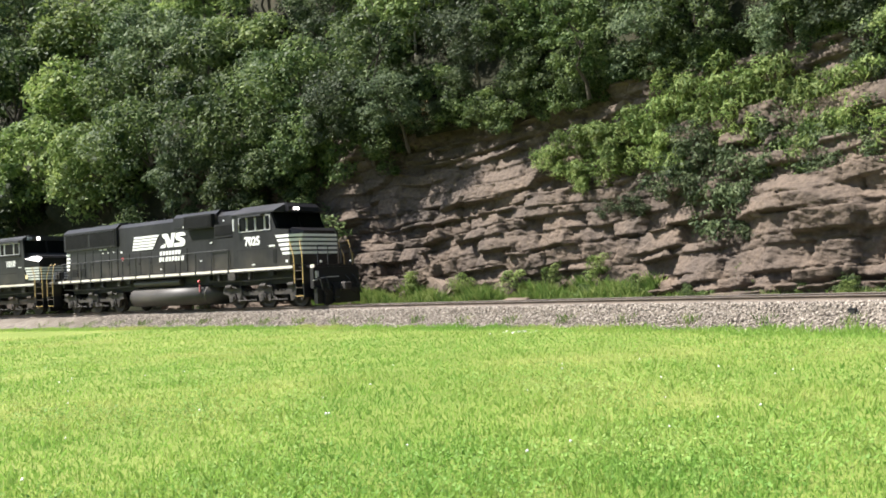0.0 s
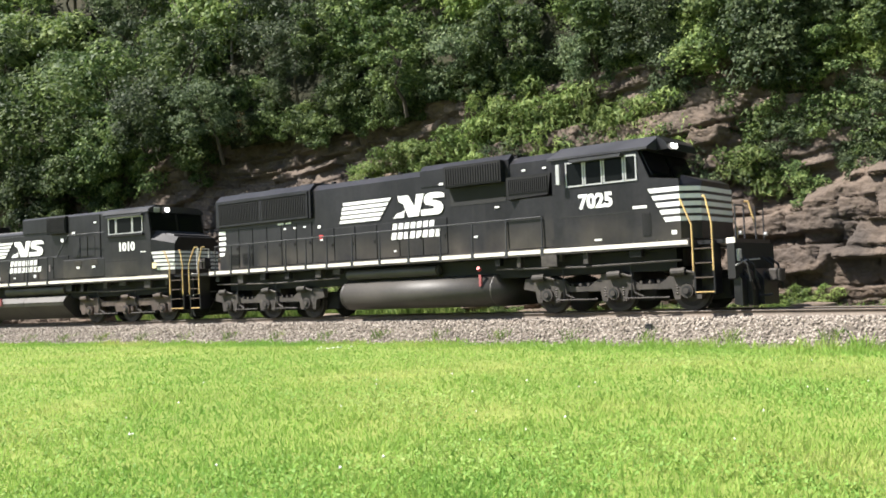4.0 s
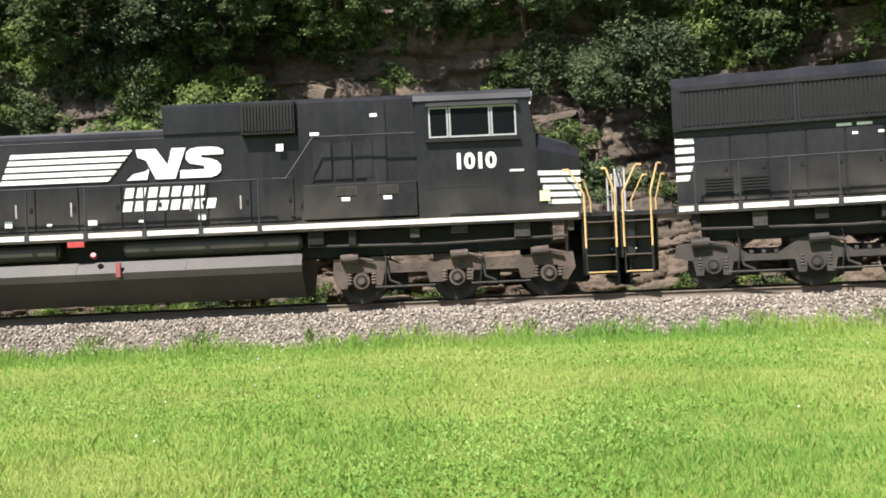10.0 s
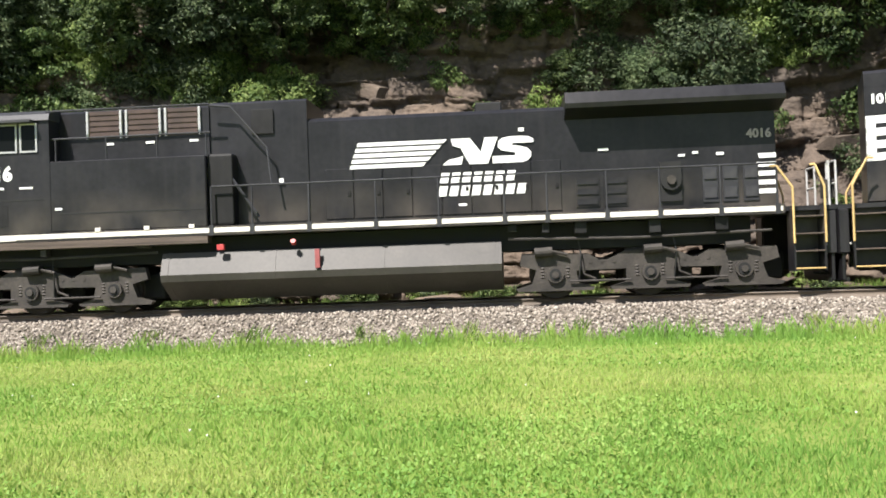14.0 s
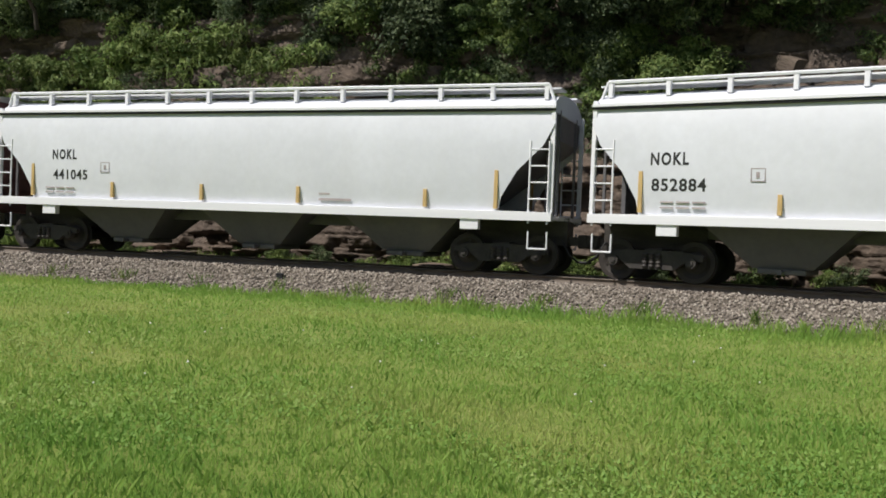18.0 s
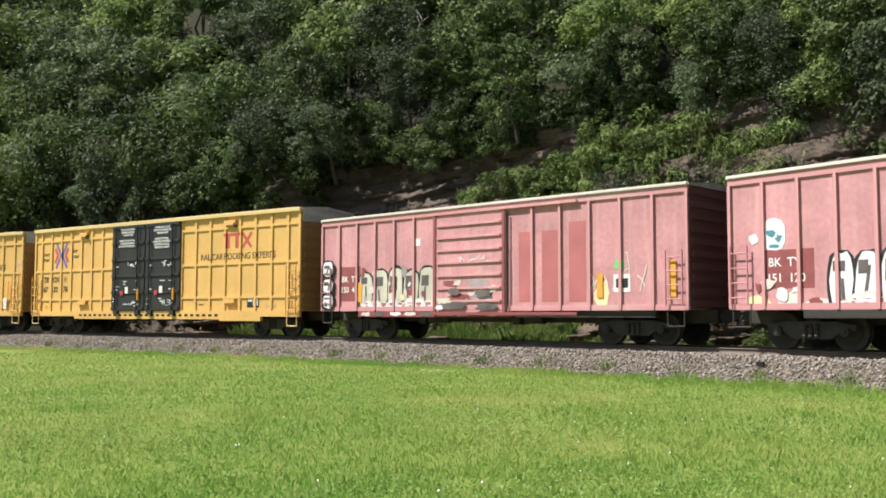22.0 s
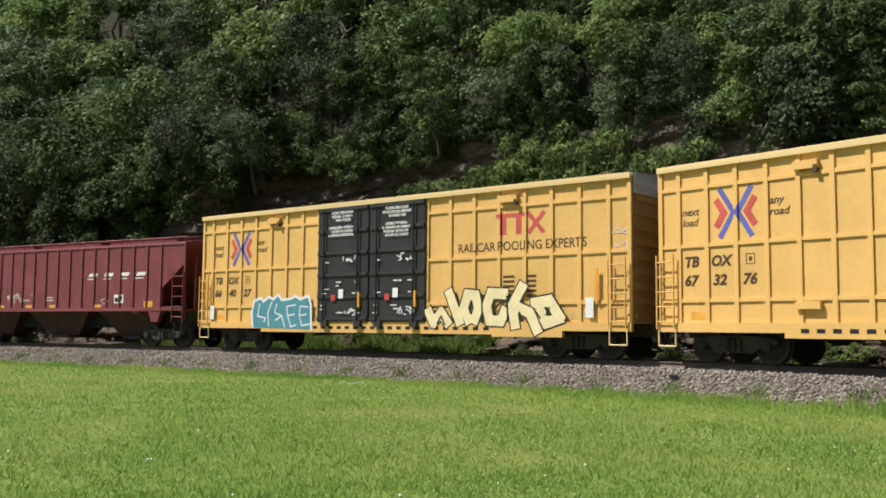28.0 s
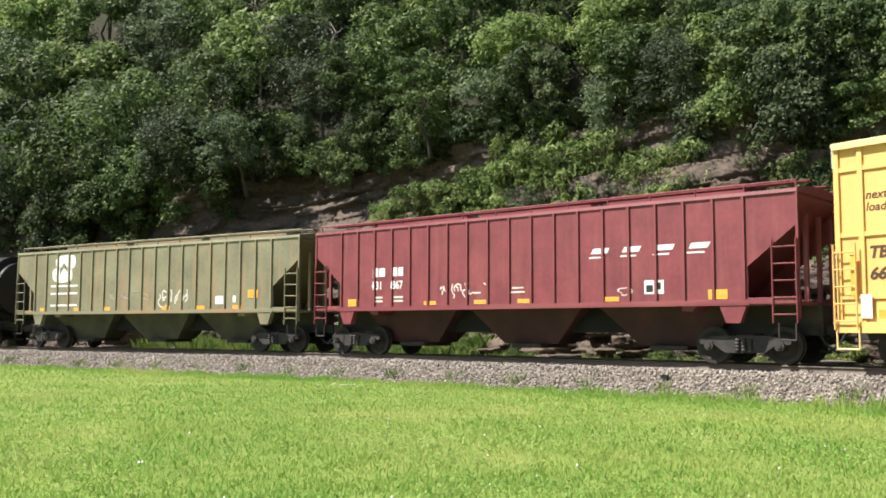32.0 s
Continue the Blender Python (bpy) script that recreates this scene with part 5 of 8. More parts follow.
def walkway(root, x0, x1, posts, rail_z=2.72, posts_z=1.8):
    """Sill with its white stripe in lengths, and the handrail with its posts, both sides."""
    solid("sill", LOCO, root, lambda b: (box(b, x0, x1, -1.5, 1.5, 1.62, 1.82, 0.01), box(b, x0 + 0.5, x1 - 0.5, -0.6, 0.6, 1.15, 1.62, 0.02)))
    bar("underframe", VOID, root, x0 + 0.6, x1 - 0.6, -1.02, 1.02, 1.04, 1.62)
    edges = [x0] + list(posts) + [x1]
    for a, c in zip(edges, edges[1:]):
        bar("edge_stripe", STRIPE, root, a + 0.05, c - 0.05, -1.512, -1.5, 1.68, 1.785, "white reflective edge stripe")
    for side in (-1, 1):
        solid("handrail", LOCO_ROOF, root, lambda b: pipe(b, [(posts[0], side * 1.47, rail_z), (posts[-1], side * 1.47, rail_z)], 0.021))
        for x in posts:
            solid("handrail_post", LOCO_ROOF, root, lambda b: (pipe(b, [(x, side * 1.49, 1.66), (x, side * 1.47, rail_z)], 0.022), box(b, x - 0.05, x + 0.05, *sorted((side * 1.5, side * 1.525)), 1.62, 1.84)))


def hood(name, root, x0, x1, w, z0, z1, chamfer=0.25, mat=None, label=""):
    return solid(name, mat or LOCO, root, lambda b: extrude_x(b, [(-w, z0), (-w, z1 - chamfer * 0.9), (-w + chamfer, z1), (w - chamfer, z1), (w, z1 - chamfer * 0.9), (w, z0)], x0, x1), label)


def louvres(root, x0, x1, z0, z1, y, n, upright=True, mat=None, name="louvre_panel", depth=0.03):
    paint = mat or LOUVRE
    panel = solid(name, paint, root, lambda b: box(b, x0, x1, y - 0.005, y + 0.05, z0, z1))
    for i in range(n):
        if upright:
            x, w = x0 + (x1 - x0) * (i + 0.5) / n, (x1 - x0) / n * 0.28
            bar("slat", paint, panel, x - w, x + w, y - depth, y, z0 + 0.03, z1 - 0.03)
        else:
            z, w = z0 + (z1 - z0) * (i + 0.5) / n, (z1 - z0) / n * 0.28
            bar("slat", paint, panel, x0 + 0.03, x1 - 0.03, y - depth, y, z - w, z + w)
    return panel


def hood_doors(root, x0, x1, z0, z1, y, n):
    """Access doors along a hood, each proud of it, with a latch."""
    for i in range(n):
        a, c = x0 + (x1 - x0) * i / n + 0.015, x0 + (x1 - x0) * (i + 1) / n - 0.015
        d = solid("hood_door", LOCO, root, lambda b: box(b, a, c, y - 0.022, y + 0.01, z0, z1, 0.008))
        bar("latch", LOUVRE, d, c - 0.12, c - 0.06, y - 0.045, y - 0.02, (z0 + z1) / 2 - 0.05, (z0 + z1) / 2 + 0.05)


def herald(root, x0, x1, x2, x3, x4, z0, z1, y):
    """The white mark of the railway as plain shapes: slanting bands, two blocks, and two rows of bars below."""
    h = z1 - z0
    for i in range(5):
        za, zb = z0 + h * i / 4.7, z0 + h * (i + 0.68) / 4.7
        lean = (x1 - x0) / h
        a0, a1 = x0 + lean * (za - z0), x0 + lean * (zb - z0)
        e0, e1 = x2 - (1 - (za - z0) / h) * 0.55, x2 - (1 - (zb - z0) / h) * 0.55
        flat("band", WHITE, root, [[(a0, za), (e0, za), (e1, zb), (a1, zb)]], y, "white slanting band")
    w, u = (x4 - x3), h
    at = lambda pts: [(x3 + p * w, z0 + q * u) for p, q in pts]
    flat("mark", WHITE, root, [at([(0.0, 0.0), (0.21, 0.0), (0.235, 0.34), (0.17, 0.26), (0.07, 0.2)]),
                               at([(0.10, 1.0), (0.31, 1.0), (0.425, 0.46), (0.40, 0.0), (0.30, 0.0), (0.235, 0.42), (0.21, 0.62), (0.12, 0.74)]),
                               at([(0.40, 0.0), (0.50, 0.0), (0.615, 1.0), (0.47, 1.0), (0.425, 0.46)])], y, "white painted mark")
    flat("mark", WHITE, root, [at([(0.55, 0.0), (0.87, 0.0), (0.935, 0.07), (0.97, 0.2), (0.97, 0.4), (0.93, 0.54), (0.85, 0.62), (0.77, 0.66), (0.77, 0.74), (1.0, 0.74), (1.0, 0.88), (0.95, 0.97), (0.88, 1.0), (0.74, 1.0), (0.66, 0.95), (0.62, 0.84), (0.61, 0.62), (0.65, 0.48), (0.8, 0.38), (0.8, 0.27), (0.55, 0.27)])], y, "white painted mark")
    for row, n, zt in ((0, 7, z0 - 0.17), (1, 8, z0 - 0.46)):
        xs = x3 - 0.07 + (-0.05 if row else 0.0)
        full = (x4 - x3) * (0.84 if row == 0 else 0.98)
        flat("white_bar", WHITE, root, [rect(xs + full * i / n, xs + full * (i + 0.74) / n, zt - 0.22, zt, 0.05) for i in range(n)], y, "white painted bar")


def windows(root, spans, z0, z1, y, frame=0.038):
    for a, c in spans:
        w = solid("side_window", ALU, root, lambda b: (box(b, a, c, y - 0.02, y + 0.02, z1 - frame, z1), box(b, a, c, y - 0.02, y + 0.02, z0, z0 + frame), box(b, a, a + frame, y - 0.02, y + 0.02, z0 + frame, z1 - frame), box(b, c - frame, c, y - 0.02, y + 0.02, z0 + frame, z1 - frame)), "bright metal window frame")
        bar("pane", GLASS, w, a + frame, c - frame, y - 0.006, y + 0.004, z0 + frame, z1 - frame)


def fuel_tank(root, x0, x1, z0, z1, cut=0.3, rnd=False, reservoirs=()):
    if rnd:
        pts = [(0.85 * (1 if math.cos(a) > 0 else -1) * (abs(math.cos(a)) > 0.01) + 0.6 * math.cos(a), (z0 + z1) / 2 + (z1 - z0) / 2 * math.sin(a)) for a in [2 * math.pi * i / 28 for i in range(28)]]
    else:
        pts = [(-0.8, z0), (-1.41, z0 + cut + 0.2), (-1.45, z0 + cut + 0.35), (-1.25, z1), (1.25, z1), (1.45, z0 + cut + 0.35), (1.41, z0 + cut + 0.2), (0.8, z0)]
    tank = solid("fuel_tank", TANK, root, lambda b: extrude_x(b, pts, x0, x1), "dusty grey fuel tank", smooth=rnd)
    for k in ((0.01, 0.99) if rnd else (0.02, 0.34, 0.66, 0.98)):
        xx = x0 + (x1 - x0) * k
        solid("tank_band", TANK, tank, lambda b: extrude_x(b, [(y * 1.006, (z0 + z1) / 2 + (z - (z0 + z1) / 2) * 1.01) for y, z in pts], xx - 0.02, xx + 0.02))
    at_ = 0.93 if rnd else 0.462
    bar("sight_glass", PINK_DARK, tank, x0 + (x1 - x0) * at_, x0 + (x1 - x0) * (at_ + 0.014), -1.49, -1.42, z0 + 0.62, z1 - 0.02, "red fuel gauge")
    for a, c, zz, r in reservoirs:
        solid("air_reservoir", TANK, root, lambda b: (rod(b, (a, -1.18, zz), (c, -1.18, zz), r, 16), rod(b, (a - 0.06, -1.18, zz), (a, -1.18, zz), r * 0.7, 12), rod(b, (c, -1.18, zz), (c + 0.06, -1.18, zz), r * 0.7, 12)), "dusty air reservoir")
    fx_ = x0 + (x1 - x0) * (at_ - 0.0 if rnd else 0.4)
    solid("filler", RED, root, lambda b: (rod(b, (fx_, -1.42, z1 + 0.12), (fx_, -1.5, z1 + 0.17), 0.06, 8)))


def under_clutter(root, x0, x1, seed):
    """Brackets, boxes, pipes and cables under the sill."""
    rng = random.Random(seed)
    x = x0
    while x < x1:
        w = rng.uniform(0.12, 0.4)
        bar(rng.choice(("bracket", "junction_box", "valve")), rng.choice((RUN_DARK, VOID, RUN, LOUVRE)), root, x, x + w, -1.4, -1.2, 1.62 - rng.uniform(0.12, 0.34), 1.62)
        x += w + rng.uniform(0.5, 1.4)
    solid("brake_pipe", RUN_DARK, root, lambda b: pipe(b, [(x0, -1.3, 1.3), ((x0 + x1) / 2, -1.3, 1.24), (x1, -1.3, 1.3)], 0.03))


def marks(root, spots, y, mat=None, label="small white label"):
    for x, z, w, h in spots:
        flat("label_plate", mat or WHITE, root, [rect(x, x + w, z, z + h)], y, label)


# ---- locomotive with a sloped cab roof, leading ----
def leading_loco():
    root = thing("locomotive", "black diesel locomotive with white nose stripes, leading the train", "locomotive", group="cars of the freight train")
    walkway(root, -9.3, 9.62, [-8.9, -8.0, -7.0, -6.05, -5.1, -4.1, -3.1, -1.95, -0.75, 0.45, 1.7, 2.9, 4.1, 5.3], 2.7)
    bar("platform", LOCO, root, -10.5, -9.3, -1.5, 1.5, 1.66, 1.76)
    bar("platform", LOCO, root, 9.62, 10.7, -1.3, 1.3, 1.66, 1.76)
    for a, c in ((-10.5, -10.2), (10.5, 10.72)):
        bar("edge_stripe", STRIPE, root, a, c, -1.35, -1.3, 1.64, 1.78, "white reflective edge stripe")
    for x, w in ((-10.55, -0.1), (10.62, 0.1)):
        bar("end_beam", VOID, root, x - 0.1, x + 0.1, -1.4, 1.4, 0.75, 1.66)
    hood("long_hood", root, -9.28, 6.05, 0.95, 1.82, 4.55, 0.22)
    hood("radiator_hood", root, -9.31, -4.24, 1.06, 3.42, 4.62, 0.25)
    for a, c in ((-9.1, -6.82), (-6.7, -4.4)):
        louvres(root, a, c, 3.5, 4.28, -1.07, 26, True)
        solid("louvre_frame", LOCO, root, lambda b: (box(b, a - 0.05, c + 0.05, -1.12, -1.04, 4.28, 4.36), box(b, a - 0.05, c + 0.05, -1.1, -1.04, 3.44, 3.5), box(b, a - 0.05, a, -1.1, -1.04, 3.5, 4.28), box(b, c, c + 0.05, -1.1, -1.04, 3.5, 4.28)))
    for x in (-8.2, -6.5, -4.9):
        solid("roof_fan", LOCO_ROOF, root, lambda b: (rod(b, (x, 0, 4.6), (x, 0, 4.68), 0.62, 24), rod(b, (x, 0, 4.68), (x, 0, 4.7), 0.5, 20)))
    hood_doors(root, -8.9, -4.3, 1.88, 3.3, -0.955, 6)
    hood_doors(root, -4.2, 1.6, 1.88, 3.0, -0.955, 6)
    louvres(root, -8.7, -8.1, 2.0, 2.4, -0.985, 6, False, name="vent")
    louvres(root, -7.95, -7.35, 2.0, 2.4, -0.985, 6, False, name="vent")
    hood("dynamic_brake_hood", root, 0.6, 3.95, 0.98, 4.0, 4.68, 0.2)
    solid("filter_box", LOUVRE, root, lambda b: prism(b, [(1.7, 3.86), (3.8, 3.86), (3.8, 4.5), (1.7, 4.5)], -1.2, -0.9))
    louvres(root, 1.74, 3.76, 3.88, 4.46, -1.2, 22, True, name="filter_screen")
    # flat black sheet painting the shadow that the filter box throws below it
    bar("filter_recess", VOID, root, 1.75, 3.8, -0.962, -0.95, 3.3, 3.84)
    solid("blower_box", LOUVRE, root, lambda b: prism(b, [(3.95, 3.3), (5.35, 3.35), (5.45, 3.95), (3.95, 3.95)], -1.15, -0.9))
    louvres(root, 4.0, 5.35, 3.42, 3.9, -1.15, 20, True, name="blower_screen")
    solid("air_duct", LOCO, root, lambda b: prism(b, [(4.0, 1.85), (5.95, 1.85), (5.95, 3.25), (4.6, 3.25), (4.0, 2.5)], -1.42, -0.9))
    herald(root, -2.95, -2.75, -0.62, -0.56, 1.54, 3.12, 3.81, -0.982)
    marks(root, [(-6.0, 3.3, 0.3, 0.06), (-5.6, 3.3, 0.3, 0.06), (-4.0, 3.05, 0.14, 0.1), (1.35, 4.0, 0.16, 0.07), (-0.6, 2.05, 0.12, 0.05), (2.6, 2.3, 0.14, 0.05), (-3.9, 2.62, 0.13, 0.05), (4.4, 4.1, 0.12, 0.05), (5.1, 4.1, 0.12, 0.05), (3.4, 3.12, 0.16, 0.05), (-5.2, 3.12, 0.12, 0.05), (-4.7, 3.12, 0.12, 0.05), (-5.7, 3.12, 0.12, 0.05)], -0.98)
    marks(root, [(-3.95, 2.75, 0.2, 0.06), (-3.93, 2.68, 0.16, 0.05)], -0.98, RED, "small red warning label")
    for k in range(5):
        flat("rear_stripe", WHITE, root, [[(-9.28, 2.36 + 0.2 * k), (-9.02 + 0.06 * k, 2.36 + 0.2 * k), (-8.98 + 0.06 * k, 2.48 + 0.2 * k), (-9.28, 2.48 + 0.2 * k)]], -0.96, "white rear stripe")
    # cab
    before = set(root.children)
    cab = solid("cab", LOCO, root, lambda b: prism(b, [(6.05, 1.82), (9.75, 1.82), (9.75, 3.35), (8.95, 3.45), (8.62, 4.25), (6.05, 4.25)], -1.5, 1.5))
    solid("cab_roof", LOCO_ROOF, root, lambda b: extrude_x(b, [(-1.56, 4.2), (-1.56, 4.26), (-0.75, 4.62), (0.75, 4.62), (1.56, 4.26), (1.56, 4.2)], 5.95, 8.95), "grey-black sloped cab roof")
    solid("roof_brow", LOCO, root, lambda b: prism(b, [(8.95, 4.2), (9.25, 4.22), (9.2, 4.42), (8.95, 4.6)], -0.95, 0.95))
    for y in (-0.62, -0.42):
        solid("headlight", LIT, root, lambda b: rod(b, (9.22, y, 4.33), (9.27, y, 4.33), 0.065, 12), "lit white headlight")
    solid("windshield", GLASS, root, lambda b: [prism(b, [(8.98, 3.52), (9.0, 3.52), (8.7, 4.2), (8.66, 4.2)], *yy) for yy in ((-1.4, -0.08), (0.08, 1.4))])
    solid("nose", LOCO, root, lambda b: extrude_x(b, [(-1.5, 1.82), (-1.5, 3.2), (-1.3, 3.45), (1.3, 3.45), (1.5, 3.2), (1.5, 1.82)], 9.74, 10.12, [(-1.05, 1.82), (-1.05, 3.0), (-0.9, 3.3), (0.9, 3.3), (1.05, 3.0), (1.05, 1.82)]))
    for k in range(5):
        za = 2.28 + k * 0.19
        solid("nose_stripe", WHITE, root, lambda b: prism(b, [(9.35 - 0.1 * k, za), (9.75, za), (9.75, za + 0.115), (9.29 - 0.1 * k, za + 0.115)], -1.506, -1.49), "white nose stripe")
        solid("nose_stripe", WHITE, root, lambda b: extrude_x(b, [(-1.505, za), (-1.505, za + 0.115), (-1.4, za + 0.115), (-1.4, za)], 9.75, 10.122, [(-1.056, za), (-1.056, za + 0.115), (-0.95, za + 0.115), (-0.95, za)]), "white nose stripe")
        bar("nose_stripe", WHITE, root, 10.11, 10.128, -1.04, 1.04, za, za + 0.115, "white nose stripe")
    windows(root, [(6.5, 7.05), (7.08, 7.62), (7.65, 8.25), (8.28, 8.62)], 3.42, 4.1, -1.51)
    solid("sun_visor", LOCO_ROOF, root, lambda b: prism(b, [(6.75, 4.06), (8.25, 4.06), (8.3, 4.14), (6.75, 4.14)], -1.76, -1.5), "raised grey sun visor")
    words("7025", 0.52, WHITE, root, 6.85, 2.82, -1.502, 0.022, "road_number", 0.0, 1.0, "white painted road number")
    bar("door_line", VOID, root, 6.3, 8.4, -1.505, -1.498, 2.6, 2.63)
    louvres(root, 8.7, 8.95, 1.95, 2.55, -1.505, 9, False, name="vent", depth=0.015)
    marks(root, [(8.45, 2.68, 0.4, 0.07), (9.5, 1.95, 0.14, 0.1), (7.3, 1.92, 0.2, 0.05)], -1.502)
    bar("cab_step_plate", RUN, root, 5.6, 6.1, -1.52, -1.45, 1.3, 1.62)
    solid("mirror", ALU, root, lambda b: box(b, 6.3, 6.42, -1.72, -1.66, 3.5, 4.05, 0.01), "white-framed wing mirror")
    for o in root.children:          # the cab and nose stand a little behind the front steps
        if o not in before:
            o.location.x -= 0.34
    for k in range(9):
        x = -8 + k * 1.5
        bar("lifting_lug", LOCO, root, x, x + 0.12, -0.75, -0.6, 4.55, 4.62)
    end_steps(root, 9.72, 10.2, 1, 2.85)
    end_steps(root, -10.4, -9.85, -1, 2.75)
    end_rails(root, -10.6, -1)
    solid("snow_plough", LOCO, root, lambda b: [extrude_x(b, [(y0, 0.14), (y0, 1.0), (y1, 1.0), (y1, 0.14)], x0, x0 + 0.2, [(y0, 0.1), (y0, 0.75), (y1, 0.75), (y1, 0.1)]) for x0, y0, y1 in ((10.62, -1.3, -0.95), (10.75, -0.95, -0.5), (10.88, -0.5, 0.5), (10.75, 0.5, 0.95), (10.62, 0.95, 1.3))], "black snow plough")
    for y in (-0.9, 0.9):
        solid("ditch_light", ALU, root, lambda b: rod(b, (10.66, y, 1.9), (10.74, y, 1.9), 0.05, 10), "small ditch light")
    solid("front_rail", LOCO_ROOF, root, lambda b: (pipe(b, [(10.62, -1.0, 1.75), (10.62, -1.0, 2.6), (10.62, -0.4, 2.6), (10.62, -0.4, 1.75)], 0.022), pipe(b, [(10.62, 1.0, 1.75), (10.62, 1.0, 2.6), (10.62, 0.4, 2.6), (10.62, 0.4, 1.75)], 0.022)))
    for k, (y0_, y1_) in enumerate(((-1.25, -0.9), (-0.85, -0.55), (0.5, 0.9), (0.95, 1.25))):
        solid("air_hose", HOSE, root, lambda b: pipe(b, [(10.72, y0_, 1.3), (10.95, y0_ + 0.05, 1.1), (11.0, y0_ + 0.1, 0.7), (10.98, y1_, 0.5)], 0.032))
    solid("cut_lever", PALE_STEEL, root, lambda b: pipe(b, [(10.75, -1.45, 1.1), (10.8, -0.9, 1.22), (10.82, 0.0, 1.25)], 0.02))
    bar("uncoupling_bracket", PALE_STEEL, root, 10.72, 10.8, -1.3, -1.15, 1.2, 1.5)
    fuel_tank(root, -2.6, 3.5, 0.22, 1.2, rnd=True, reservoirs=((-2.4, 1.35, 1.38, 0.16),))
    under_clutter(root, -9.0, -2.7, 3)
    under_clutter(root, 3.6, 9.3, 4)
    loco_bogie(root, (-8.6, -6.53, -4.46), RUN, "deep")
    loco_bogie(root, (5.2, 7.27, 9.34), RUN, "deep")
    coupler(root, 11.3, 1)
    coupler(root, -10.97, -1)
    return root


# ---- second locomotive ----
def second_loco():
    root = thing("locomotive", "black diesel locomotive with boxy cab and flared radiators, coupled second", "locomotive", group="cars of the freight train")
    walkway(root, -9.75, 9.88, [-9.2, -8.15, -7.1, -5.85, -4.5, -3.2, -1.95, -0.7, 0.55, 1.75, 3.0], 2.78)
    bar("platform", LOCO, root, -10.9, -9.75, -1.3, 1.3, 1.68, 1.78)
    bar("platform", LOCO, root, 9.88, 10.9, -1.3, 1.3, 1.68, 1.78)
    for x in (-10.95, 10.95):
        bar("end_beam", LOCO, root, x - 0.1, x + 0.1, -1.4, 1.4, 0.75, 1.68)
    hood("long_hood", root, -3.3, 3.85, 0.95, 1.82, 4.0, 0.1)
    hood("rear_hood", root, -10.2, -3.2, 1.02, 1.82, 4.3, 0.1)
    solid("dynamic_brake_hood", LOCO_ROOF, root, lambda b: extrude_x(b, [(-0.96, 3.82), (-0.75, 4.06), (0.75, 4.06), (0.96, 3.82)], -2.95, 0.88), "grey sloped hood roof")
    hood("radiator_roof", root, -10.2, -8.3, 1.02, 4.2, 4.56, 0.08)
    solid("radiator_flare", LOCO, root, lambda b: extrude_x(b, [(-1.02, 4.0), (-1.5, 4.12), (-1.52, 4.22), (-1.42, 4.56), (1.42, 4.56), (1.52, 4.22), (1.5, 4.12), (1.02, 4.0)], -8.3, -3.25), "flared radiator section")
    # intake grille and the flare's shadow over it, painted as one black panel
    bar("radiator_intake", VOID, root, -8.22, -3.3, -1.045, -1.0, 3.32, 4.02, "radiator intake grille, blackened with the flare's shadow")
    for i in range(11):
        bar("intake_bar", LOUVRE, root, -8.15 + i * 0.47, -8.12 + i * 0.47, -1.06, -1.04, 3.34, 4.0)
    bar("flare_lip", LOCO_ROOF, root, -8.3, -3.25, -1.535, -1.5, 4.2, 4.235)
    for x in (-7.2, -5.8, -4.4):
        solid("roof_fan", LOCO_ROOF, root, lambda b: rod(b, (x, 0, 4.56), (x, 0, 4.64), 0.6, 24))
    for i in range(4):
        louvres(root, -9.65 + i * 0.33, -9.38 + i * 0.33, 4.2, 4.42, -1.03, 5, False, mat=RUN, name="vent", depth=0.02)
    solid("equipment_rack", VOID, root, lambda b: box(b, -9.65, -8.3, -1.06, -1.0, 1.95, 3.2), "open black equipment bay")
    for x in (-9.65, -9.2, -8.75, -8.3):
        bar("rack_post", LOCO, root, x - 0.03, x + 0.03, -1.1, -1.04, 1.95, 3.2)
    for z in (1.95, 2.37, 2.79, 3.2):
        bar("rack_rail", LOCO, root, -9.65, -8.3, -1.1, -1.04, z - 0.025, z + 0.025)
    for i in range(12):
        bar("radiator_core", TANK, root, -9.58 + i * 0.105, -9.52 + i * 0.105, -1.075, -1.05, 2.0, 3.15)
    solid("fan_opening", VOID, root, lambda b: box(b, -8.15, -7.45, -1.045, -1.0, 2.45, 3.2, 0.02))
    solid("inner_fan", ALU, root, lambda b: (rod(b, (-7.8, -1.06, 2.75), (-7.8, -1.1, 2.75), 0.16, 12), box(b, -8.1, -7.5, -1.06, -1.045, 2.4, 2.55)), "pale fan hub")
    hood_doors(root, -7.3, -3.3, 1.9, 3.3, -1.03, 6)
    hood_doors(root, -2.9, 3.7, 1.9, 2.85, -0.955, 7)
    hood("hump", root, 0.88, 6.4, 1.0, 3.9, 4.56, 0.08)
    solid("filter_box", LOUVRE, root, lambda b: box(b, 2.6, 3.8, -1.18, -0.95, 3.78, 4.5, 0.02))
    louvres(root, 2.64, 3.76, 3.84, 4.46, -1.18, 16, True, name="filter_screen")
    hood("cab_rear_hood", root, 3.85, 6.45, 1.08, 1.82, 4.5, 0.06)
    bar("access_door", LOCO, root, 5.3, 5.75, -1.11, -1.08, 2.4, 4.4)
    for i, x in enumerate((4.15, 4.6, 5.05)):
        bar("cabinet_door", LOCO, root, x, x + 0.4, -1.12, -1.08, 2.75, 3.55)
    solid("battery_box", LOCO, root, lambda b: box(b, 3.95, 6.4, -1.48, -1.0, 1.86, 2.62, 0.02))
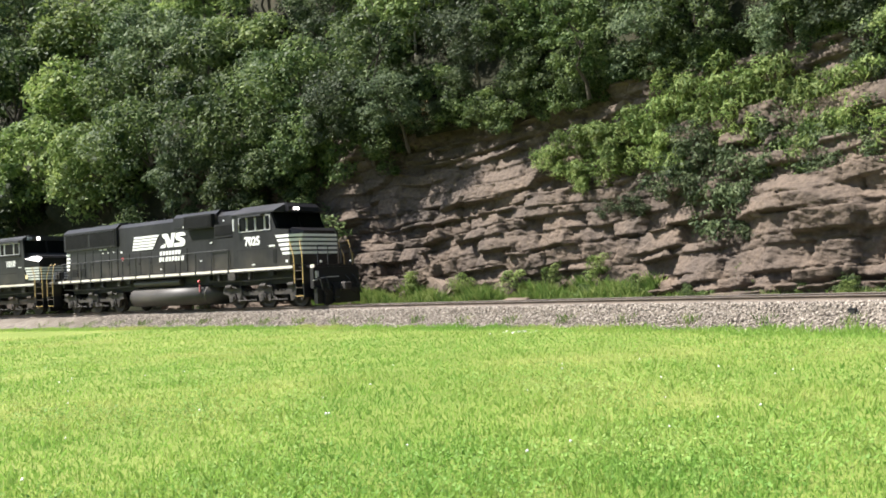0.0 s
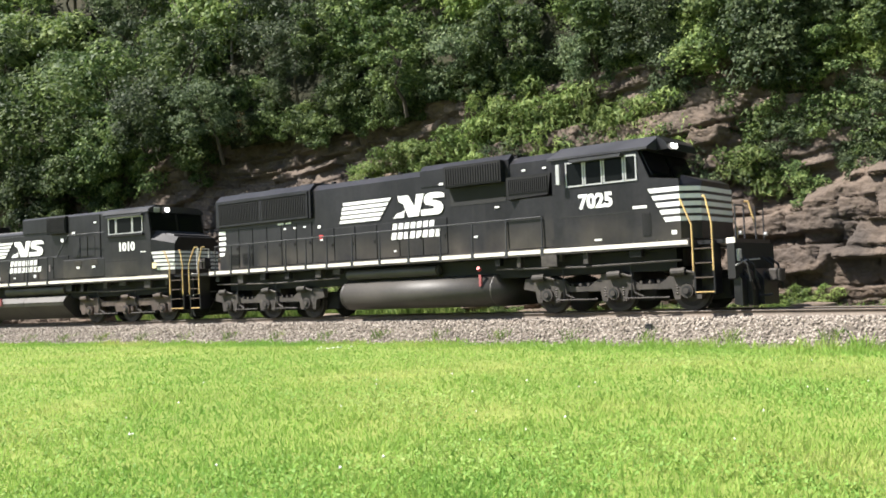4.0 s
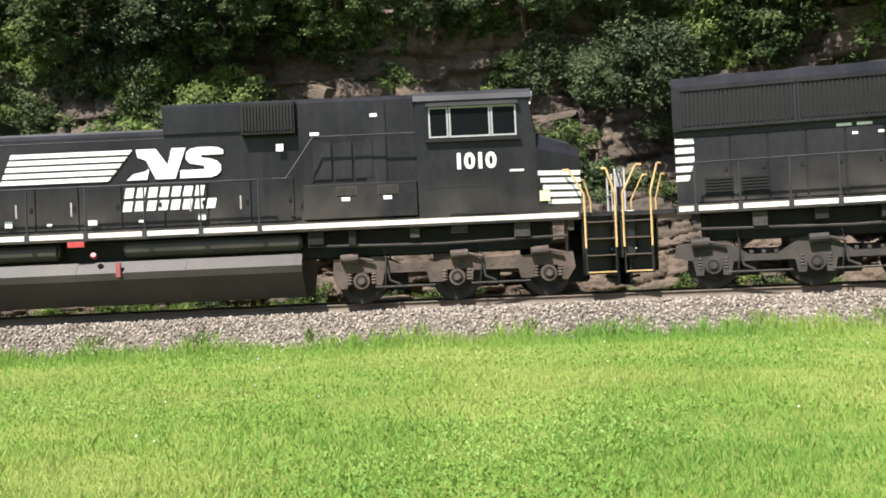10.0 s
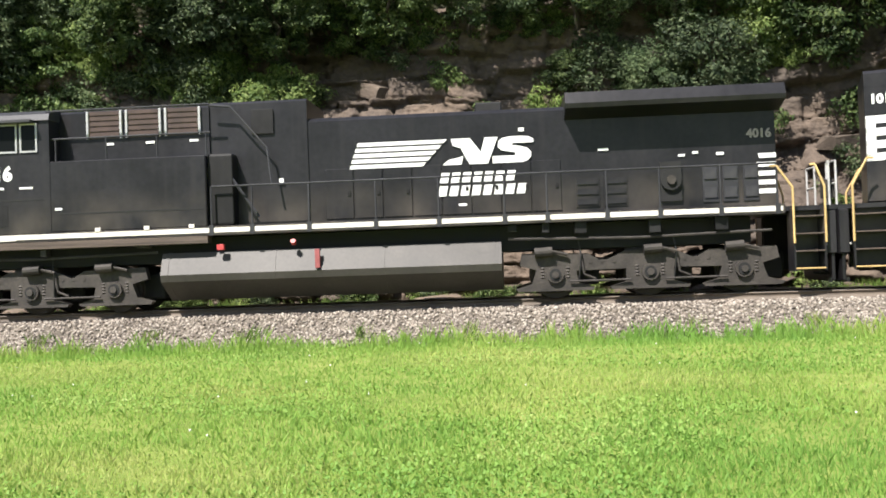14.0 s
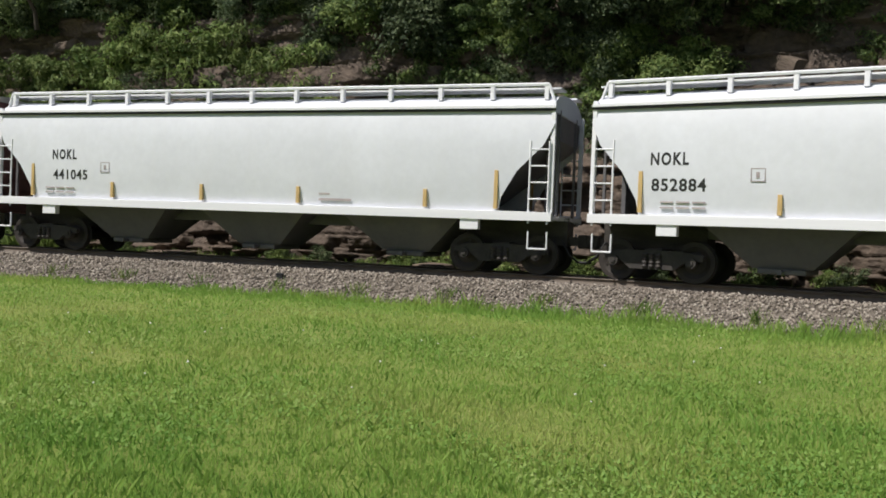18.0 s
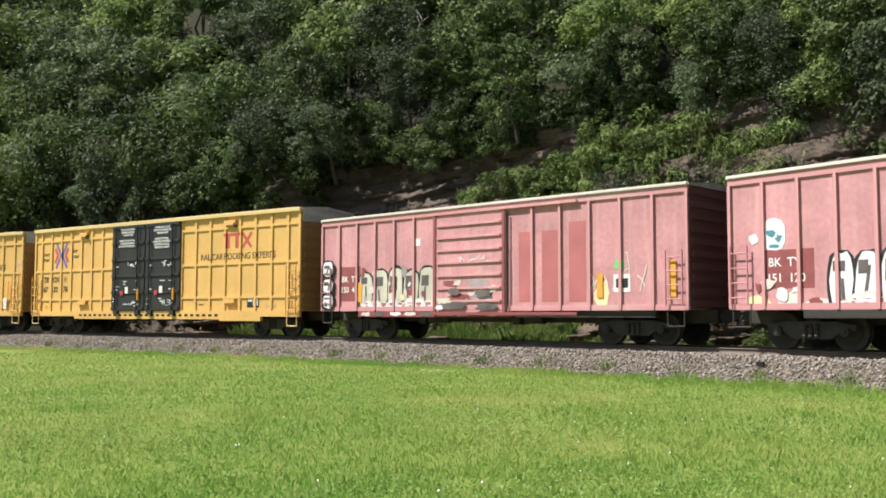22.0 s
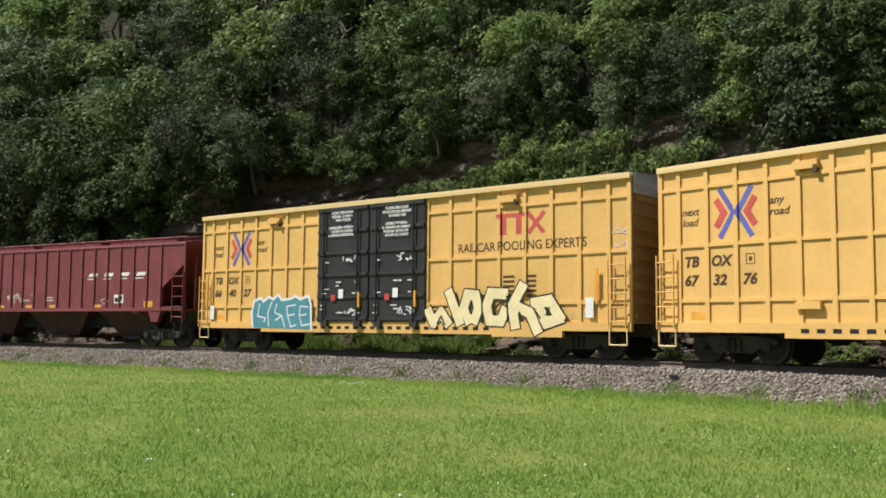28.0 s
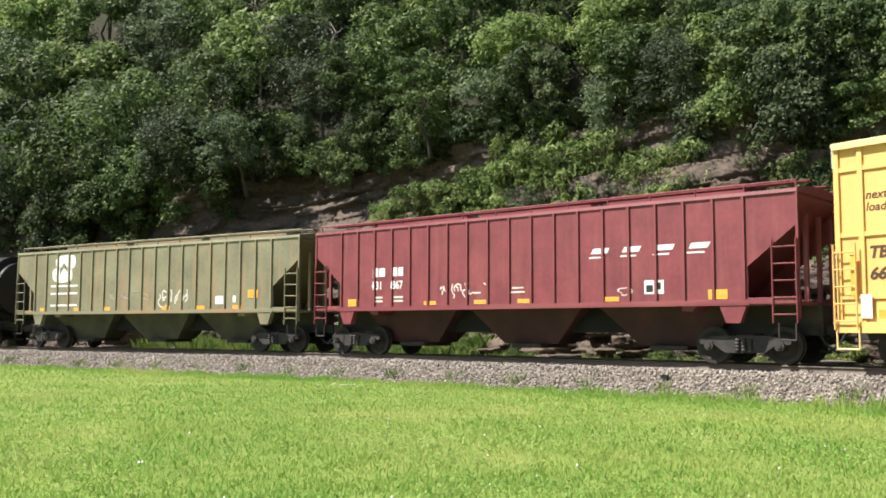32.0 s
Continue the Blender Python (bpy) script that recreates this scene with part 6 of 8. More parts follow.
    for x in (4.65, 5.55):
        louvres(root, x, x + 0.45, 2.35, 2.55, -1.485, 4, False, mat=RUN, name="vent", depth=0.015)
        bar("label_plate", WHITE, root, x + 0.12, x + 0.3, -1.492, -1.48, 2.24, 2.32, "small white label")
    solid("upper_rail", LOCO_ROOF, root, lambda b: pipe(b, [(3.3, -1.48, 2.78), (3.6, -1.48, 2.78), (4.2, -1.4, 3.65), (6.4, -1.4, 3.65)], 0.022))
    herald(root, -2.72, -2.45, 0.2, 0.05, 2.18, 2.93, 3.6, -0.982)
    marks(root, [(-6.0, 2.95, 0.28, 0.05), (-5.3, 3.12, 0.3, 0.04), (-2.6, 2.0, 0.16, 0.14), (-1.7, 2.0, 0.12, 0.05), (-0.8, 1.98, 0.2, 0.12), (0.3, 2.0, 0.12, 0.05), (1.6, 2.0, 0.16, 0.12), (3.35, 3.42, 0.16, 0.16), (-6.8, 3.3, 0.3, 0.05), (-4.0, 2.2, 0.16, 0.06)], -1.06)
    marks(root, [(4.1, 3.72, 0.2, 0.07), (5.42, 4.08, 0.16, 0.07)], -1.125)
    for x in (-7.3, -6.6, -5.6, -4.7, -3.9, -2.4, -1.2, 1.4, 2.5):
        flat("streak", GREY_PAINT, root, [rect(x, x + 0.035, 2.2, 2.5)], -1.062 if x < -3.2 else -0.985, "pale worn streak")
    words("1010", 0.27, WHITE, root, -10.1, 3.86, -1.023, 0.012, "road_number", label="white painted road number")
    for k in range(4):
        flat("rear_stripe", WHITE, root, [[(-10.19, 2.66 + 0.26 * k), (-9.85 + 0.08 * k, 2.66 + 0.26 * k), (-9.78 + 0.08 * k, 2.82 + 0.26 * k), (-10.19, 2.82 + 0.26 * k)]], -1.023, "white rear stripe")
    flat("rear_stripe", WHITE, root, [rect(-10.19, -10.0, 2.66, 3.55)], -1.023, "white rear stripe")
    # cab and nose
    solid("cab", LOCO, root, lambda b: prism(b, [(6.42, 1.82), (8.98, 1.82), (8.98, 3.45), (8.85, 4.35), (6.42, 4.35)], -1.5, 1.5))
    solid("cab_roof", LOCO_ROOF, root, lambda b: extrude_x(b, [(-1.54, 4.3), (-1.5, 4.42), (-1.2, 4.54), (1.2, 4.54), (1.5, 4.42), (1.54, 4.3)], 6.38, 8.92), "grey-black cab roof")
    [bar("roof_vent", LOUVRE, root, x, x + 0.25, -0.9, -0.5, 4.5, 4.62) for x in (7.1, 7.6, 8.1, 8.4)]
    solid("headlight", LIT, root, lambda b: (rod(b, (8.9, -0.55, 4.4), (9.0, -0.55, 4.4), 0.09, 12)), "pale headlight")
    solid("marker_box", ALU, root, lambda b: box(b, 8.82, 8.98, -1.25, -0.95, 4.28, 4.48, 0.02))
    windows(root, [(6.7, 7.12), (7.14, 8.02), (8.04, 8.58)], 3.5, 4.16, -1.51, 0.035)
    bar("window_ledge", LOUVRE, root, 6.62, 8.64, -1.6, -1.5, 3.4, 3.47)
    bar("visor", LOCO_ROOF, root, 6.65, 8.62, -1.62, -1.5, 4.16, 4.24)
    solid("windshield", GLASS, root, lambda b: [prism(b, [(8.96, 3.55), (9.0, 3.55), (8.88, 4.28), (8.84, 4.28)], *yy) for yy in ((-1.4, -0.08), (0.08, 1.4))])
    solid("nose", LOCO, root, lambda b: extrude_x(b, [(-1.5, 1.82), (-1.5, 3.2), (-1.25, 3.5), (1.25, 3.5), (1.5, 3.2), (1.5, 1.82)], 8.97, 9.95, [(-1.22, 1.82), (-1.22, 3.0), (-1.0, 3.25), (1.0, 3.25), (1.22, 3.0), (1.22, 1.82)]))
    solid("nose_hatch", LOCO_ROOF, root, lambda b: extrude_x(b, [(-1.24, 3.48), (-1.2, 3.56), (1.2, 3.56), (1.24, 3.48)], 8.97, 9.75, [(-1.05, 3.28), (-1.0, 3.36), (1.0, 3.36), (1.05, 3.28)]), "worn grey nose hatch")
    for k in range(5):
        za = 1.99 + k * 0.155
        w = lambda x: 1.5 - 0.28 * (x - 8.97) / 0.98 + 0.006
        xa, xb = 9.2 - 0.05 * k, 9.95
        solid("nose_stripe", WHITE, root, lambda b: extrude_x(b, [(-w(xa), za), (-w(xa), za + 0.098), (-w(xa) + 0.1, za + 0.098), (-w(xa) + 0.1, za)], xa, xb, [(-w(xb), za), (-w(xb), za + 0.1), (-w(xb) + 0.1, za + 0.1), (-w(xb) + 0.1, za)]), "white nose stripe")
        bar("nose_stripe", WHITE, root, 9.94, 9.958, -1.2, 1.2, za, za + 0.1, "white nose stripe")
    words("1010", 0.46, WHITE, root, 7.2, 2.83, -1.502, 0.018, "road_number", label="white painted road number")
    marks(root, [(8.4, 2.72, 0.3, 0.045)], -1.502)
    flat("hatch_label", CREAM, root, [rect(9.02, 9.24, 2.06, 2.28)], -1.49, "cream sill label")
    bar("door_line", VOID, root, 6.5, 8.2, -1.504, -1.498, 2.42, 2.45)
    bar("door_line", VOID, root, 7.1, 8.2, -1.52, -1.498, 1.84, 1.88)
    end_steps(root, 9.98, 10.6, 1, 2.7)
    end_steps(root, -10.5, -9.85, -1, 2.7)
    end_rails(root, 10.95, 1)
    end_rails(root, -10.95, -1)
    fuel_tank(root, -3.5, 3.85, 0.21, 1.16, cut=0.36, reservoirs=((-3.45, -1.4, 1.42, 0.19), (0.08, 3.8, 1.42, 0.19)))
    bar("fuel_cutoff", RED, root, -1.1, -0.75, -1.5, -1.4, 1.5, 1.62, "red fuel cut-off box")
    under_clutter(root, -9.3, -3.6, 5)
    under_clutter(root, 4.0, 9.6, 6)
    loco_bogie(root, (-8.97, -7.0, -4.95), RUSTY, "beam")
    loco_bogie(root, (5.1, 7.18, 9.18), RUSTY, "beam")
    coupler(root, 11.34, 1)
    coupler(root, -11.34, -1)
    return root


# ---- third locomotive, running cab last ----
def third_loco():
    root = thing("locomotive", "black diesel locomotive with thick radiator wing, coupled cab backwards", "locomotive", group="cars of the freight train")
    walkway(root, -9.7, 9.75, [-2.4, -1.5, -0.25, 1.2, 2.55, 3.95, 4.85, 6.1, 7.2, 8.45, 9.6], 2.68)
    bar("platform", LOCO, root, -10.9, -9.7, -1.3, 1.3, 1.68, 1.78)
    bar("platform", LOCO, root, 9.75, 10.9, -1.3, 1.3, 1.68, 1.78)
    for x in (-10.95, 10.95):
        bar("end_beam", LOCO, root, x - 0.1, x + 0.1, -1.4, 1.4, 0.75, 1.68)
    hood("engine_hood", root, -0.35, 5.3, 0.92, 1.82, 4.16, 0.1)
    hood("rear_hood", root, 5.3, 9.75, 0.92, 1.82, 4.0, 0.05)
    solid("radiator_wing", LOCO, root, lambda b: extrude_x(b, [(-0.92, 3.85), (-1.48, 4.02), (-1.5, 4.12), (-1.42, 4.36), (1.42, 4.36), (1.5, 4.12), (1.48, 4.02), (0.92, 3.85)], 5.3, 9.85), "overhanging radiator wing")
    solid("exhaust_stack", VOID, root, lambda b: box(b, 3.35, 3.95, -0.35, 0.35, 4.1, 4.42, 0.03))
    hood_doors(root, 0.0, 5.2, 1.9, 3.0, -0.925, 8)
    for x in (5.5, 6.1):
        louvres(root, x, x + 0.5, 1.95, 2.6, -0.94, 3, False, mat=LOCO, name="filter_door")
    for x in (8.2, 8.62, 9.05):
        louvres(root, x, x + 0.32, 1.95, 2.75, -0.94, 2, False, mat=LOCO_ROOF, name="filter_door")
    solid("blower", VOID, root, lambda b: (box(b, 7.3, 7.75, -0.98, -0.92, 2.0, 2.85), rod(b, (7.52, -0.95, 2.45), (7.52, -1.05, 2.45), 0.22, 14)))
    solid("blower_hub", RUN, root, lambda b: rod(b, (7.52, -1.05, 2.45), (7.52, -1.1, 2.45), 0.1, 10))
    marks(root, [(6.0, 3.15, 0.22, 0.05), (8.5, 2.95, 0.16, 0.06), (7.7, 2.95, 0.14, 0.05), (4.3, 3.65, 0.12, 0.08), (2.95, 2.08, 0.18, 0.05), (8.0, 3.0, 0.12, 0.05)], -0.945)
    herald(root, 0.57, 0.77, 2.74, 2.62, 4.62, 2.98, 3.55, -0.952)
    for k in range(5):
        flat("rear_stripe", WHITE, root, [[(9.4 - 0.05 * k, 2.85 - 0.19 * k), (9.75, 2.85 - 0.19 * k), (9.75, 2.95 - 0.19 * k), (9.38 - 0.05 * k, 2.95 - 0.19 * k)]], -0.93, "white rear stripe")
    words("4016", 0.26, GREY_PAINT, root, 9.15, 3.3, -0.927, 0.01, "road_number", label="faded road number")
    # raised middle and blower cab
    hood("equipment_hood", root, -2.6, -0.35, 0.95, 1.82, 4.6, 0.06)
    bar("hatch", LOUVRE, root, -1.6, -1.1, -1.0, -0.94, 3.85, 4.4)
    solid("side_ladder_rail", LOCO_ROOF, root, lambda b: (pipe(b, [(-2.5, -1.2, 4.5), (-2.0, -1.2, 4.45), (-1.2, -1.2, 3.5), (-1.1, -1.3, 2.72)], 0.025), pipe(b, [(-2.2, -1.3, 3.2), (-1.4, -1.3, 2.0)], 0.035)))
    hood("auxiliary_cab", root, -6.1, -2.55, 1.0, 3.3, 4.55, 0.06)
    solid("side_cabinet", LOCO, root, lambda b: box(b, -6.05, -2.5, -1.49, 1.49, 1.82, 3.38, 0.02))
    bar("cabinet_line", VOID, root, -5.8, -2.5, -1.496, -1.488, 2.2, 2.23)
    bar("cabinet", LOUVRE, root, -2.5, -1.95, -1.35, -0.95, 1.85, 3.4)
    for i in range(3):
        a = -5.3 + i * 0.9
        g = solid("grid_opening", GRID, root, lambda b: ([box(b, a, a + 0.7, -1.03, -1.0, 3.95 + 0.12 * k, 4.02 + 0.12 * k) for k in range(5)], box(b, a, a + 0.7, -1.012, -1.0, 3.9, 4.52)), "rusty brake grid")
        for x in (a - 0.05, a + 0.72):
            bar("grid_post", ALU, g, x, x + 0.05, -1.06, -1.0, 3.9, 4.52, "bright grid post")
    for z in (3.88, 4.5):
        solid("guard_rail", LOCO_ROOF, root, lambda b: pipe(b, [(-6.1, -1.4, z), (-2.4, -1.4, z)], 0.022))
    for x in (-5.9, -4.75, -3.6, -2.5):
        solid("guard_post", LOCO_ROOF, root, lambda b: pipe(b, [(x, -1.4, 3.35), (x, -1.4, 3.9)], 0.02))
    marks(root, [(-4.9, 3.75, 0.16, 0.05), (-4.0, 3.75, 0.2, 0.05), (-3.0, 3.75, 0.2, 0.05), (-1.0, 2.75, 0.1, 0.09)], -1.01)
    marks(root, [(-5.9, 2.3, 0.16, 0.05)], -1.5)
    solid("cab", LOCO, root, lambda b: prism(b, [(-6.0, 1.82), (-8.6, 1.82), (-8.6, 3.6), (-8.15, 4.4), (-6.0, 4.4)], -1.5, 1.5))
    solid("cab_roof", LOCO_ROOF, root, lambda b: extrude_x(b, [(-1.55, 4.3), (-1.5, 4.44), (-1.2, 4.56), (1.2, 4.56), (1.5, 4.44), (1.55, 4.3)], -8.55, -5.98), "grey-black cab roof")
    solid("nose", LOCO, root, lambda b: extrude_x(b, [(-1.5, 1.82), (-1.5, 3.4), (-1.3, 3.62), (1.3, 3.62), (1.5, 3.4), (1.5, 1.82)], -8.6, -10.15, [(-1.1, 1.82), (-1.1, 3.0), (-0.9, 3.25), (0.9, 3.25), (1.1, 3.0), (1.1, 1.82)]))
    for k in range(5):
        za = 2.22 + k * 0.175
        w = lambda x: 1.5 - 0.4 * (-8.6 - x) / 1.55 + 0.008
        xa, xb = -9.1 + 0.11 * k, -10.15
        solid("nose_stripe", WHITE, root, lambda b: extrude_x(b, [(-w(xa), za), (-w(xa), za + 0.105), (-w(xa) + 0.1, za + 0.105), (-w(xa) + 0.1, za)], xa, xb, [(-w(xb), za), (-w(xb), za + 0.105), (-w(xb) + 0.1, za + 0.105), (-w(xb) + 0.1, za)]), "white nose stripe")
    windows(root, [(-8.05, -7.62), (-7.55, -6.72), (-6.66, -6.26)], 3.6, 4.24, -1.51, 0.038)
    bar("window_mullion", ALU, root, -7.2, -7.15, -1.53, -1.5, 3.6, 4.24)
    bar("visor", LOCO_ROOF, root, -8.0, -6.3, -1.75, -1.5, 4.24, 4.3)
    words("4016", 0.43, WHITE, root, -7.72, 3.0, -1.502, 0.02, "road_number", label="white painted road number")
    bar("door_panel", LOUVRE, root, -7.45, -6.98, -1.506, -1.498, 1.98, 2.45)
    bar("door_line", VOID, root, -8.2, -6.15, -1.506, -1.498, 2.54, 2.57)
    marks(root, [(-8.55, 1.95, 0.26, 0.06), (-7.2, 2.8, 0.14, 0.05), (-6.7, 2.8, 0.3, 0.04)], -1.503)
    bar("thick_sill", RUSTY, root, -9.0, -2.5, -1.5, -1.2, 1.46, 1.62, "dusty cab side sill")
    bar("edge_stripe", STRIPE, root, -9.3, -6.8, -1.515, -1.5, 1.66, 1.78, "white reflective edge stripe")
    for x in (-5.0, -3.9, -2.9):
        bar("bracket", STRIPE, root, x, x + 0.12, -1.53, -1.5, 1.8, 1.88)
    solid("headlight", ALU, root, lambda b: box(b, -8.75, -8.5, -1.15, -0.85, 4.25, 4.5, 0.03))
    end_steps(root, -10.62, -10.02, -1, 2.62)
    end_steps(root, 9.92, 10.52, 1, 2.62)
    end_rails(root, 10.95, 1)
    end_rails(root, -10.95, -1)
    fuel_tank(root, -3.6, 3.85, 0.22, 1.27, cut=0.22)
    bar("fuel_neck", RED, root, -2.3, -2.15, -1.5, -1.4, 1.3, 1.42, "red valve handle")
    under_clutter(root, -9.2, -3.7, 7)
    under_clutter(root, 4.0, 9.5, 8)
    loco_bogie(root, (-8.65, -6.68, -4.76), RUN, "cast")
    loco_bogie(root, (4.98, 6.99, 8.94), RUN, "cast")
    coupler(root, 11.2, 1)
    coupler(root, -11.2, -1)
    return root


# ---- freight cars ----
def car_bogie(root, xc, r=0.46, paint=None):
    """Two-axle freight bogie."""
    paint = RUN_DARK
    bog = solid("bogie", paint, root, lambda b: (box(b, xc - 0.22, xc + 0.22, -1.0, 1.0, 0.42, 0.75, 0.03), rod(b, (xc, 0, 0.7), (xc, 0, 0.85), 0.3, 14)))
    for x in (xc - 0.89, xc + 0.89):
        wheelset(bog, x, r)
    for side in (-1, 1):
        def make(b):
            y0, y1 = sorted((side * 0.95, side * 1.08))
            prism(b, [(xc - 1.15, 0.62), (xc - 0.6, 0.7), (xc + 0.6, 0.7), (xc + 1.15, 0.62), (xc + 1.15, 0.5), (xc + 0.75, 0.46), (xc + 0.5, 0.28), (xc - 0.5, 0.28), (xc - 0.75, 0.46), (xc - 1.15, 0.5)], y0, y1)
        solid("side_frame", paint, bog, make)
        for k in (-0.16, 0.0, 0.16):
            solid("spring", paint, bog, lambda b: coil(b, xc + k, side * 1.1, 0.31, 0.63, 0.07))
        for x in (xc - 0.89, xc + 0.89):
            solid("bearing_cap", paint, bog, lambda b: (rod(b, (x, side * 0.98, 0.46), (x, side * 1.16, 0.46), 0.12, 12), rod(b, (x, side * 1.16, 0.46), (x, side * 1.19, 0.46), 0.06, 8)))
    return bog


def ladder(root, x0, x1, z0, z1, y, mat, n=5, name="ladder"):
    def make(b):
        for x in (x0, x1):
            pipe(b, [(x, y, z0), (x, y, z1)], 0.024)
        for i in range(n):
            z = z0 + (z1 - z0) * (i + 0.5) / n
            pipe(b, [(x0, y, z), (x1, y, z)], 0.018)
    return solid(name, mat, root, make)


def stirrup(root, x0, x1, z0, y, mat):
    return solid("stirrup_step", mat, root, lambda b: pipe(b, [(x0, y, z0 + 0.4), (x0, y, z0), (x1, y, z0), (x1, y, z0 + 0.4)], 0.022))


def blob(rng, x0, x1, z0, z1, n=14, rough=0.18):
    cx, cz, rx, rz = (x0 + x1) / 2, (z0 + z1) / 2, (x1 - x0) / 2, (z1 - z0) / 2
    out = []
    for i in range(n):
        a = 2 * math.pi * i / n
        k = (abs(math.cos(a)) ** 3.2 + abs(math.sin(a)) ** 3.2) ** (-1 / 3.2) * (1 - rough * rng.random())
        out.append((cx + rx * k * math.cos(a), cz + rz * k * math.sin(a)))
    return out


def sprayed(root, x0, x1, z0, z1, y, n, seed, edge, fill, inner=None, label="spray-painted tag", lean=0.0, steps=False):
    """Spray paint as unreadable shapes: an outline, swollen letters without meaning, and strokes in them."""
    rng = random.Random(seed)
    if steps:
        flat("spray_outline", edge, root, [blob(rng, x0 - 0.08, x1 + 0.08, z0 - 0.05, z1 + 0.08, 26, 0.12)], y, label)
    w = (x1 - x0) / n
    for i in range(n):
        a, c = x0 + w * i - w * 0.06, x0 + w * (i + 1) + w * 0.02
        dz = rng.uniform(-0.12, 0.06)
        sh = lambda o: [(x + lean * (z - z0), z) for x, z in o]
        if not steps:
            flat("spray_outline", edge, root, [sh(blob(rng, a - 0.05, c + 0.05, z0 - 0.05, z1 + dz + 0.06, 16, 0.1))], y - 0.002 * (i % 2), label)
        flat("spray_fill", fill, root, [sh(blob(rng, a + 0.03, c - 0.03, z0 + 0.02, z1 + dz, 16, 0.14))], y - 0.006, label)
        m = inner or edge
        k = rng.uniform(0.35, 0.65)
        flat("spray_stroke", m, root, [sh(rect(a + w * k - 0.04, a + w * k + 0.04, z0 + 0.18 * (z1 - z0), z0 + rng.uniform(0.5, 0.75) * (z1 - z0), rng.uniform(-0.1, 0.1))),
                                       sh(rect(a + w * 0.2, a + w * rng.uniform(0.5, 0.8), z0 + (0.45 + 0.3 * rng.random()) * (z1 - z0), z0 + 0.8 * (z1 - z0)))], y - 0.011, label)


def stroke(bm, path, wide, y, rank):
    """A painted line of even width through points in x, z; mitred by overlapping squared ends."""
    for i, ((ax, az), (bx, bz)) in enumerate(zip(path, path[1:])):
        d = math.hypot(bx - ax, bz - az) or 1.0
        ux, uz = (bx - ax) / d, (bz - az) / d
        h = wide / 2
        k = y - 0.0004 * ((rank + i) % 9)
        ax_, az_, bx_, bz_ = ax - ux * h * 0.7, az - uz * h * 0.7, bx + ux * h * 0.7, bz + uz * h * 0.7
        prism(bm, [(ax_ - uz * h, az_ + ux * h), (ax_ + uz * h, az_ - ux * h), (bx_ + uz * h, bz_ - ux * h), (bx_ - uz * h, bz_ + ux * h)], k - 0.002, k + 0.001)


def scrawl(root, x0, x1, z0, z1, y, paths, wide, rim, edge, fill, label):
    """Spray paint in broad strokes: a rim of one paint, the fill of another over it."""
    real = [[(x0 + (x1 - x0) * u, z0 + (z1 - z0) * v) for u, v in p] for p in paths]
    for name, paint, w, lift in (("spray_outline", edge, wide + 2 * rim, 0.0), ("spray_fill", fill, wide, 0.006)):
        if w <= 0 or paint is None:
            continue
        for i, p in enumerate(real):
            b = bmesh.new()
            stroke(b, p, w, y - lift, 2 * i)
            part(name, b, paint, root, label)


def random_letters(seed, n):
    """Loose wavy strokes and hooks, with no meaning, in a unit box."""
    rng = random.Random(seed)
    out = []
    for i in range(2 * n):
        u, v = (i + rng.random()) / (2 * n), rng.uniform(0.05, 0.6)
        a = rng.uniform(0.3, 2.6)
        p = [(u, v)]
        for k in range(rng.randint(2, 6)):
            a += rng.uniform(-1.1, 1.1)
            u, v = u + math.cos(a) * 0.3 / n, min(1.0, max(0.0, v + math.sin(a) * 0.2))
            p.append((min(1.0, max(0.0, u)), v))
        out.append(p)
    return out


def bay(bm, xc, wide, low, z0, z1, y0, y1):
    """A discharge bay that narrows downward on all four sides."""
    a = [bm.verts.new(p) for p in ((xc - wide, -y0, z0), (xc + wide, -y0, z0), (xc + wide, y0, z0), (xc - wide, y0, z0))]
    c = [bm.verts.new(p) for p in ((xc - low, -y1, z1), (xc + low, -y1, z1), (xc + low, y1, z1), (xc - low, y1, z1))]
    fs = [bm.faces.new(a), bm.faces.new(c)] + [bm.faces.new((a[i], a[(i + 1) % 4], c[(i + 1) % 4], c[i])) for i in range(4)]
    bmesh.ops.recalc_face_normals(bm, faces=fs)


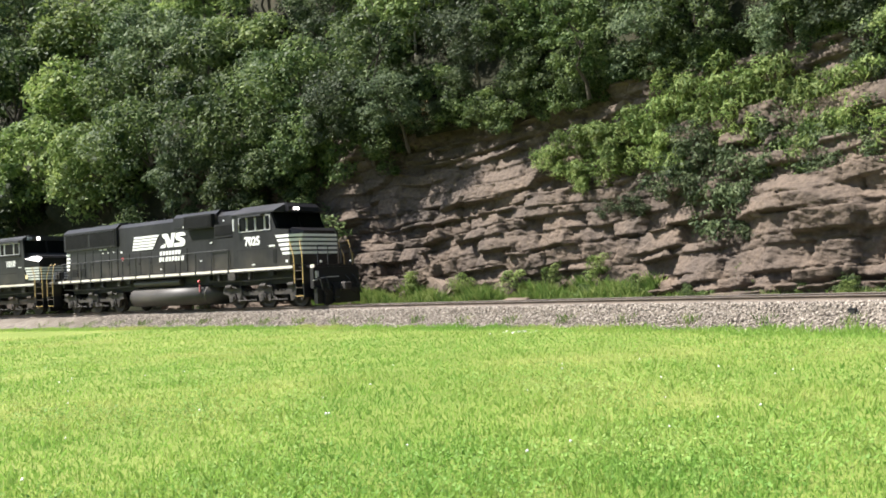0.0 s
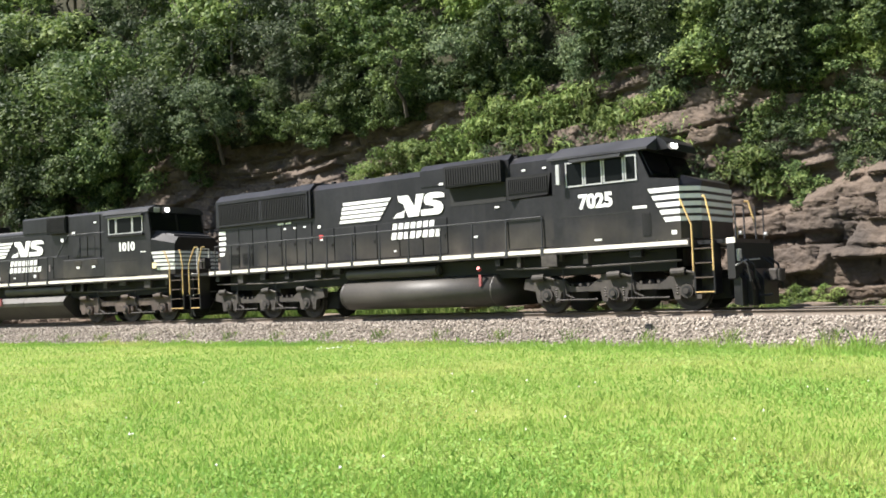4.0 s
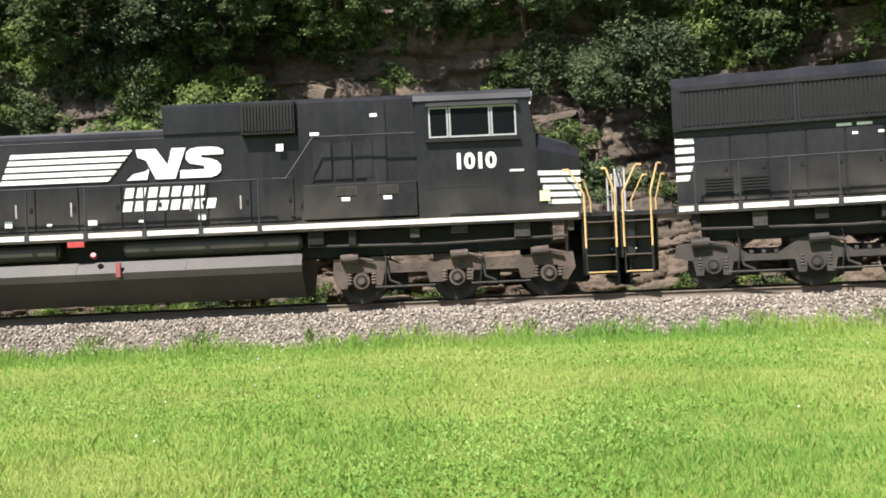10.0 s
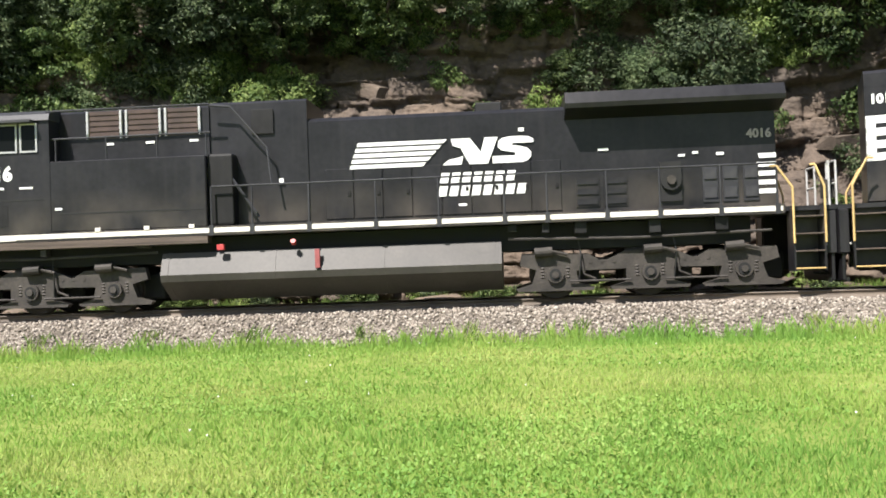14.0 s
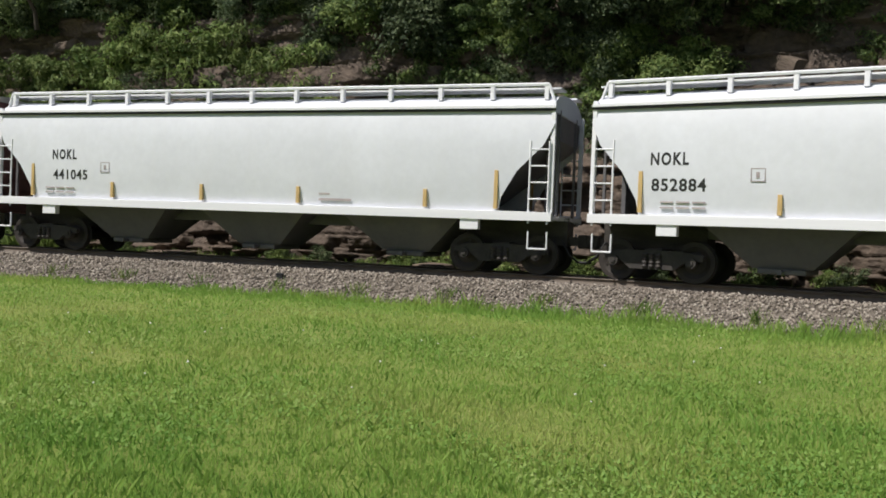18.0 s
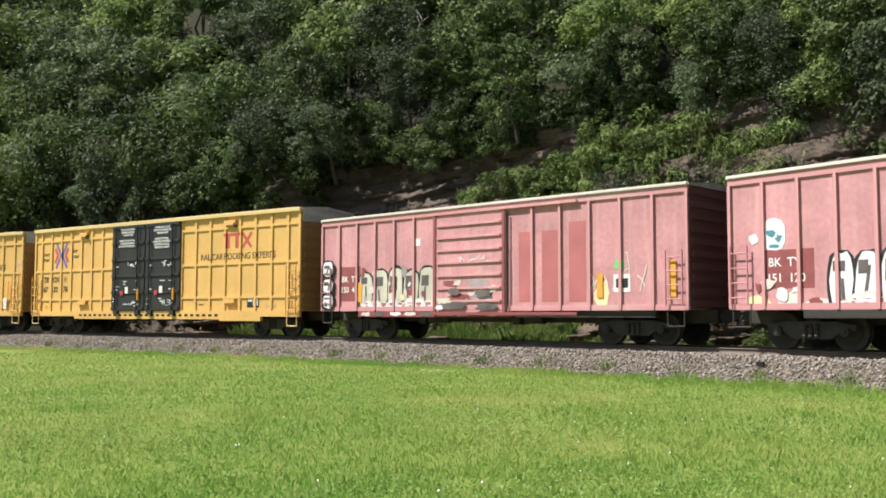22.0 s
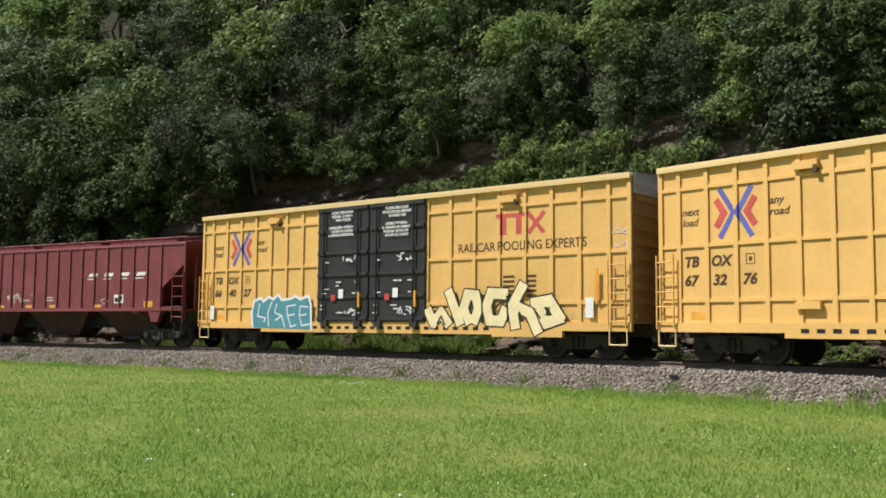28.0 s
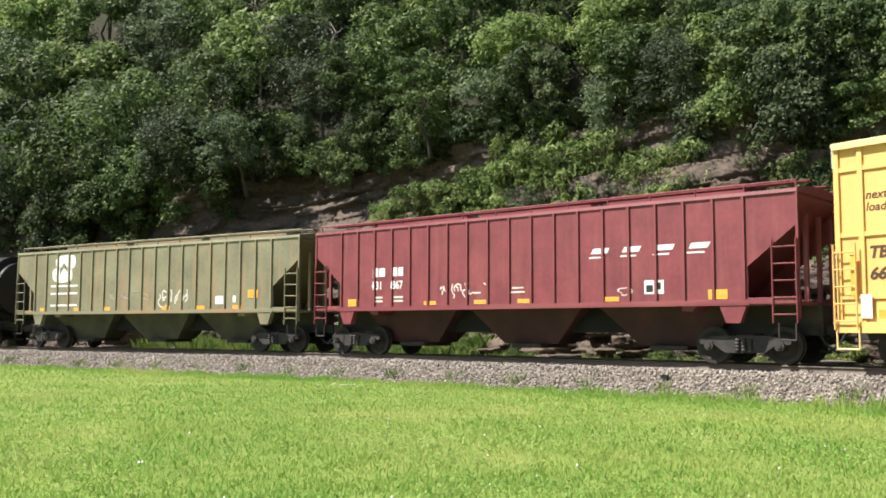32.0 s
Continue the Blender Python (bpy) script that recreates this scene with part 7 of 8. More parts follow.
def box_shell(root, half, z0, z1, w, mat, end_mat, roof_mat, roof_h=0.14):
    solid("body", mat, root, lambda b: box(b, -half, half, -w, w, z0, z1, 0.015))
    solid("roof", roof_mat, root, lambda b: extrude_x(b, [(-w - 0.06, z1 - 0.02), (-w - 0.06, z1 + 0.05), (0, z1 + roof_h), (w + 0.06, z1 + 0.05), (w + 0.06, z1 - 0.02)], -half - 0.05, half + 0.05), "ribbed metal roof")
    n = int(half * 2 / 0.95)
    for i in range(n + 1):
        x = -half + 2 * half * i / n
        solid("roof_rib", roof_mat, root, lambda b: extrude_x(b, [(-w - 0.065, z1 + 0.04), (0, z1 + roof_h + 0.04), (w + 0.065, z1 + 0.04), (0, z1 + roof_h)], x - 0.03, x + 0.03))
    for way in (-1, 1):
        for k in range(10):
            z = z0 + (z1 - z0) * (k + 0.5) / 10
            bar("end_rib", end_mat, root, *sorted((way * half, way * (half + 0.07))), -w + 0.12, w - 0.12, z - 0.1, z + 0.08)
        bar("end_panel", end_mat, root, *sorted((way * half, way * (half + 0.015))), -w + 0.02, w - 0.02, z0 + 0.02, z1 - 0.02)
        coupler(root, way * (half + 1.1), way)
    solid("centre_sill", RUN, root, lambda b: box(b, -half - 0.2, half + 0.2, -0.35, 0.35, 0.62, z0, 0.02))
    for x, ww in ((-half * 0.35, 0.9), (half * 0.2, 0.7)):
        solid("brake_gear", RUN, root, lambda b: (rod(b, (x, -0.7, 0.75), (x + ww, -0.7, 0.75), 0.18, 12), box(b, x - 0.5, x - 0.2, -0.8, -0.4, 0.55, 0.9, 0.02)))


def red_boxcar(mark, number, variant):
    lab = ("faded pinkish-red boxcar, corrugated door, grey and white graffiti below", "faded pinkish-red boxcar, dark patches, cream and white graffiti below")[variant]
    root = thing("boxcar", lab, "boxcar", group="cars of the freight train")
    half, z0, z1, w = 7.68, 1.0, 4.36, 1.48
    box_shell(root, half, z0, z1, w, PINK, PINK_END_SHADE, ROOF)
    for side in (-1, 1):
        bar("top_chord", PINK, root, -half, half, *sorted((side * w, side * (w + 0.05))), z1 - 0.2, z1)
        bar("side_sill", PINK, root, -half, half, *sorted((side * w, side * (w + 0.04))), z0 - 0.02, z0 + 0.14)
        # peeling edge of the roof sheet; its sunlit brightness is painted in as pale
        bar("roof_edge", PALE, root, -half, half, *sorted((side * (w + 0.02), side * (w + 0.1))), z1 - 0.01, z1 + 0.07, "sunbleached peeling roof edge")
        bar("side_sill", PINK_DARK if variant else RUN, root, -5.6, 1.6, *sorted((side * (w - 0.1), side * (w + 0.03))), 0.78, z0)
        bar("side_sill", RUN, root, 1.6, 6.6, *sorted((side * (w - 0.3), side * (w - 0.05))), 0.78, z0)
        a, c = (-1.7, 1.3)
        for i in range(7):
            x = -half + 0.04 + (a + half - 0.1) * i / 6.0
            if side < 0 or i % 2 == 0:
                bar("side_post", PINK, root, x - 0.045, x + 0.045, *sorted((side * w, side * (w + 0.07))), z0, z1 - 0.18)
        for i in range(7):
            x = c + 0.05 + (half - c - 0.09) * i / 6.0
            if side < 0 or i % 2 == 0:
                bar("side_post", PINK, root, x - 0.045, x + 0.045, *sorted((side * w, side * (w + 0.07))), z0, z1 - 0.18)
        y0, y1 = sorted((side * w, side * (w + 0.06)))
        d = bar("door", PINK, root, a, c, y0, y1, z0 - 0.1, z1 - 0.16, "corrugated sliding door")
        dd = solid("door_panel", PINK, root, lambda b: box(b, a + 0.02, c - 0.02, *sorted((side * (w + 0.055), side * (w + 0.07))), z0 + 0.02, z1 - 0.3))
        n = 15 if variant == 0 else 7
        for i in range(n):
            z = z0 + 0.1 + (z1 - 0.45 - z0) * (i + 0.5) / n
            bar("corrugation", PINK, dd, a + 0.12, c - 0.12, *sorted((side * (w + 0.06), side * (w + 0.12))), z - (0.065 if variant == 0 else 0.04), z + (0.045 if variant == 0 else 0.03))
        for x in (a, c):
            bar("door_post", PINK_DARK, root, x - 0.06, x + 0.06, *sorted((side * w, side * (w + 0.1))), z0 - 0.1, z1 - 0.16)
        bar("door_track", PINK_DARK, root, a - 0.1, c + 2.8, *sorted((side * (w + 0.05), side * (w + 0.13))), z0 - 0.16, z0 - 0.06)
        bar("upper_track", PINK, root, a - 0.1, c + 2.8, *sorted((side * (w + 0.05), side * (w + 0.12))), z1 - 0.2, z1 - 0.12)
        solid("lock_bar", RUN, root, lambda b: pipe(b, [(c + 0.15, side * (w + 0.1), z0), (c + 0.15, side * (w + 0.1), z1 - 0.3)], 0.03))
        for x in (-half + 0.35, half - 0.4):
            ladder(root, x - 0.25, x + 0.25, z0 + 0.1, 2.6, side * (w + 0.12), PINK, 4, "grab_ladder")
            stirrup(root, x - 0.25, x + 0.25, 0.55, side * (w + 0.02), RUN)
    y = -w
    words(mark, 0.3, WHITE, root, -6.55, 2.05, y, 0.004, "lettering", 0, 1.0)
    words(number, 0.3, WHITE, root, -6.6, 1.66, y, 0.004, "lettering", 0, 1.0)
    if variant == 0:
        flat("paint_patch", PINK_DARK, root, [rect(-6.7, -5.3, 1.5, 2.45)], y, "dark red repaint patch")
        for k in range(7):
            q = random.Random(80 + k)
            xx = -7.3 + k * 0.85
            flat("overspray", PALE if k % 3 else CREAM, root, [blob(q, xx, xx + 0.9, 0.98, 1.25 + 0.5 * q.random(), 12, 0.5)], y - 0.002 - 0.001 * (k % 2), "blotch of pale overspray")
        sprayed(root, -4.95, -1.8, 0.96, 2.4, y - 0.006, 5, 41, BLACK, HOPPER_EDGE, UNDER_GREY, "white and black spray-painted tag", 0.04)
        sprayed(root, -4.7, -1.9, 0.98, 1.3, y - 0.02, 9, 43, PALE, HOPPER_EDGE, PINK_DARK, "white spray splashes under the tag")
        for k in range(10):
            q = random.Random(120 + k)
            xx = 1.4 + k * 0.6
            flat("overspray", PALE, root, [blob(q, xx, xx + 0.85, 1.0, 2.0 + 0.5 * q.random(), 12, 0.3)], y - 0.002 - 0.001 * (k % 2), "blotch of pale overspray")
        sprayed(root, 1.45, 4.6, 1.0, 2.3, y - 0.006, 4, 45, BLACK, GREY_PAINT, HOPPER_EDGE, "grey and white spray-painted tag", 0.16)
        sprayed(root, 4.65, 7.45, 1.0, 2.55, y - 0.006, 3, 48, BLACK, GREY_PAINT, HOPPER_EDGE, "grey and white spray-painted tag", -0.08)
        for k in range(18):
            q = random.Random(340 + k)
            xx, zz = (1.5 + 5.7 * q.random(), 1.1 + 1.0 * q.random()) if k > 5 else (-7.2 + 2.2 * q.random(), 1.1 + 0.5 * q.random())
            flat("overspray", (PALE, HOPPER_EDGE, PINK_DARK)[k % 3], root, [blob(q, xx, xx + 0.2 + 0.25 * q.random(), zz, zz + 0.15 + 0.3 * q.random(), 11, 0.5)], y - 0.02 - 0.001 * (k % 5), "blotch of spray paint")
        flat("paper_label", HOPPER_EDGE, root, [blob(random.Random(4), -6.72, -6.05, 2.42, 3.25, 14, 0.15), blob(random.Random(8), -7.1, -6.8, 2.6, 2.9, 10, 0.3)], y - 0.006, "torn blue-white sticker")
        flat("paper_label", TEAL, root, [blob(random.Random(14), -6.6, -6.3, 2.75, 3.0, 10, 0.5), blob(random.Random(15), -6.35, -6.12, 2.6, 2.85, 10, 0.5), blob(random.Random(16), -6.55, -6.2, 2.5, 2.6, 10, 0.4)], y - 0.012, "blue-grey blotch on the sticker")
        flat("sticker", LIME, root, [rect(4.0, 4.3, 2.1, 2.26, 0.1)], y - 0.02, "green sticker")
        flat("paint_spot", ORANGE, root, [blob(random.Random(5), 5.3, 6.2, 1.1, 1.5)], y - 0.02, "orange paint spot")
        flat("label_plate", WHITE, root, [rect(4.1, 4.6, 1.55, 1.8)], y - 0.02)
        for k in range(14):
            q = random.Random(220 + k)
            xx, zz = -1.5 + 0.18 * k, 1.06 + 0.75 * q.random() ** 1.5
            flat("overspray", (PALE, GREY_PAINT, PINK_DARK)[k % 3], root, [blob(q, xx, xx + 0.4, zz, zz + 0.08 + 0.14 * q.random(), 10, 0.6)], y - 0.122 - 0.001 * (k % 3), "worn spray paint on the door")
        for k, (mat_, x0, x1, e0, e1) in enumerate(((PINK_DARK, -1.6, 1.1, 1.05, 1.5), (UNDER_GREY, -1.55, -0.75, 1.3, 1.75), (UNDER_GREY, -0.6, 0.1, 1.2, 1.45), (PALE, 0.35, 1.25, 1.8, 2.05), (PALE, -1.3, -0.5, 1.08, 1.3), (UNDER_GREY, 0.2, 0.9, 1.35, 1.7), (PINK_PATCH, 0.1, 1.2, 1.05, 1.25), (SAGE, -0.5, 0.1, 1.5, 1.66))):
            flat("overspray", mat_, root, [blob(random.Random(410 + k), x0, x1, e0, e1, 18, 0.45)], y - 0.121 - 0.0005 * k, "smudged spray paint on the door")
        flat("chalk_mark", PALE, root, [rect(-2.75, -2.3, 3.02, 3.2), rect(-2.7, -2.35, 3.24, 3.28)], y - 0.004, "pale stencil block")
        flat("chalk_mark", PALE, root, [blob(random.Random(6), 6.5, 7.3, 3.0, 3.5, 14, 0.5)], y - 0.006)
        flat("chalk_mark", PINK, root, [blob(random.Random(7), 6.62, 7.18, 3.08, 3.42, 14, 0.4)], y - 0.011)
    else:
        flat("paint_patch", PINK_DARK, root, [rect(-6.75, -5.5, 1.35, 2.6)], y, "dark red repaint patch")
        for k in range(3):
            sprayed(root, -7.55, -6.95, 1.05 + 0.6 * k, 1.6 + 0.6 * k, y - 0.075, 1, 52 + k, BLACK, HOPPER_EDGE, UNDER_GREY, "white and black spray-painted tag")
        for k in range(6):
            q = random.Random(90 + k)
            xx = -5.5 + k * 0.64
            flat("overspray", GREY_PAINT if k % 2 else CREAM, root, [blob(q, xx, xx + 0.7, 0.98, 2.0 + 0.3 * q.random(), 14, 0.25)], y - 0.002 - 0.001 * (k % 2), "grey-cream spray fill")
        sprayed(root, -5.6, -1.75, 0.98, 2.5, y - 0.007, 5, 57, BLACK, SAGE, UNDER_GREY, "cream and white spray-painted tag", 0.03)
        sprayed(root, -5.3, -1.8, 0.98, 1.35, y - 0.021, 8, 58, PALE, HOPPER_EDGE, PINK_PATCH, "white spray splashes under the tag")
        for k in range(16):
            q = random.Random(300 + k)
            xx, zz = -5.6 + 3.9 * q.random(), 1.15 + 1.0 * q.random()
            flat("overspray", (PALE, GREY_PAINT, CREAM, PINK_DARK)[k % 4], root, [blob(q, xx, xx + 0.2 + 0.3 * q.random(), zz, zz + 0.15 + 0.35 * q.random(), 11, 0.5)], y - 0.017 - 0.001 * (k % 5), "blotch of spray paint")
        for x, h in ((1.85, 3.4), (2.75, 3.4), (3.75, 3.6)):
            flat("paint_patch", PINK_PATCH, root, [rect(x, x + 0.6, 1.25, h)], y - 0.002, "dark red repaint patch")
        flat("sticker", LIME, root, [rect(5.35, 5.65, 2.15, 2.4)], y - 0.006, "green sticker")
        flat("label_plate", WHITE, root, [rect(5.3, 5.85, 1.5, 2.0)], y - 0.004)
        flat("label_plate", BLACK, root, [rect(5.38, 5.56, 1.62, 1.88), rect(5.6, 5.78, 1.62, 1.88)], y - 0.009)
        scrawl(root, 4.5, 6.4, 1.25, 2.6, y - 0.001, random_letters(33, 4), 0.035, 0.0, None, PALE, "thin chalky spray outlines")
        flat("overspray", CREAM, root, [blob(random.Random(71), 4.6, 5.2, 1.1, 1.9, 12, 0.4)], y - 0.0015, "cream overspray")
        for x, z in ((-5.6, 1.3), (4.75, 1.35), (7.1, 1.35)):
            flat("reflector", ORANGE, root, [rect(x, x + 0.2, z, z + 0.7 + 0.3 * (x > 7))], y - 0.03, "orange reflector")
        flat("sticker", WHITE, root, [rect(-2.75, -2.45, 3.2, 3.45)], y - 0.004, "white sticker")
        for k, (a_, c_, e_, f_) in enumerate(((-1.4, -0.5, 1.75, 2.0), (-0.3, 0.75, 1.7, 2.02), (-1.2, 0.0, 1.3, 1.55), (-0.1, 0.9, 1.28, 1.5))):
            flat("overspray", PINK_DARK if k % 2 == 0 else GREY_PAINT, root, [blob(random.Random(60 + k), a_, c_, e_, f_, 12, 0.3)], y - 0.074, "dark spray paint on the door")
        for k in range(8):
            q = random.Random(200 + k)
            xx, zz = -1.5 + 0.3 * k, 1.1 + 0.9 * q.random()
            flat("overspray", PALE, root, [blob(q, xx, xx + 0.45, zz, zz + 0.12 + 0.2 * q.random(), 10, 0.6)], y - 0.074 - 0.001 * (k % 3), "worn white spray paint on the door")
        for k, (mat_, x0, x1, e0, e1) in enumerate(((UNDER_GREY, -1.6, -0.2, 1.0, 1.3), (UNDER_GREY, -1.1, -0.4, 1.45, 1.75), (UNDER_GREY, 0.0, 0.9, 1.4, 1.7), (SAGE, -1.6, -0.9, 1.2, 1.45), (UNDER_GREY, 0.1, 1.2, 0.98, 1.25), (HOPPER_EDGE, -1.65, -1.2, 1.0, 1.2))):
            flat("overspray", mat_, root, [blob(random.Random(430 + k), x0, x1, e0, e1, 18, 0.45)], y - 0.122 - 0.0005 * k, "smudged spray paint on the door")
        for k in range(9):
            q = random.Random(450 + k)
            xx = -5.5 + 0.75 * k
            flat("overspray", (PALE, UNDER_GREY, HOPPER_EDGE)[k % 3], root, [blob(q, xx, xx + 0.6 + 0.4 * q.random(), 0.8, 0.97, 14, 0.4)], y - 0.036 - 0.001 * (k % 3), "spray splashes on the sill")
        scrawl(root, -0.6, 0.7, 2.55, 2.75, y - 0.123, random_letters(37, 5), 0.02, 0.0, None, HOPPER_EDGE, "thin white scrawl")
    for x in (-half + 2.0, half - 2.0):
        car_bogie(root, x, paint=RUN)
    return root


def amber_boxcar(number, tagged_low):
    lab = "yellow high boxcar with black double doors" + (", teal and cream graffiti below" if tagged_low else ", clean sides")
    root = thing("boxcar", lab, "boxcar", group="cars of the freight train")
    half, z0, z1, w = 9.13, 1.0, 4.98, 1.46
    box_shell(root, half, z0, z1, w, AMBER, AMBER_END_SHADE, ROOF)
    for way in (-1, 1):
        bar("end_header", PALE_STEEL, root, *sorted((way * (half + 0.02), way * (half + 0.09))), -w + 0.05, w - 0.05, z1 - 0.5, z1 + 0.04, "pale grey header over the end")
    a, m, c = -2.75, -0.33, 2.09
    left = [-half + 0.06] + [a - 0.823 * k for k in range(7, -1, -1)]
    right = [c + 0.908 * k for k in range(8)] + [half - 0.06]
    for side in (-1, 1):
        ya, yb = side * w, side * (w + 0.052)
        for posts in (left, right):
            for x in posts:
                bar("side_post", AMBER, root, x - 0.06, x + 0.06, *sorted((ya, yb)), z0, z1 - 0.05)
            for z in (1.57, 2.95, 4.42):
                for p, q in zip(posts, posts[1:]):
                    bar("side_rail", AMBER, root, p + 0.06, q - 0.06, *sorted((ya, side * (w + 0.044))), z - 0.05, z + 0.05)
        bar("roof_edge", AMBER_EDGE, root, -half, half, *sorted((ya, side * (w + 0.12))), z1 - 0.1, z1 + 0.06, "sunbleached roof edge")
        solid("side_sill", AMBER, root, lambda b: prism(b, [(-half, 0.78), (-5.6, 0.78), (-5.6, 0.66), (4.6, 0.66), (4.6, 0.6), (7.0, 0.6), (7.0, 0.78), (half, 0.78), (half, z0 + 0.02), (-half, z0 + 0.02)], *sorted((side * (w - 0.05), side * (w + 0.09)))))
        for i in range(26):
            x = -5.2 + i * 0.38
            bar("sill_slot", VOID, root, x, x + 0.2, *sorted((side * (w + 0.085), side * (w + 0.095))), 0.78, 0.88)
        for p, q in ((a, m), (m, c)):
            d = solid("plug_door", DOOR, root, lambda b: box(b, p + 0.03, q - 0.03, *sorted((ya, side * (w + 0.11))), z0 + 0.02, z1 - 0.1, 0.015), "black plug door")
            for k in range(6):
                z = z0 + 0.12 + (z1 - z0 - 0.3) * k / 5
                bar("door_rib", DOOR, d, p + 0.06, q - 0.06, *sorted((side * (w + 0.11), side * (w + 0.16))), z - 0.05, z + 0.05)
            for x in (p + 0.16 * (q - p), p + 0.81 * (q - p)):
                solid("lock_rod", DOOR, d, lambda b: pipe(b, [(x, side * (w + 0.19), z0), (x, side * (w + 0.19), z1 - 0.2)], 0.028))
            bar("door_roller", DOOR, d, p + 0.3, p + 0.6, *sorted((side * w, side * (w + 0.2))), z0 - 0.14, z0 + 0.05)
            bar("door_roller", DOOR, d, q - 0.6, q - 0.3, *sorted((side * w, side * (w + 0.2))), z0 - 0.14, z0 + 0.05)
            if side < 0:
                rng = random.Random(int(p * 10))
                lines = ("CLOSE THIS DOOR", "BEFORE CLOSING", "MAIN DOOR", "", "CIERRE ESTA PUERTA", "ANTES DE CERRAR", "LA PUERTA PRINCIPAL") if p == a else ("CLOSE AND LOCK", "BOTH DOORS BEFORE", "MOVING CAR", "", "CIERRE Y PONGA", "EL SEGURO EN AMBAS", "PUERTAS ANTES DE", "MOVER EL CARRO")
                for k, text in enumerate(lines):
                    if text:
                        words(text, 0.118, WHITE, d, (p + q) / 2 + 0.05 - 0.036 * len(text), 4.64 - 0.125 * k, -w - 0.163, 0.003, "notice", 0, 1.0, "white door notice")
                for k in range(13):
                    x = p + (0.2, 0.95, 1.6)[k % 3] + rng.uniform(0, 0.3)
                    z = rng.choice((1.3, 1.42, 1.54, 1.95, 2.1, 2.2, 2.32, 3.0))
                    flat("notice", HOPPER_EDGE, d, [rect(x, x + rng.uniform(0.1, 0.28), z, z + rng.uniform(0.02, 0.045))], -w - 0.165, "white notice bar")
                flat("placard", RED, d, [rect(p + 0.75, p + 0.95, 1.72, 1.92)], -w - 0.165, "red placard")
                flat("placard", WHITE, d, [rect(p + 1.1, p + 1.32, 1.8, 2.1)], -w - 0.165, "white placard")
                bar("door_handle", ORANGE, d, q - 0.42, q - 0.34, -w - 0.2, -w - 0.12, 1.5, 2.0, "orange door handle")
                scrawl(d, p + 1.3, p + 1.85, 2.95, 3.2, -w - 0.163, random_letters(int(70 + p), 3), 0.035, 0.0, None, HOPPER_EDGE, "white spray scrawl")
                scrawl(d, p + 1.3, p + 2.0, 1.25, 1.5, -w - 0.163, random_letters(int(80 + p), 4), 0.03, 0.0, None, HOPPER_EDGE, "white spray scrawl")
        for x in (-half + 0.3, half - 0.35):
            ladder(root, x - 0.3, x + 0.22, 0.85, 2.75, side * (w + 0.16), AMBER, 5, "grab_ladder")
            stirrup(root, x - 0.3, x + 0.22, 0.42, side * (w + 0.08), AMBER_EDGE)
        for x in (-5.3, 4.9):
            bar("jacking_box", AMBER, root, x, x + 0.6, *sorted((ya, side * (w + 0.14))), 4.52, 4.72)
            if not (tagged_low and side < 0):
                bar("jacking_box", AMBER, root, x, x + 0.6, *sorted((ya, side * (w + 0.14))), 1.32, 1.5)
            bar("hook", BROWN, root, x + 0.5, x + 0.6, *sorted((ya, side * (w + 0.15))), 4.42, 4.6)
    y = -w
    def cross(x0, x1, za, zb, t):
        at = lambda u, v: (x0 + (x1 - x0) * u, za + (zb - za) * v)
        for name, paint, p in (("blue chevron of the emblem", BLUE, [at(0.14, 0.97), at(0.47, 0.5), at(0.14, 0.03)]), ("blue chevron of the emblem", BLUE, [at(0.9, 0.97), at(0.57, 0.5), at(0.9, 0.03)]),
                               ("red chevron of the emblem", CRIMSON, [at(0.06, 0.74), at(0.23, 0.5), at(0.06, 0.26)]), ("red chevron of the emblem", CRIMSON, [at(0.97, 0.74), at(0.8, 0.5), at(0.97, 0.26)])):
            b = bmesh.new()
            stroke(b, p, t if paint is BLUE else t * 1.3, y - 0.004, 3 if paint is BLUE and p[0][0] > (x0 + x1) / 2 else 0)
            drape(part("emblem", b, paint, root, name), left, 0.06, 0.053)
    cross(-7.46, -6.35, 3.1, 4.32, 0.135)
    words("next\nload", 0.27, BROWN, root, -8.42, 3.72, y, 0.005, "lettering", 0.2, 1.0)
    words("any\nroad", 0.27, BROWN, root, -5.98, 3.82, y, 0.005, "lettering", 0.2, 1.0)
    for x, s in ((-8.38, "TB"), (-7.6, "OX")):
        words(s, 0.36, BROWN, root, x, 2.42, y, 0.016, "lettering", 0.2, 1.0)
    for x, s in zip((-8.38, -7.55, -6.72), number):
        words(s, 0.36, BROWN, root, x, 1.95, y, 0.016, "lettering", 0.2, 1.05)
    flat("stencil_frame", BROWN, root, [rect(-6.62, -6.38, 2.42, 2.44), rect(-6.62, -6.38, 2.66, 2.68), rect(-6.62, -6.6, 2.44, 2.66), rect(-6.4, -6.38, 2.44, 2.66), rect(-6.54, -6.46, 2.5, 2.6)], y, "small brown stencil square")
    for k, o in enumerate((rect(4.69, 5.72, 4.08, 4.2), rect(4.86, 5.06, 3.58, 4.08), rect(5.4, 5.59, 3.58, 4.08))):
        drape(flat("emblem", CRIMSON, root, [o], y - 0.002, "red block of the emblem"), right, 0.06, 0.053)
    for k, o in enumerate(([(5.84, 4.16), (6.32, 3.62)], [(6.34, 4.16), (5.86, 3.62)])):
        b = bmesh.new()
        stroke(b, o, 0.13, y - 0.004, 3 * k)
        drape(part("emblem", b, CRIMSON, root, "red slanting block of the emblem"), right, 0.06, 0.053)
    drape(words("RAILCAR POOLING EXPERTS", 0.38, BROWN, root, 3.27, 3.12, y, 0.003, "lettering", 0.0, 0.92), right, 0.06, 0.053)
    flat("label_plate", ORANGE, root, [rect(-8.2, -7.75, 1.1, 1.28)], y - 0.003, "yellow label")
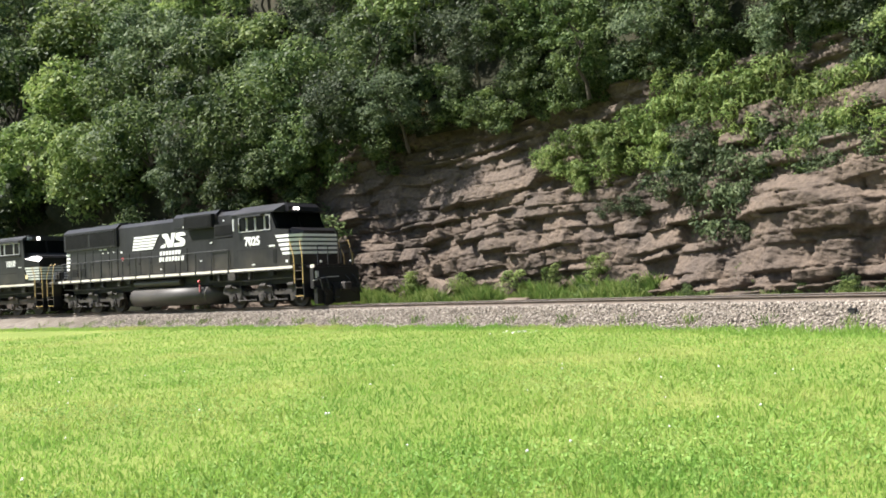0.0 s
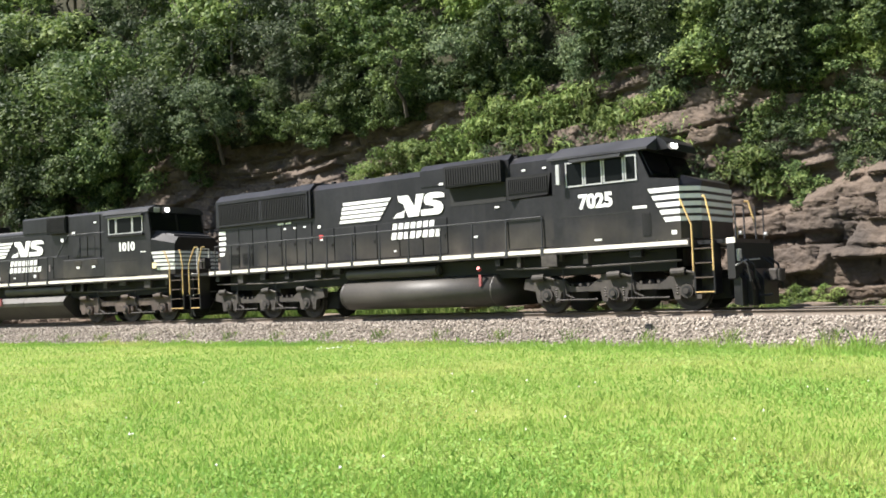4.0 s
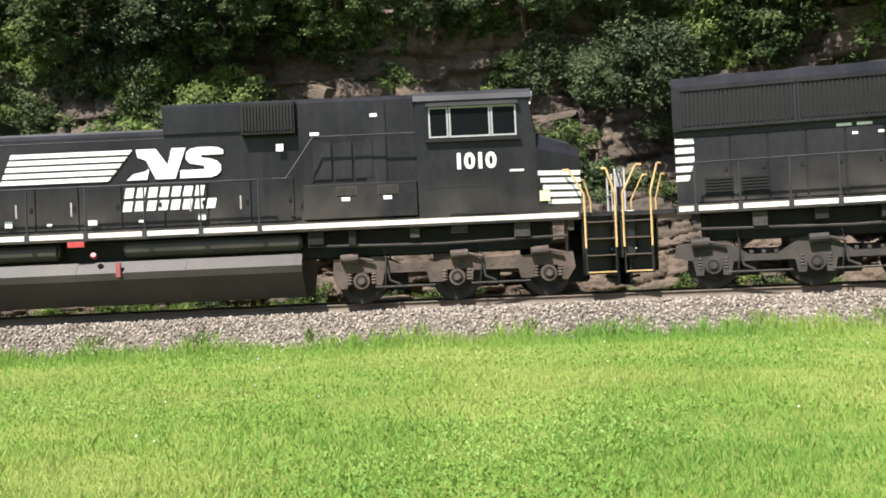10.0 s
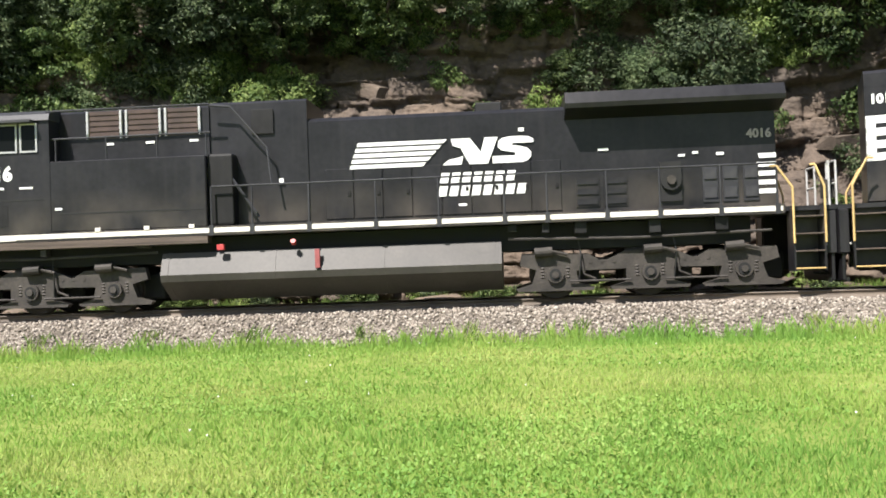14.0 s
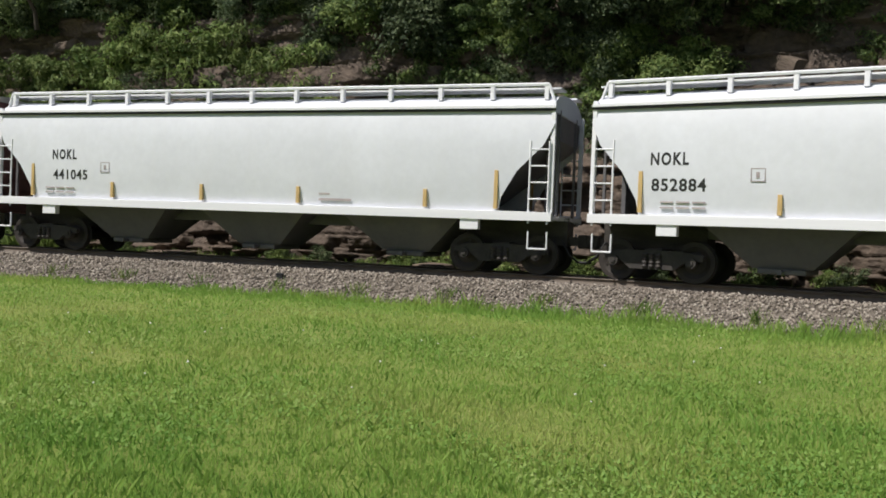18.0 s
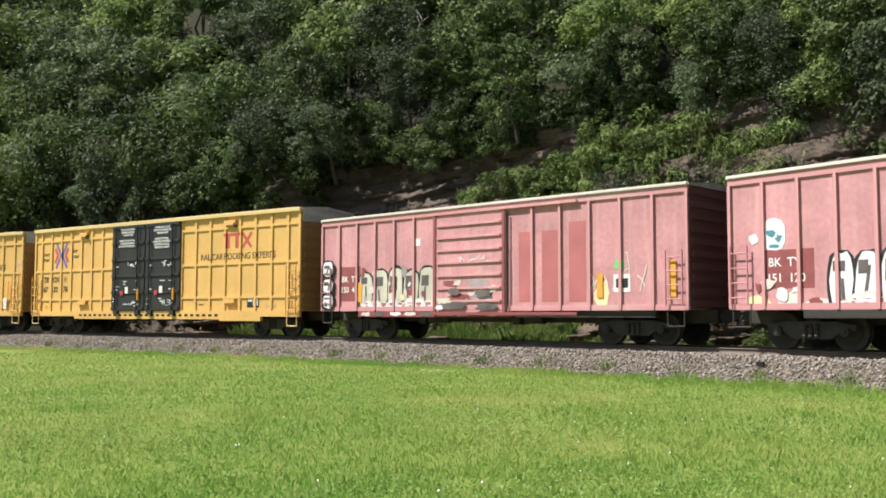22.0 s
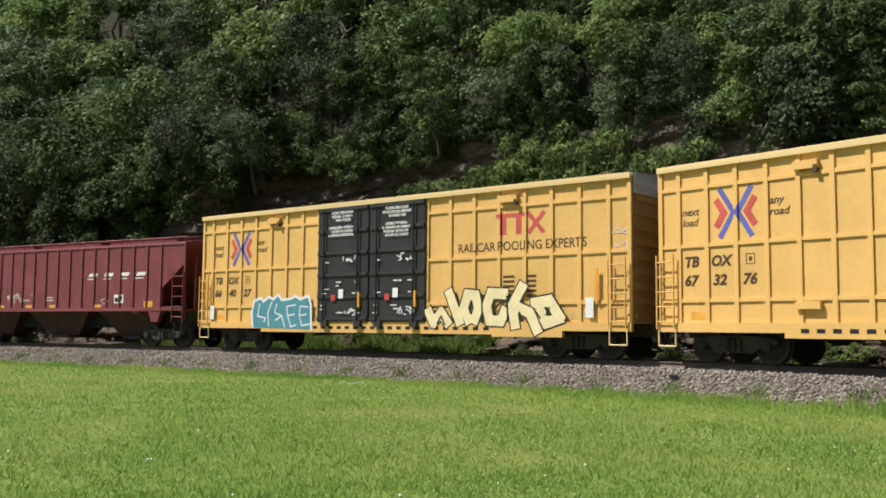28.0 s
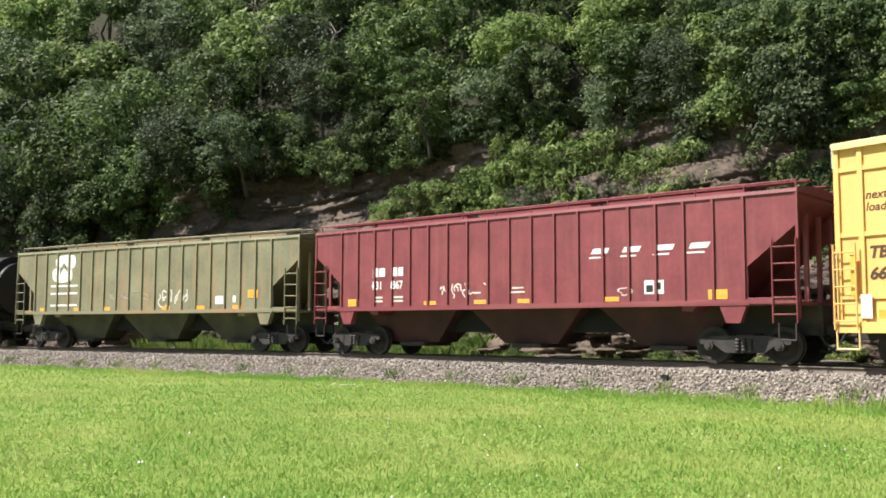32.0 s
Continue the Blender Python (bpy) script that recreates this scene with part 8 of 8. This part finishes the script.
    flat("label_plate", YELLOW, root, [rect(7.2, 7.8, 1.12, 1.3)], y - 0.003, "yellow label")
    flat("data_panel", BROWN, root, [rect(4.95 + 0.75 * (k % 2), 5.35 + 0.75 * (k % 2), 1.75 + 0.14 * (k // 2), 1.82 + 0.14 * (k // 2)) for k in range(10)] if tagged_low else [rect(3.2, 3.5, 1.25, 1.3)], y - 0.002, "small brown bar")
    if tagged_low:
        edge = [(0.02, 0.1), (0.0, 0.5), (0.04, 0.82), (0.16, 0.9), (0.2, 0.8), (0.3, 0.93), (0.37, 0.86), (0.45, 0.98), (0.52, 0.84), (0.66, 0.86), (0.74, 0.93), (0.82, 0.85), (0.95, 0.93), (0.99, 0.7), (1.0, 0.05)]
        at = lambda u, v: (-6.12 + 3.12 * u, 0.68 + 1.32 * v)
        flat("spray_fill", TEAL, root, [[at(*q) for q in edge]], y - 0.092, "teal spray-painted tag")
        scrawl(root, -6.12, -3.0, 0.68, 2.0, y - 0.096, [edge], 0.0, 0.045, HOPPER_EDGE, None, "white rim of the teal tag")
        scrawl(root, -6.12, -3.0, 0.68, 2.0, y - 0.1, [[(0.14, 0.74), (0.11, 0.4), (0.24, 0.36), (0.22, 0.24)], [(0.3, 0.14), (0.28, 0.5), (0.35, 0.78)], [(0.43, 0.72), (0.4, 0.5), (0.52, 0.42), (0.42, 0.3)], [(0.52, 0.42), (0.57, 0.12)], [(0.74, 0.7), (0.6, 0.66), (0.62, 0.42), (0.73, 0.45)], [(0.62, 0.4), (0.67, 0.12), (0.75, 0.17)], [(0.95, 0.64), (0.82, 0.66), (0.81, 0.42), (0.92, 0.45)], [(0.81, 0.4), (0.85, 0.16), (0.97, 0.19)]], 0.0, 0.024, HOPPER_EDGE, None, "white strokes in the teal tag")
        letters = [[(0.03, 0.45), (0.07, 0.2), (0.13, 0.42), (0.18, 0.2)], [(0.19, 0.85), (0.27, 0.22)], [(0.34, 0.25), (0.3, 0.5), (0.33, 0.8), (0.39, 0.78), (0.41, 0.5), (0.38, 0.25)], [(0.6, 0.8), (0.5, 0.82), (0.47, 0.55), (0.49, 0.25), (0.57, 0.24), (0.6, 0.45)], [(0.72, 0.95), (0.65, 0.55), (0.67, 0.15)], [(0.67, 0.55), (0.77, 0.4), (0.82, 0.05)], [(0.8, 0.6), (0.9, 0.65), (0.97, 0.3), (0.88, 0.2), (0.84, 0.45)]]
        scrawl(root, 2.05, 7.1, 0.72, 2.12, y - 0.092, letters, 0.31, 0.045, BLACK, CREAM, "cream and black spray-painted tag")
        scrawl(root, 2.05, 7.1, 0.72, 2.12, y - 0.103, [[(0.1, 0.18), (0.13, 0.34), (0.16, 0.16)], [(0.35, 0.42), (0.36, 0.62)], [(0.44, 0.2), (0.435, 0.8)], [(0.53, 0.5), (0.57, 0.62)], [(0.62, 0.3), (0.615, 0.75)], [(0.72, 0.25), (0.7, 0.42)], [(0.79, 0.52), (0.84, 0.3)], [(0.88, 0.36), (0.9, 0.5)]], 0.0, 0.028, BLACK, None, "black strokes in the cream tag")
        flat("paper_label", WHITE, root, [rect(-8.55, -8.3, 1.1, 1.62)], y - 0.09, "white paper label")
        flat("paper_label", WHITE, root, [rect(7.75, 8.0, 1.15, 1.7)], y - 0.09, "white paper label")
        scrawl(root, 8.5, 9.05, 3.36, 3.62, y - 0.003, random_letters(61, 3), 0.035, 0.0, None, PALE, "white chalk scrawl")
        scrawl(root, 8.48, 9.05, 3.0, 3.24, y - 0.003, random_letters(63, 3), 0.035, 0.0, None, PALE, "white chalk scrawl")
        bar("reflector", ORANGE, root, 8.05, 8.15, y - 0.12, y - 0.09, 1.6, 2.5, "orange reflector")
        bar("reflector", ORANGE, root, -8.75, -8.65, y - 0.12, y - 0.09, 1.6, 2.5, "orange reflector")
    else:
        flat("data_panel", BLACK, root, [rect(6.15, 6.85, 1.15, 1.6)], y - 0.002, "black and white data panel")
        flat("data_panel", WHITE, root, [rect(6.2, 6.45, 1.38, 1.52), rect(6.5, 6.78, 1.22, 1.5)], y - 0.007)
    for x in (-half + 1.9, half - 1.9):
        car_bogie(root, x)
    return root


def pellet_hopper(number, half, cut, text_in):
    root = thing("hopper_car", "white rounded covered hopper with yellow stripes and black lettering", "hopper car", group="cars of the freight train")
    z0 = 1.45
    prof = [(1.50, z0), (1.56, 1.8), (1.60, 2.4), (1.60, 3.0), (1.57, 3.5), (1.50, 3.82)]
    top = [(1.52, 3.84), (1.40, 4.02), (1.1, 4.18), (0.6, 4.28), (0.0, 4.32)]

    def side_sheet(b):
        # the sheet keeps its full length above and is cut back in a curve below
        n = 40
        for sgn in (-1, 1):
            rows = []
            for y, z in prof:
                k = max(0.0, (3.2 - z) / (3.2 - z0))
                pull = cut * (1 - (1 - k) ** 1.8)
                rows.append([b.verts.new(((-half + pull) + (2 * half - 2 * pull) * i / n, sgn * y, z)) for i in range(n + 1)])
            for p, q in zip(rows, rows[1:]):
                for i in range(n):
                    b.faces.new((p[i], p[i + 1], q[i + 1], q[i]) if sgn < 0 else (p[i], q[i], q[i + 1], p[i + 1]))
    solid("side_sheet", HOPPER, root, side_sheet, "smooth white side", smooth=True)
    solid("roof", HOPPER, root, lambda b: extrude_x(b, [(-y, z) for y, z in top] + [(y, z) for y, z in top[::-1][1:]] + [(1.3, 3.8), (-1.3, 3.8)], -half + 0.05, half - 0.05), "white arched roof", smooth=False)
    for side in (-1, 1):
        bar("eave", HOPPER_EDGE, root, -half, half, *sorted((side * 1.5, side * 1.6)), 3.86, 3.93)
        # solid dark strip that paints the eave's shadow on the side
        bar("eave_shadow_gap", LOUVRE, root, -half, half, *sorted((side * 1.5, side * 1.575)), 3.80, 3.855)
        bar("side_sill", HOPPER_EDGE, root, -half, half, *sorted((side * 1.42, side * 1.66)), 1.26, 1.47)
        solid("roof_rail", HOPPER_EDGE, root, lambda b: pipe(b, [(-half + 0.1, side * 1.3, 4.05), (-half + 0.25, side * 1.3, 4.45), (half - 0.25, side * 1.3, 4.45), (half - 0.1, side * 1.3, 4.05)], 0.04))
        n = 12
        for i in range(n + 1):
            x = -half + 0.3 + (2 * half - 0.6) * i / n
            bar("rail_bracket", HOPPER_EDGE, root, x - 0.05, x + 0.05, *sorted((side * 1.2, side * 1.32)), 4.1, 4.46)
        bar("running_board", HOPPER_EDGE, root, -half, half, *sorted((side * 0.55, side * 1.15)), 4.36, 4.4)
        for i, x in enumerate((-half + cut + 0.05, -half * 0.5, -half * 0.15, half * 0.2, half * 0.62, half - cut - 0.05)):
            h = 0.9 if i in (0, 5) else 0.42
            bar("stake", YELLOW, root, x - 0.045, x + 0.045, *sorted((side * 1.53, side * 1.62)), 1.52, 1.52 + h, "yellow marking stripe")
        for way in (-1, 1):
            xe = way * (half - 0.05)
            bar("corner_post", HOPPER_EDGE, root, xe - 0.05, xe + 0.05, *sorted((side * 1.45, side * 1.55)), 1.26, 4.0)
            ladder(root, *sorted((xe - way * 0.05, xe - way * 0.5)), 1.2, 3.1, side * 1.6, HOPPER_EDGE, 5)
            stirrup(root, *sorted((xe - way * 0.05, xe - way * 0.5)), 0.62, side * 1.55, HOPPER_EDGE)
            bar("jack_pad", HOPPER_EDGE, root, *sorted((way * (half - cut - 0.9), way * (half - cut - 0.45))), *sorted((side * 1.45, side * 1.62)), 1.02, 1.26)
    for way in (-1, 1):
        solid("slope_sheet", HOPPER_SHADE, root, lambda b: prism(b, [(way * (half - 0.1), 3.8), (way * (half - 0.1), 3.2), (way * (half - cut - 1.3), 1.3), (way * (half - cut - 1.6), 1.3), (way * (half - cut - 1.6), 3.8)], -1.35, 1.35))
        bar("end_platform", HOPPER_EDGE, root, *sorted((way * (half - cut - 0.6), way * half)), -1.5, 1.5, 1.3, 1.4)
        coupler(root, way * (half + 0.75), way)
        bar("draft_sill", RUN, root, *sorted((way * (half - cut - 1.2), way * (half + 0.1))), -0.35, 0.35, 0.7, 1.3)
        solid("end_brace", HOPPER_SHADE, root, lambda b: (box(b, *sorted((way * (half - 0.45), way * (half - 0.35))), -0.5, 0.5, 1.4, 3.4), [box(b, *sorted((way * (half - 0.1), way * (half - 0.04))), y, y + 0.06, 1.4, 3.9) for y in (-0.9, 0.84)]))
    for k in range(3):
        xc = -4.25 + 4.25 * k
        solid("hopper_bay", HOPPER_SHADE, root, lambda b: bay(b, xc, 1.75, 0.62, 1.45, 0.42, 1.2, 0.62), "grey discharge bay, darkened for shade")
        solid("outlet_gate", HOPPER_SHADE, root, lambda b: (box(b, xc - 0.5, xc + 0.5, -0.7, 0.7, 0.3, 0.42, 0.02), rod(b, (xc, -0.95, 0.36), (xc, -0.7, 0.36), 0.06, 8)))
    solid("centre_sill", HOPPER_SHADE, root, lambda b: box(b, -half, half, -0.3, 0.3, 1.0, 1.4))
    y = -1.6
    words("NOKL", 0.37, BLACK, root, -half + cut + text_in, 2.56, -1.601, 0.011, "lettering", 0, 0.74, "", 0.0, 1.22)
    words(number, 0.37, BLACK, root, -half + cut + text_in + 0.04, 2.0, -1.573, 0.009, "lettering", 0, 0.98, "", 3.8, 1.12)
    flat("data_panel", GREY_PAINT, root, [rect(-half + cut + 0.5 + 0.35 * (k % 3), -half + cut + 0.78 + 0.35 * (k % 3), 1.62 + 0.12 * (k // 3), 1.655 + 0.12 * (k // 3)) for k in range(6)], y + 0.045, "small grey bar", 0.02)
    flat("data_panel", GREY_PAINT, root, [rect(half * 0.27, half * 0.27 + 0.9, 1.6, 1.66), rect(half * 0.27, half * 0.27 + 0.3, 1.75, 1.82)], y + 0.045)
    fx = -half + cut + 2.4
    flat("stencil_frame", GREY_PAINT, root, [rect(fx, fx + 0.3, 2.2, 2.22), rect(fx, fx + 0.3, 2.46, 2.48), rect(fx, fx + 0.02, 2.22, 2.46), rect(fx + 0.28, fx + 0.3, 2.22, 2.46), rect(fx + 0.11, fx + 0.18, 2.28, 2.4)], y, "small grey stencil square")
    for x in (-half + 1.35, half - 1.35):
        car_bogie(root, x)
    return root


def ribbed_hopper(body, label, half, kind_of):
    root = thing("hopper_car", label, "hopper car", group="cars of the freight train")
    z0, z1, w = 1.5, 4.08, 1.5
    cut = 2.0

    def side_sheet(b):
        for side in (-1, 1):
            prism(b, [(-half, z1), (-half, z1 - 0.75), (-half + cut * 0.62, z0 + 0.85), (-half + cut * 0.62, z0), (half - cut * 0.62, z0), (half - cut * 0.62, z0 + 0.85), (half, z1 - 0.75), (half, z1)], *sorted((side * (w - 0.05), side * w)))
    solid("side_sheet", body, root, side_sheet)
    solid("roof", body, root, lambda b: extrude_x(b, [(-w - 0.04, z1 - 0.03), (-w - 0.02, z1 + 0.06), (-0.5, z1 + 0.2), (0.5, z1 + 0.2), (w + 0.02, z1 + 0.06), (w + 0.04, z1 - 0.03)], -half, half))
    for way in (-1, 1):
        solid("slope_sheet", body, root, lambda b: prism(b, [(way * (half - 0.06), z1), (way * (half - 0.06), z1 - 0.12), (way * (half - cut * 1.35), z0 - 0.2), (way * (half - cut * 1.5), z0 - 0.2), (way * (half - cut * 1.5), z1)], -w + 0.06, w - 0.06))
        coupler(root, way * (half + 0.75), way)
        bar("end_platform", body, root, *sorted((way * (half - cut * 0.7), way * half)), -w, w, z0 - 0.08, z0)
        bar("draft_sill", RUN, root, *sorted((way * (half - cut * 1.6), way * (half + 0.1))), -0.35, 0.35, 0.7, z0 - 0.05)
        for y in (-0.85, 0.0, 0.85):
            bar("end_brace", body, root, *sorted((way * (half - 0.12), way * (half - 0.02))), y - 0.05, y + 0.05, z0, z1 - 0.5)
    for side in (-1, 1):
        n = 18
        for i in range(n + 1):
            x = -half + cut * 0.66 + (2 * half - cut * 1.32) * i / n
            if side < 0 or i % 2 == 0:
                bar("side_post", body, root, x - 0.035, x + 0.035, *sorted((side * w, side * (w + 0.05))), z0, z1 - 0.02)
        bar("side_sill", body, root, -half + cut * 0.6, half - cut * 0.6, *sorted((side * w, side * (w + 0.05))), z0 - 0.08, z0 + 0.06)
        for way in (-1, 1):
            bar("end_sill", body, root, *sorted((way * (half - cut * 0.62), way * half)), *sorted((side * (w - 0.1), side * (w + 0.04))), z0 - 0.05, z0 + 0.1)
            bar("corner_post", body, root, *sorted((way * half, way * (half - 0.06))), *sorted((side * (w - 0.06), side * (w + 0.03))), z0 - 0.4, z1)
            ladder(root, *sorted((way * (half - 0.05), way * (half - 0.62))), z0 - 0.5, z1 - 1.1, side * (w + 0.06), body, 5)
            stirrup(root, *sorted((way * (half - 0.1), way * (half - 0.5))), 0.6, side * (w + 0.02), RUN)
            solid("jack_pad", body, root, lambda b: prism(b, [(way * (half - cut * 0.62), z0), (way * (half - cut * 0.62 - 0.75), z0), (way * (half - cut * 0.62 - 0.55), z0 - 0.5), (way * (half - cut * 0.62 - 0.2), z0 - 0.5)], *sorted((side * (w - 0.15), side * (w + 0.03)))))
        solid("roof_rail", body, root, lambda b: (pipe(b, [(-half + 0.1, side * 1.3, z1 + 0.27), (half - 0.1, side * 1.3, z1 + 0.27)], 0.026), [pipe(b, [(x, side * 1.3, z1), (x, side * 1.3, z1 + 0.27)], 0.022) for x in np.linspace(-half + 0.1, half - 0.1, 14)]))
        bar("running_board", body, root, -half, half, *sorted((side * 0.42, side * 0.8)), z1 + 0.3, z1 + 0.33)
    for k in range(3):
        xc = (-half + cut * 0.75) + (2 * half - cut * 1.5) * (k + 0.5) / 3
        # bays take the darker copy of the body paint, as if in shadow
        solid("hopper_bay", MAROON_SHADE if body is MAROON else OLIVE_SHADE, root, lambda b: bay(b, xc, 2.05, 0.95, z0, 0.42, 0.82, 0.45))
        bar("outlet_gate", RUN, root, xc - 0.55, xc + 0.55, -0.7, 0.7, 0.3, 0.42)
        bar("hatch", body, root, xc - 2.0, xc + 2.0, -0.3, 0.3, z1 + 0.2, z1 + 0.34)
    solid("centre_sill", VOID, root, lambda b: box(b, -half, half, -0.3, 0.3, 0.75, z0 - 0.05))
    y = -w
    posts = [-half + cut * 0.66 + (2 * half - cut * 1.32) * i / 18 for i in range(19)]
    if kind_of == "red":
        for i in range(4):
            x = 2.75 + i * 0.95
            flat("emblem", WHITE, root, [rect(x, x + 0.5, 2.86, 3.0, 0.08), rect(x - 0.05, x + 0.42, 2.74, 2.78)], y - 0.003, "white slanting block of the emblem")
        flat("white_bar", WHITE, root, [rect(-5.55, -5.3, 2.52, 2.8), rect(-5.25, -5.0, 2.52, 2.8), rect(-4.65, -4.45, 2.52, 2.8), rect(-4.4, -4.2, 2.52, 2.8)], y - 0.003, "white bars")
        drape(words("431", 0.36, WHITE, root, -5.6, 2.12, y, 0.006, "lettering", 0, 0.9), posts, 0.035, 0.05)
        drape(words("867", 0.36, WHITE, root, -4.7, 2.12, y, 0.006, "lettering", 0, 0.9), posts, 0.035, 0.05)
        flat("data_panel", PALE, root, [rect(-5.5 + 0.9 * (k % 2), -5.1 + 0.9 * (k % 2), 1.7 + 0.12 * (k // 2), 1.76 + 0.12 * (k // 2)) for k in range(4)], y - 0.003, "small pale bar")
        for x in (-6.7, -3.3, -1.3, 0.3, 3.1, 6.1):
            bar("reflector", ORANGE, root, x, x + 0.5, y - 0.012, y, 1.58, 1.7 + (0.12 if abs(x) > 6 else 0), "orange reflector")
        flat("data_panel", WHITE, root, [rect(4.35, 4.9, 1.75, 2.1)], y - 0.003, "white data panel")
        flat("data_panel", BLACK, root, [rect(4.4, 4.6, 1.8, 1.98), rect(4.66, 4.82, 1.86, 2.04)], y - 0.008)
        scrawl(root, -2.6, -0.8, 1.75, 2.2, y - 0.001, random_letters(51, 5), 0.04, 0.0, None, PALE, "small chalk scrawl")
        flat("chalk_mark", PALE, root, [blob(random.Random(3), 3.55, 4.05, 1.7, 1.98, 12, 0.5)], y - 0.003)
        flat("chalk_mark", MAROON, root, [blob(random.Random(3), 3.6, 4.0, 1.74, 1.94, 12, 0.5)], y - 0.008)
        flat("chalk_mark", PALE, root, [rect(0.1, 0.5, 2.0, 2.04), rect(0.05, 0.55, 1.88, 1.92)], y - 0.003)
    else:
        flat("emblem", WHITE, root, [blob(random.Random(2), -5.75, -4.3, 2.75, 3.45, 16, 0.1), blob(random.Random(2), -5.55, -4.1, 3.3, 3.95, 16, 0.1)], y - 0.003, "white rounded emblem")
        flat("emblem", OLIVE, root, [[(-5.2, 3.1), (-4.95, 3.45), (-4.7, 3.2), (-4.72, 3.38), (-4.95, 3.62), (-5.22, 3.3)]], y - 0.009)
        for z in (2.62, 2.3, 1.8):
            flat("white_bar", WHITE, root, [rect(-5.8, -4.0, z - 0.04, z + 0.04)], y - 0.003, "white stripe")
        for x in (-6.5, -4.2, -2.3, 1.2, 3.1, 5.0):
            bar("reflector", ORANGE, root, x, x + 0.45, y - 0.012, y, 1.56, 1.7, "orange reflector")
        flat("data_panel", WHITE, root, [rect(4.1, 4.55, 1.75, 2.05), rect(5.0, 5.15, 1.8, 2.05)], y - 0.003, "white data panel")
        bar("reflector", ORANGE, root, 5.75, 6.25, y - 0.012, y, 1.95, 2.25, "orange placard")
        scrawl(root, 1.0, 2.6, 1.6, 2.3, y - 0.001, random_letters(52, 4), 0.06, 0.0, None, PALE, "worn chalk scrawl")
        scrawl(root, -1.9, 0.4, 1.95, 2.3, y - 0.001, random_letters(53, 5), 0.03, 0.0, None, GREY_PAINT, "faint grey scrawl")
    for x in (-half + 1.55, half - 1.55):
        car_bogie(root, x, paint=RUN)
    return root


def tank_car():
    root = thing("tank_car", "black cylindrical tank car behind the green hopper", "tank car", group="cars of the freight train")
    solid("tank", TANKCAR, root, lambda b: (rod(b, (-7.5, 0, 2.65), (7.5, 0, 2.65), 1.5, 40), rod(b, (7.5, 0, 2.65), (7.85, 0, 2.65), 1.2, 32), rod(b, (-7.85, 0, 2.65), (-7.5, 0, 2.65), 1.2, 32)), smooth=False)
    solid("dome", TANKCAR, root, lambda b: rod(b, (0, 0, 4.1), (0, 0, 4.5), 0.6, 20))
    bar("walkway", RUN, root, -1.5, 1.5, -1.0, 1.0, 4.16, 4.2)
    solid("dome_rail", RUN, root, lambda b: [pipe(b, [(-1.5, y, 4.2), (-1.5, y, 4.9), (1.5, y, 4.9), (1.5, y, 4.2)], 0.025) for y in (-1, 1)])
    for way in (-1, 1):
        solid("saddle", TANKCAR, root, lambda b: box(b, *sorted((way * 5.5, way * 6.5)), -1.2, 1.2, 0.9, 1.6, 0.03))
        coupler(root, way * 8.75, way)
        bar("end_platform", RUN, root, *sorted((way * 7.2, way * 8.2)), -1.4, 1.4, 1.05, 1.15)
        ladder(root, way * 8.0 - 0.2, way * 8.0 + 0.2, 0.6, 2.4, -1.4, RUN, 5)
        car_bogie(root, way * 6.3)
    bar("draft_sill", RUN, root, -8.2, 8.2, -0.35, 0.35, 0.72, 1.1)
    return root


MIDDLES = (50.92, 72.49, 94.48, 114.17, 131.86, 148.85, 165.65, 183.88, 203.24, 221.84, 239.37, 257.3)     # along the line at first
TRAIN = [      # car, spread of its bogies
    (leading_loco(), 13.8), (second_loco(), 14.0), (third_loco(), 13.6),
    (pellet_hopper("852884", 8.3, 1.15, 0.25), 13.6), (pellet_hopper("441045", 8.22, 1.3, 0.72), 13.6),
    (red_boxcar("BK  TY", "151  120", 0), 11.2), (red_boxcar("BK  TY", "150  410", 1), 11.2),
    (amber_boxcar(("67", "32", "76"), False), 14.4), (amber_boxcar(("66", "40", "27"), True), 14.4),
    (ribbed_hopper(MAROON, "dark red ribbed covered hopper, white lettering, dusty sides", 8.35, "red"), 13.5),
    (ribbed_hopper(OLIVE, "faded olive-green ribbed covered hopper with rust streaks", 8.2, "green"), 13.3),
    (tank_car(), 12.6),
]


def gone(t):
    """Metres run by t seconds: about 6.4 m/s, slackening a little."""
    q = t / 32
    return 204.401 * q - 1.853 * q ** 2 - 2.009 * q ** 3 - 0.422 * q ** 4


def motions():
    """The train's run: each car on its two bogies along the curve, each wheelset turning with the way it goes."""
    for (car, spread), middle in zip(TRAIN, MIDDLES):
        rows = []
        for i in range(33):
            s = middle - gone(i)
            (fx, fy), (bx, by) = line(s - spread / 2), line(s + spread / 2)
            rows.append((float(i), pose(float(fx + bx) / 2, float(fy + by) / 2, 0, 0, 0, math.degrees(math.atan2(fy - by, fx - bx)))))
        walk(car, rows)
    for w, x, r in SPUN:
        walk(w, [(i / 10, pose(x, 0, r) @ Matrix.Rotation(gone(i / 10) / r, 4, "Y")) for i in range(321)])


motions()
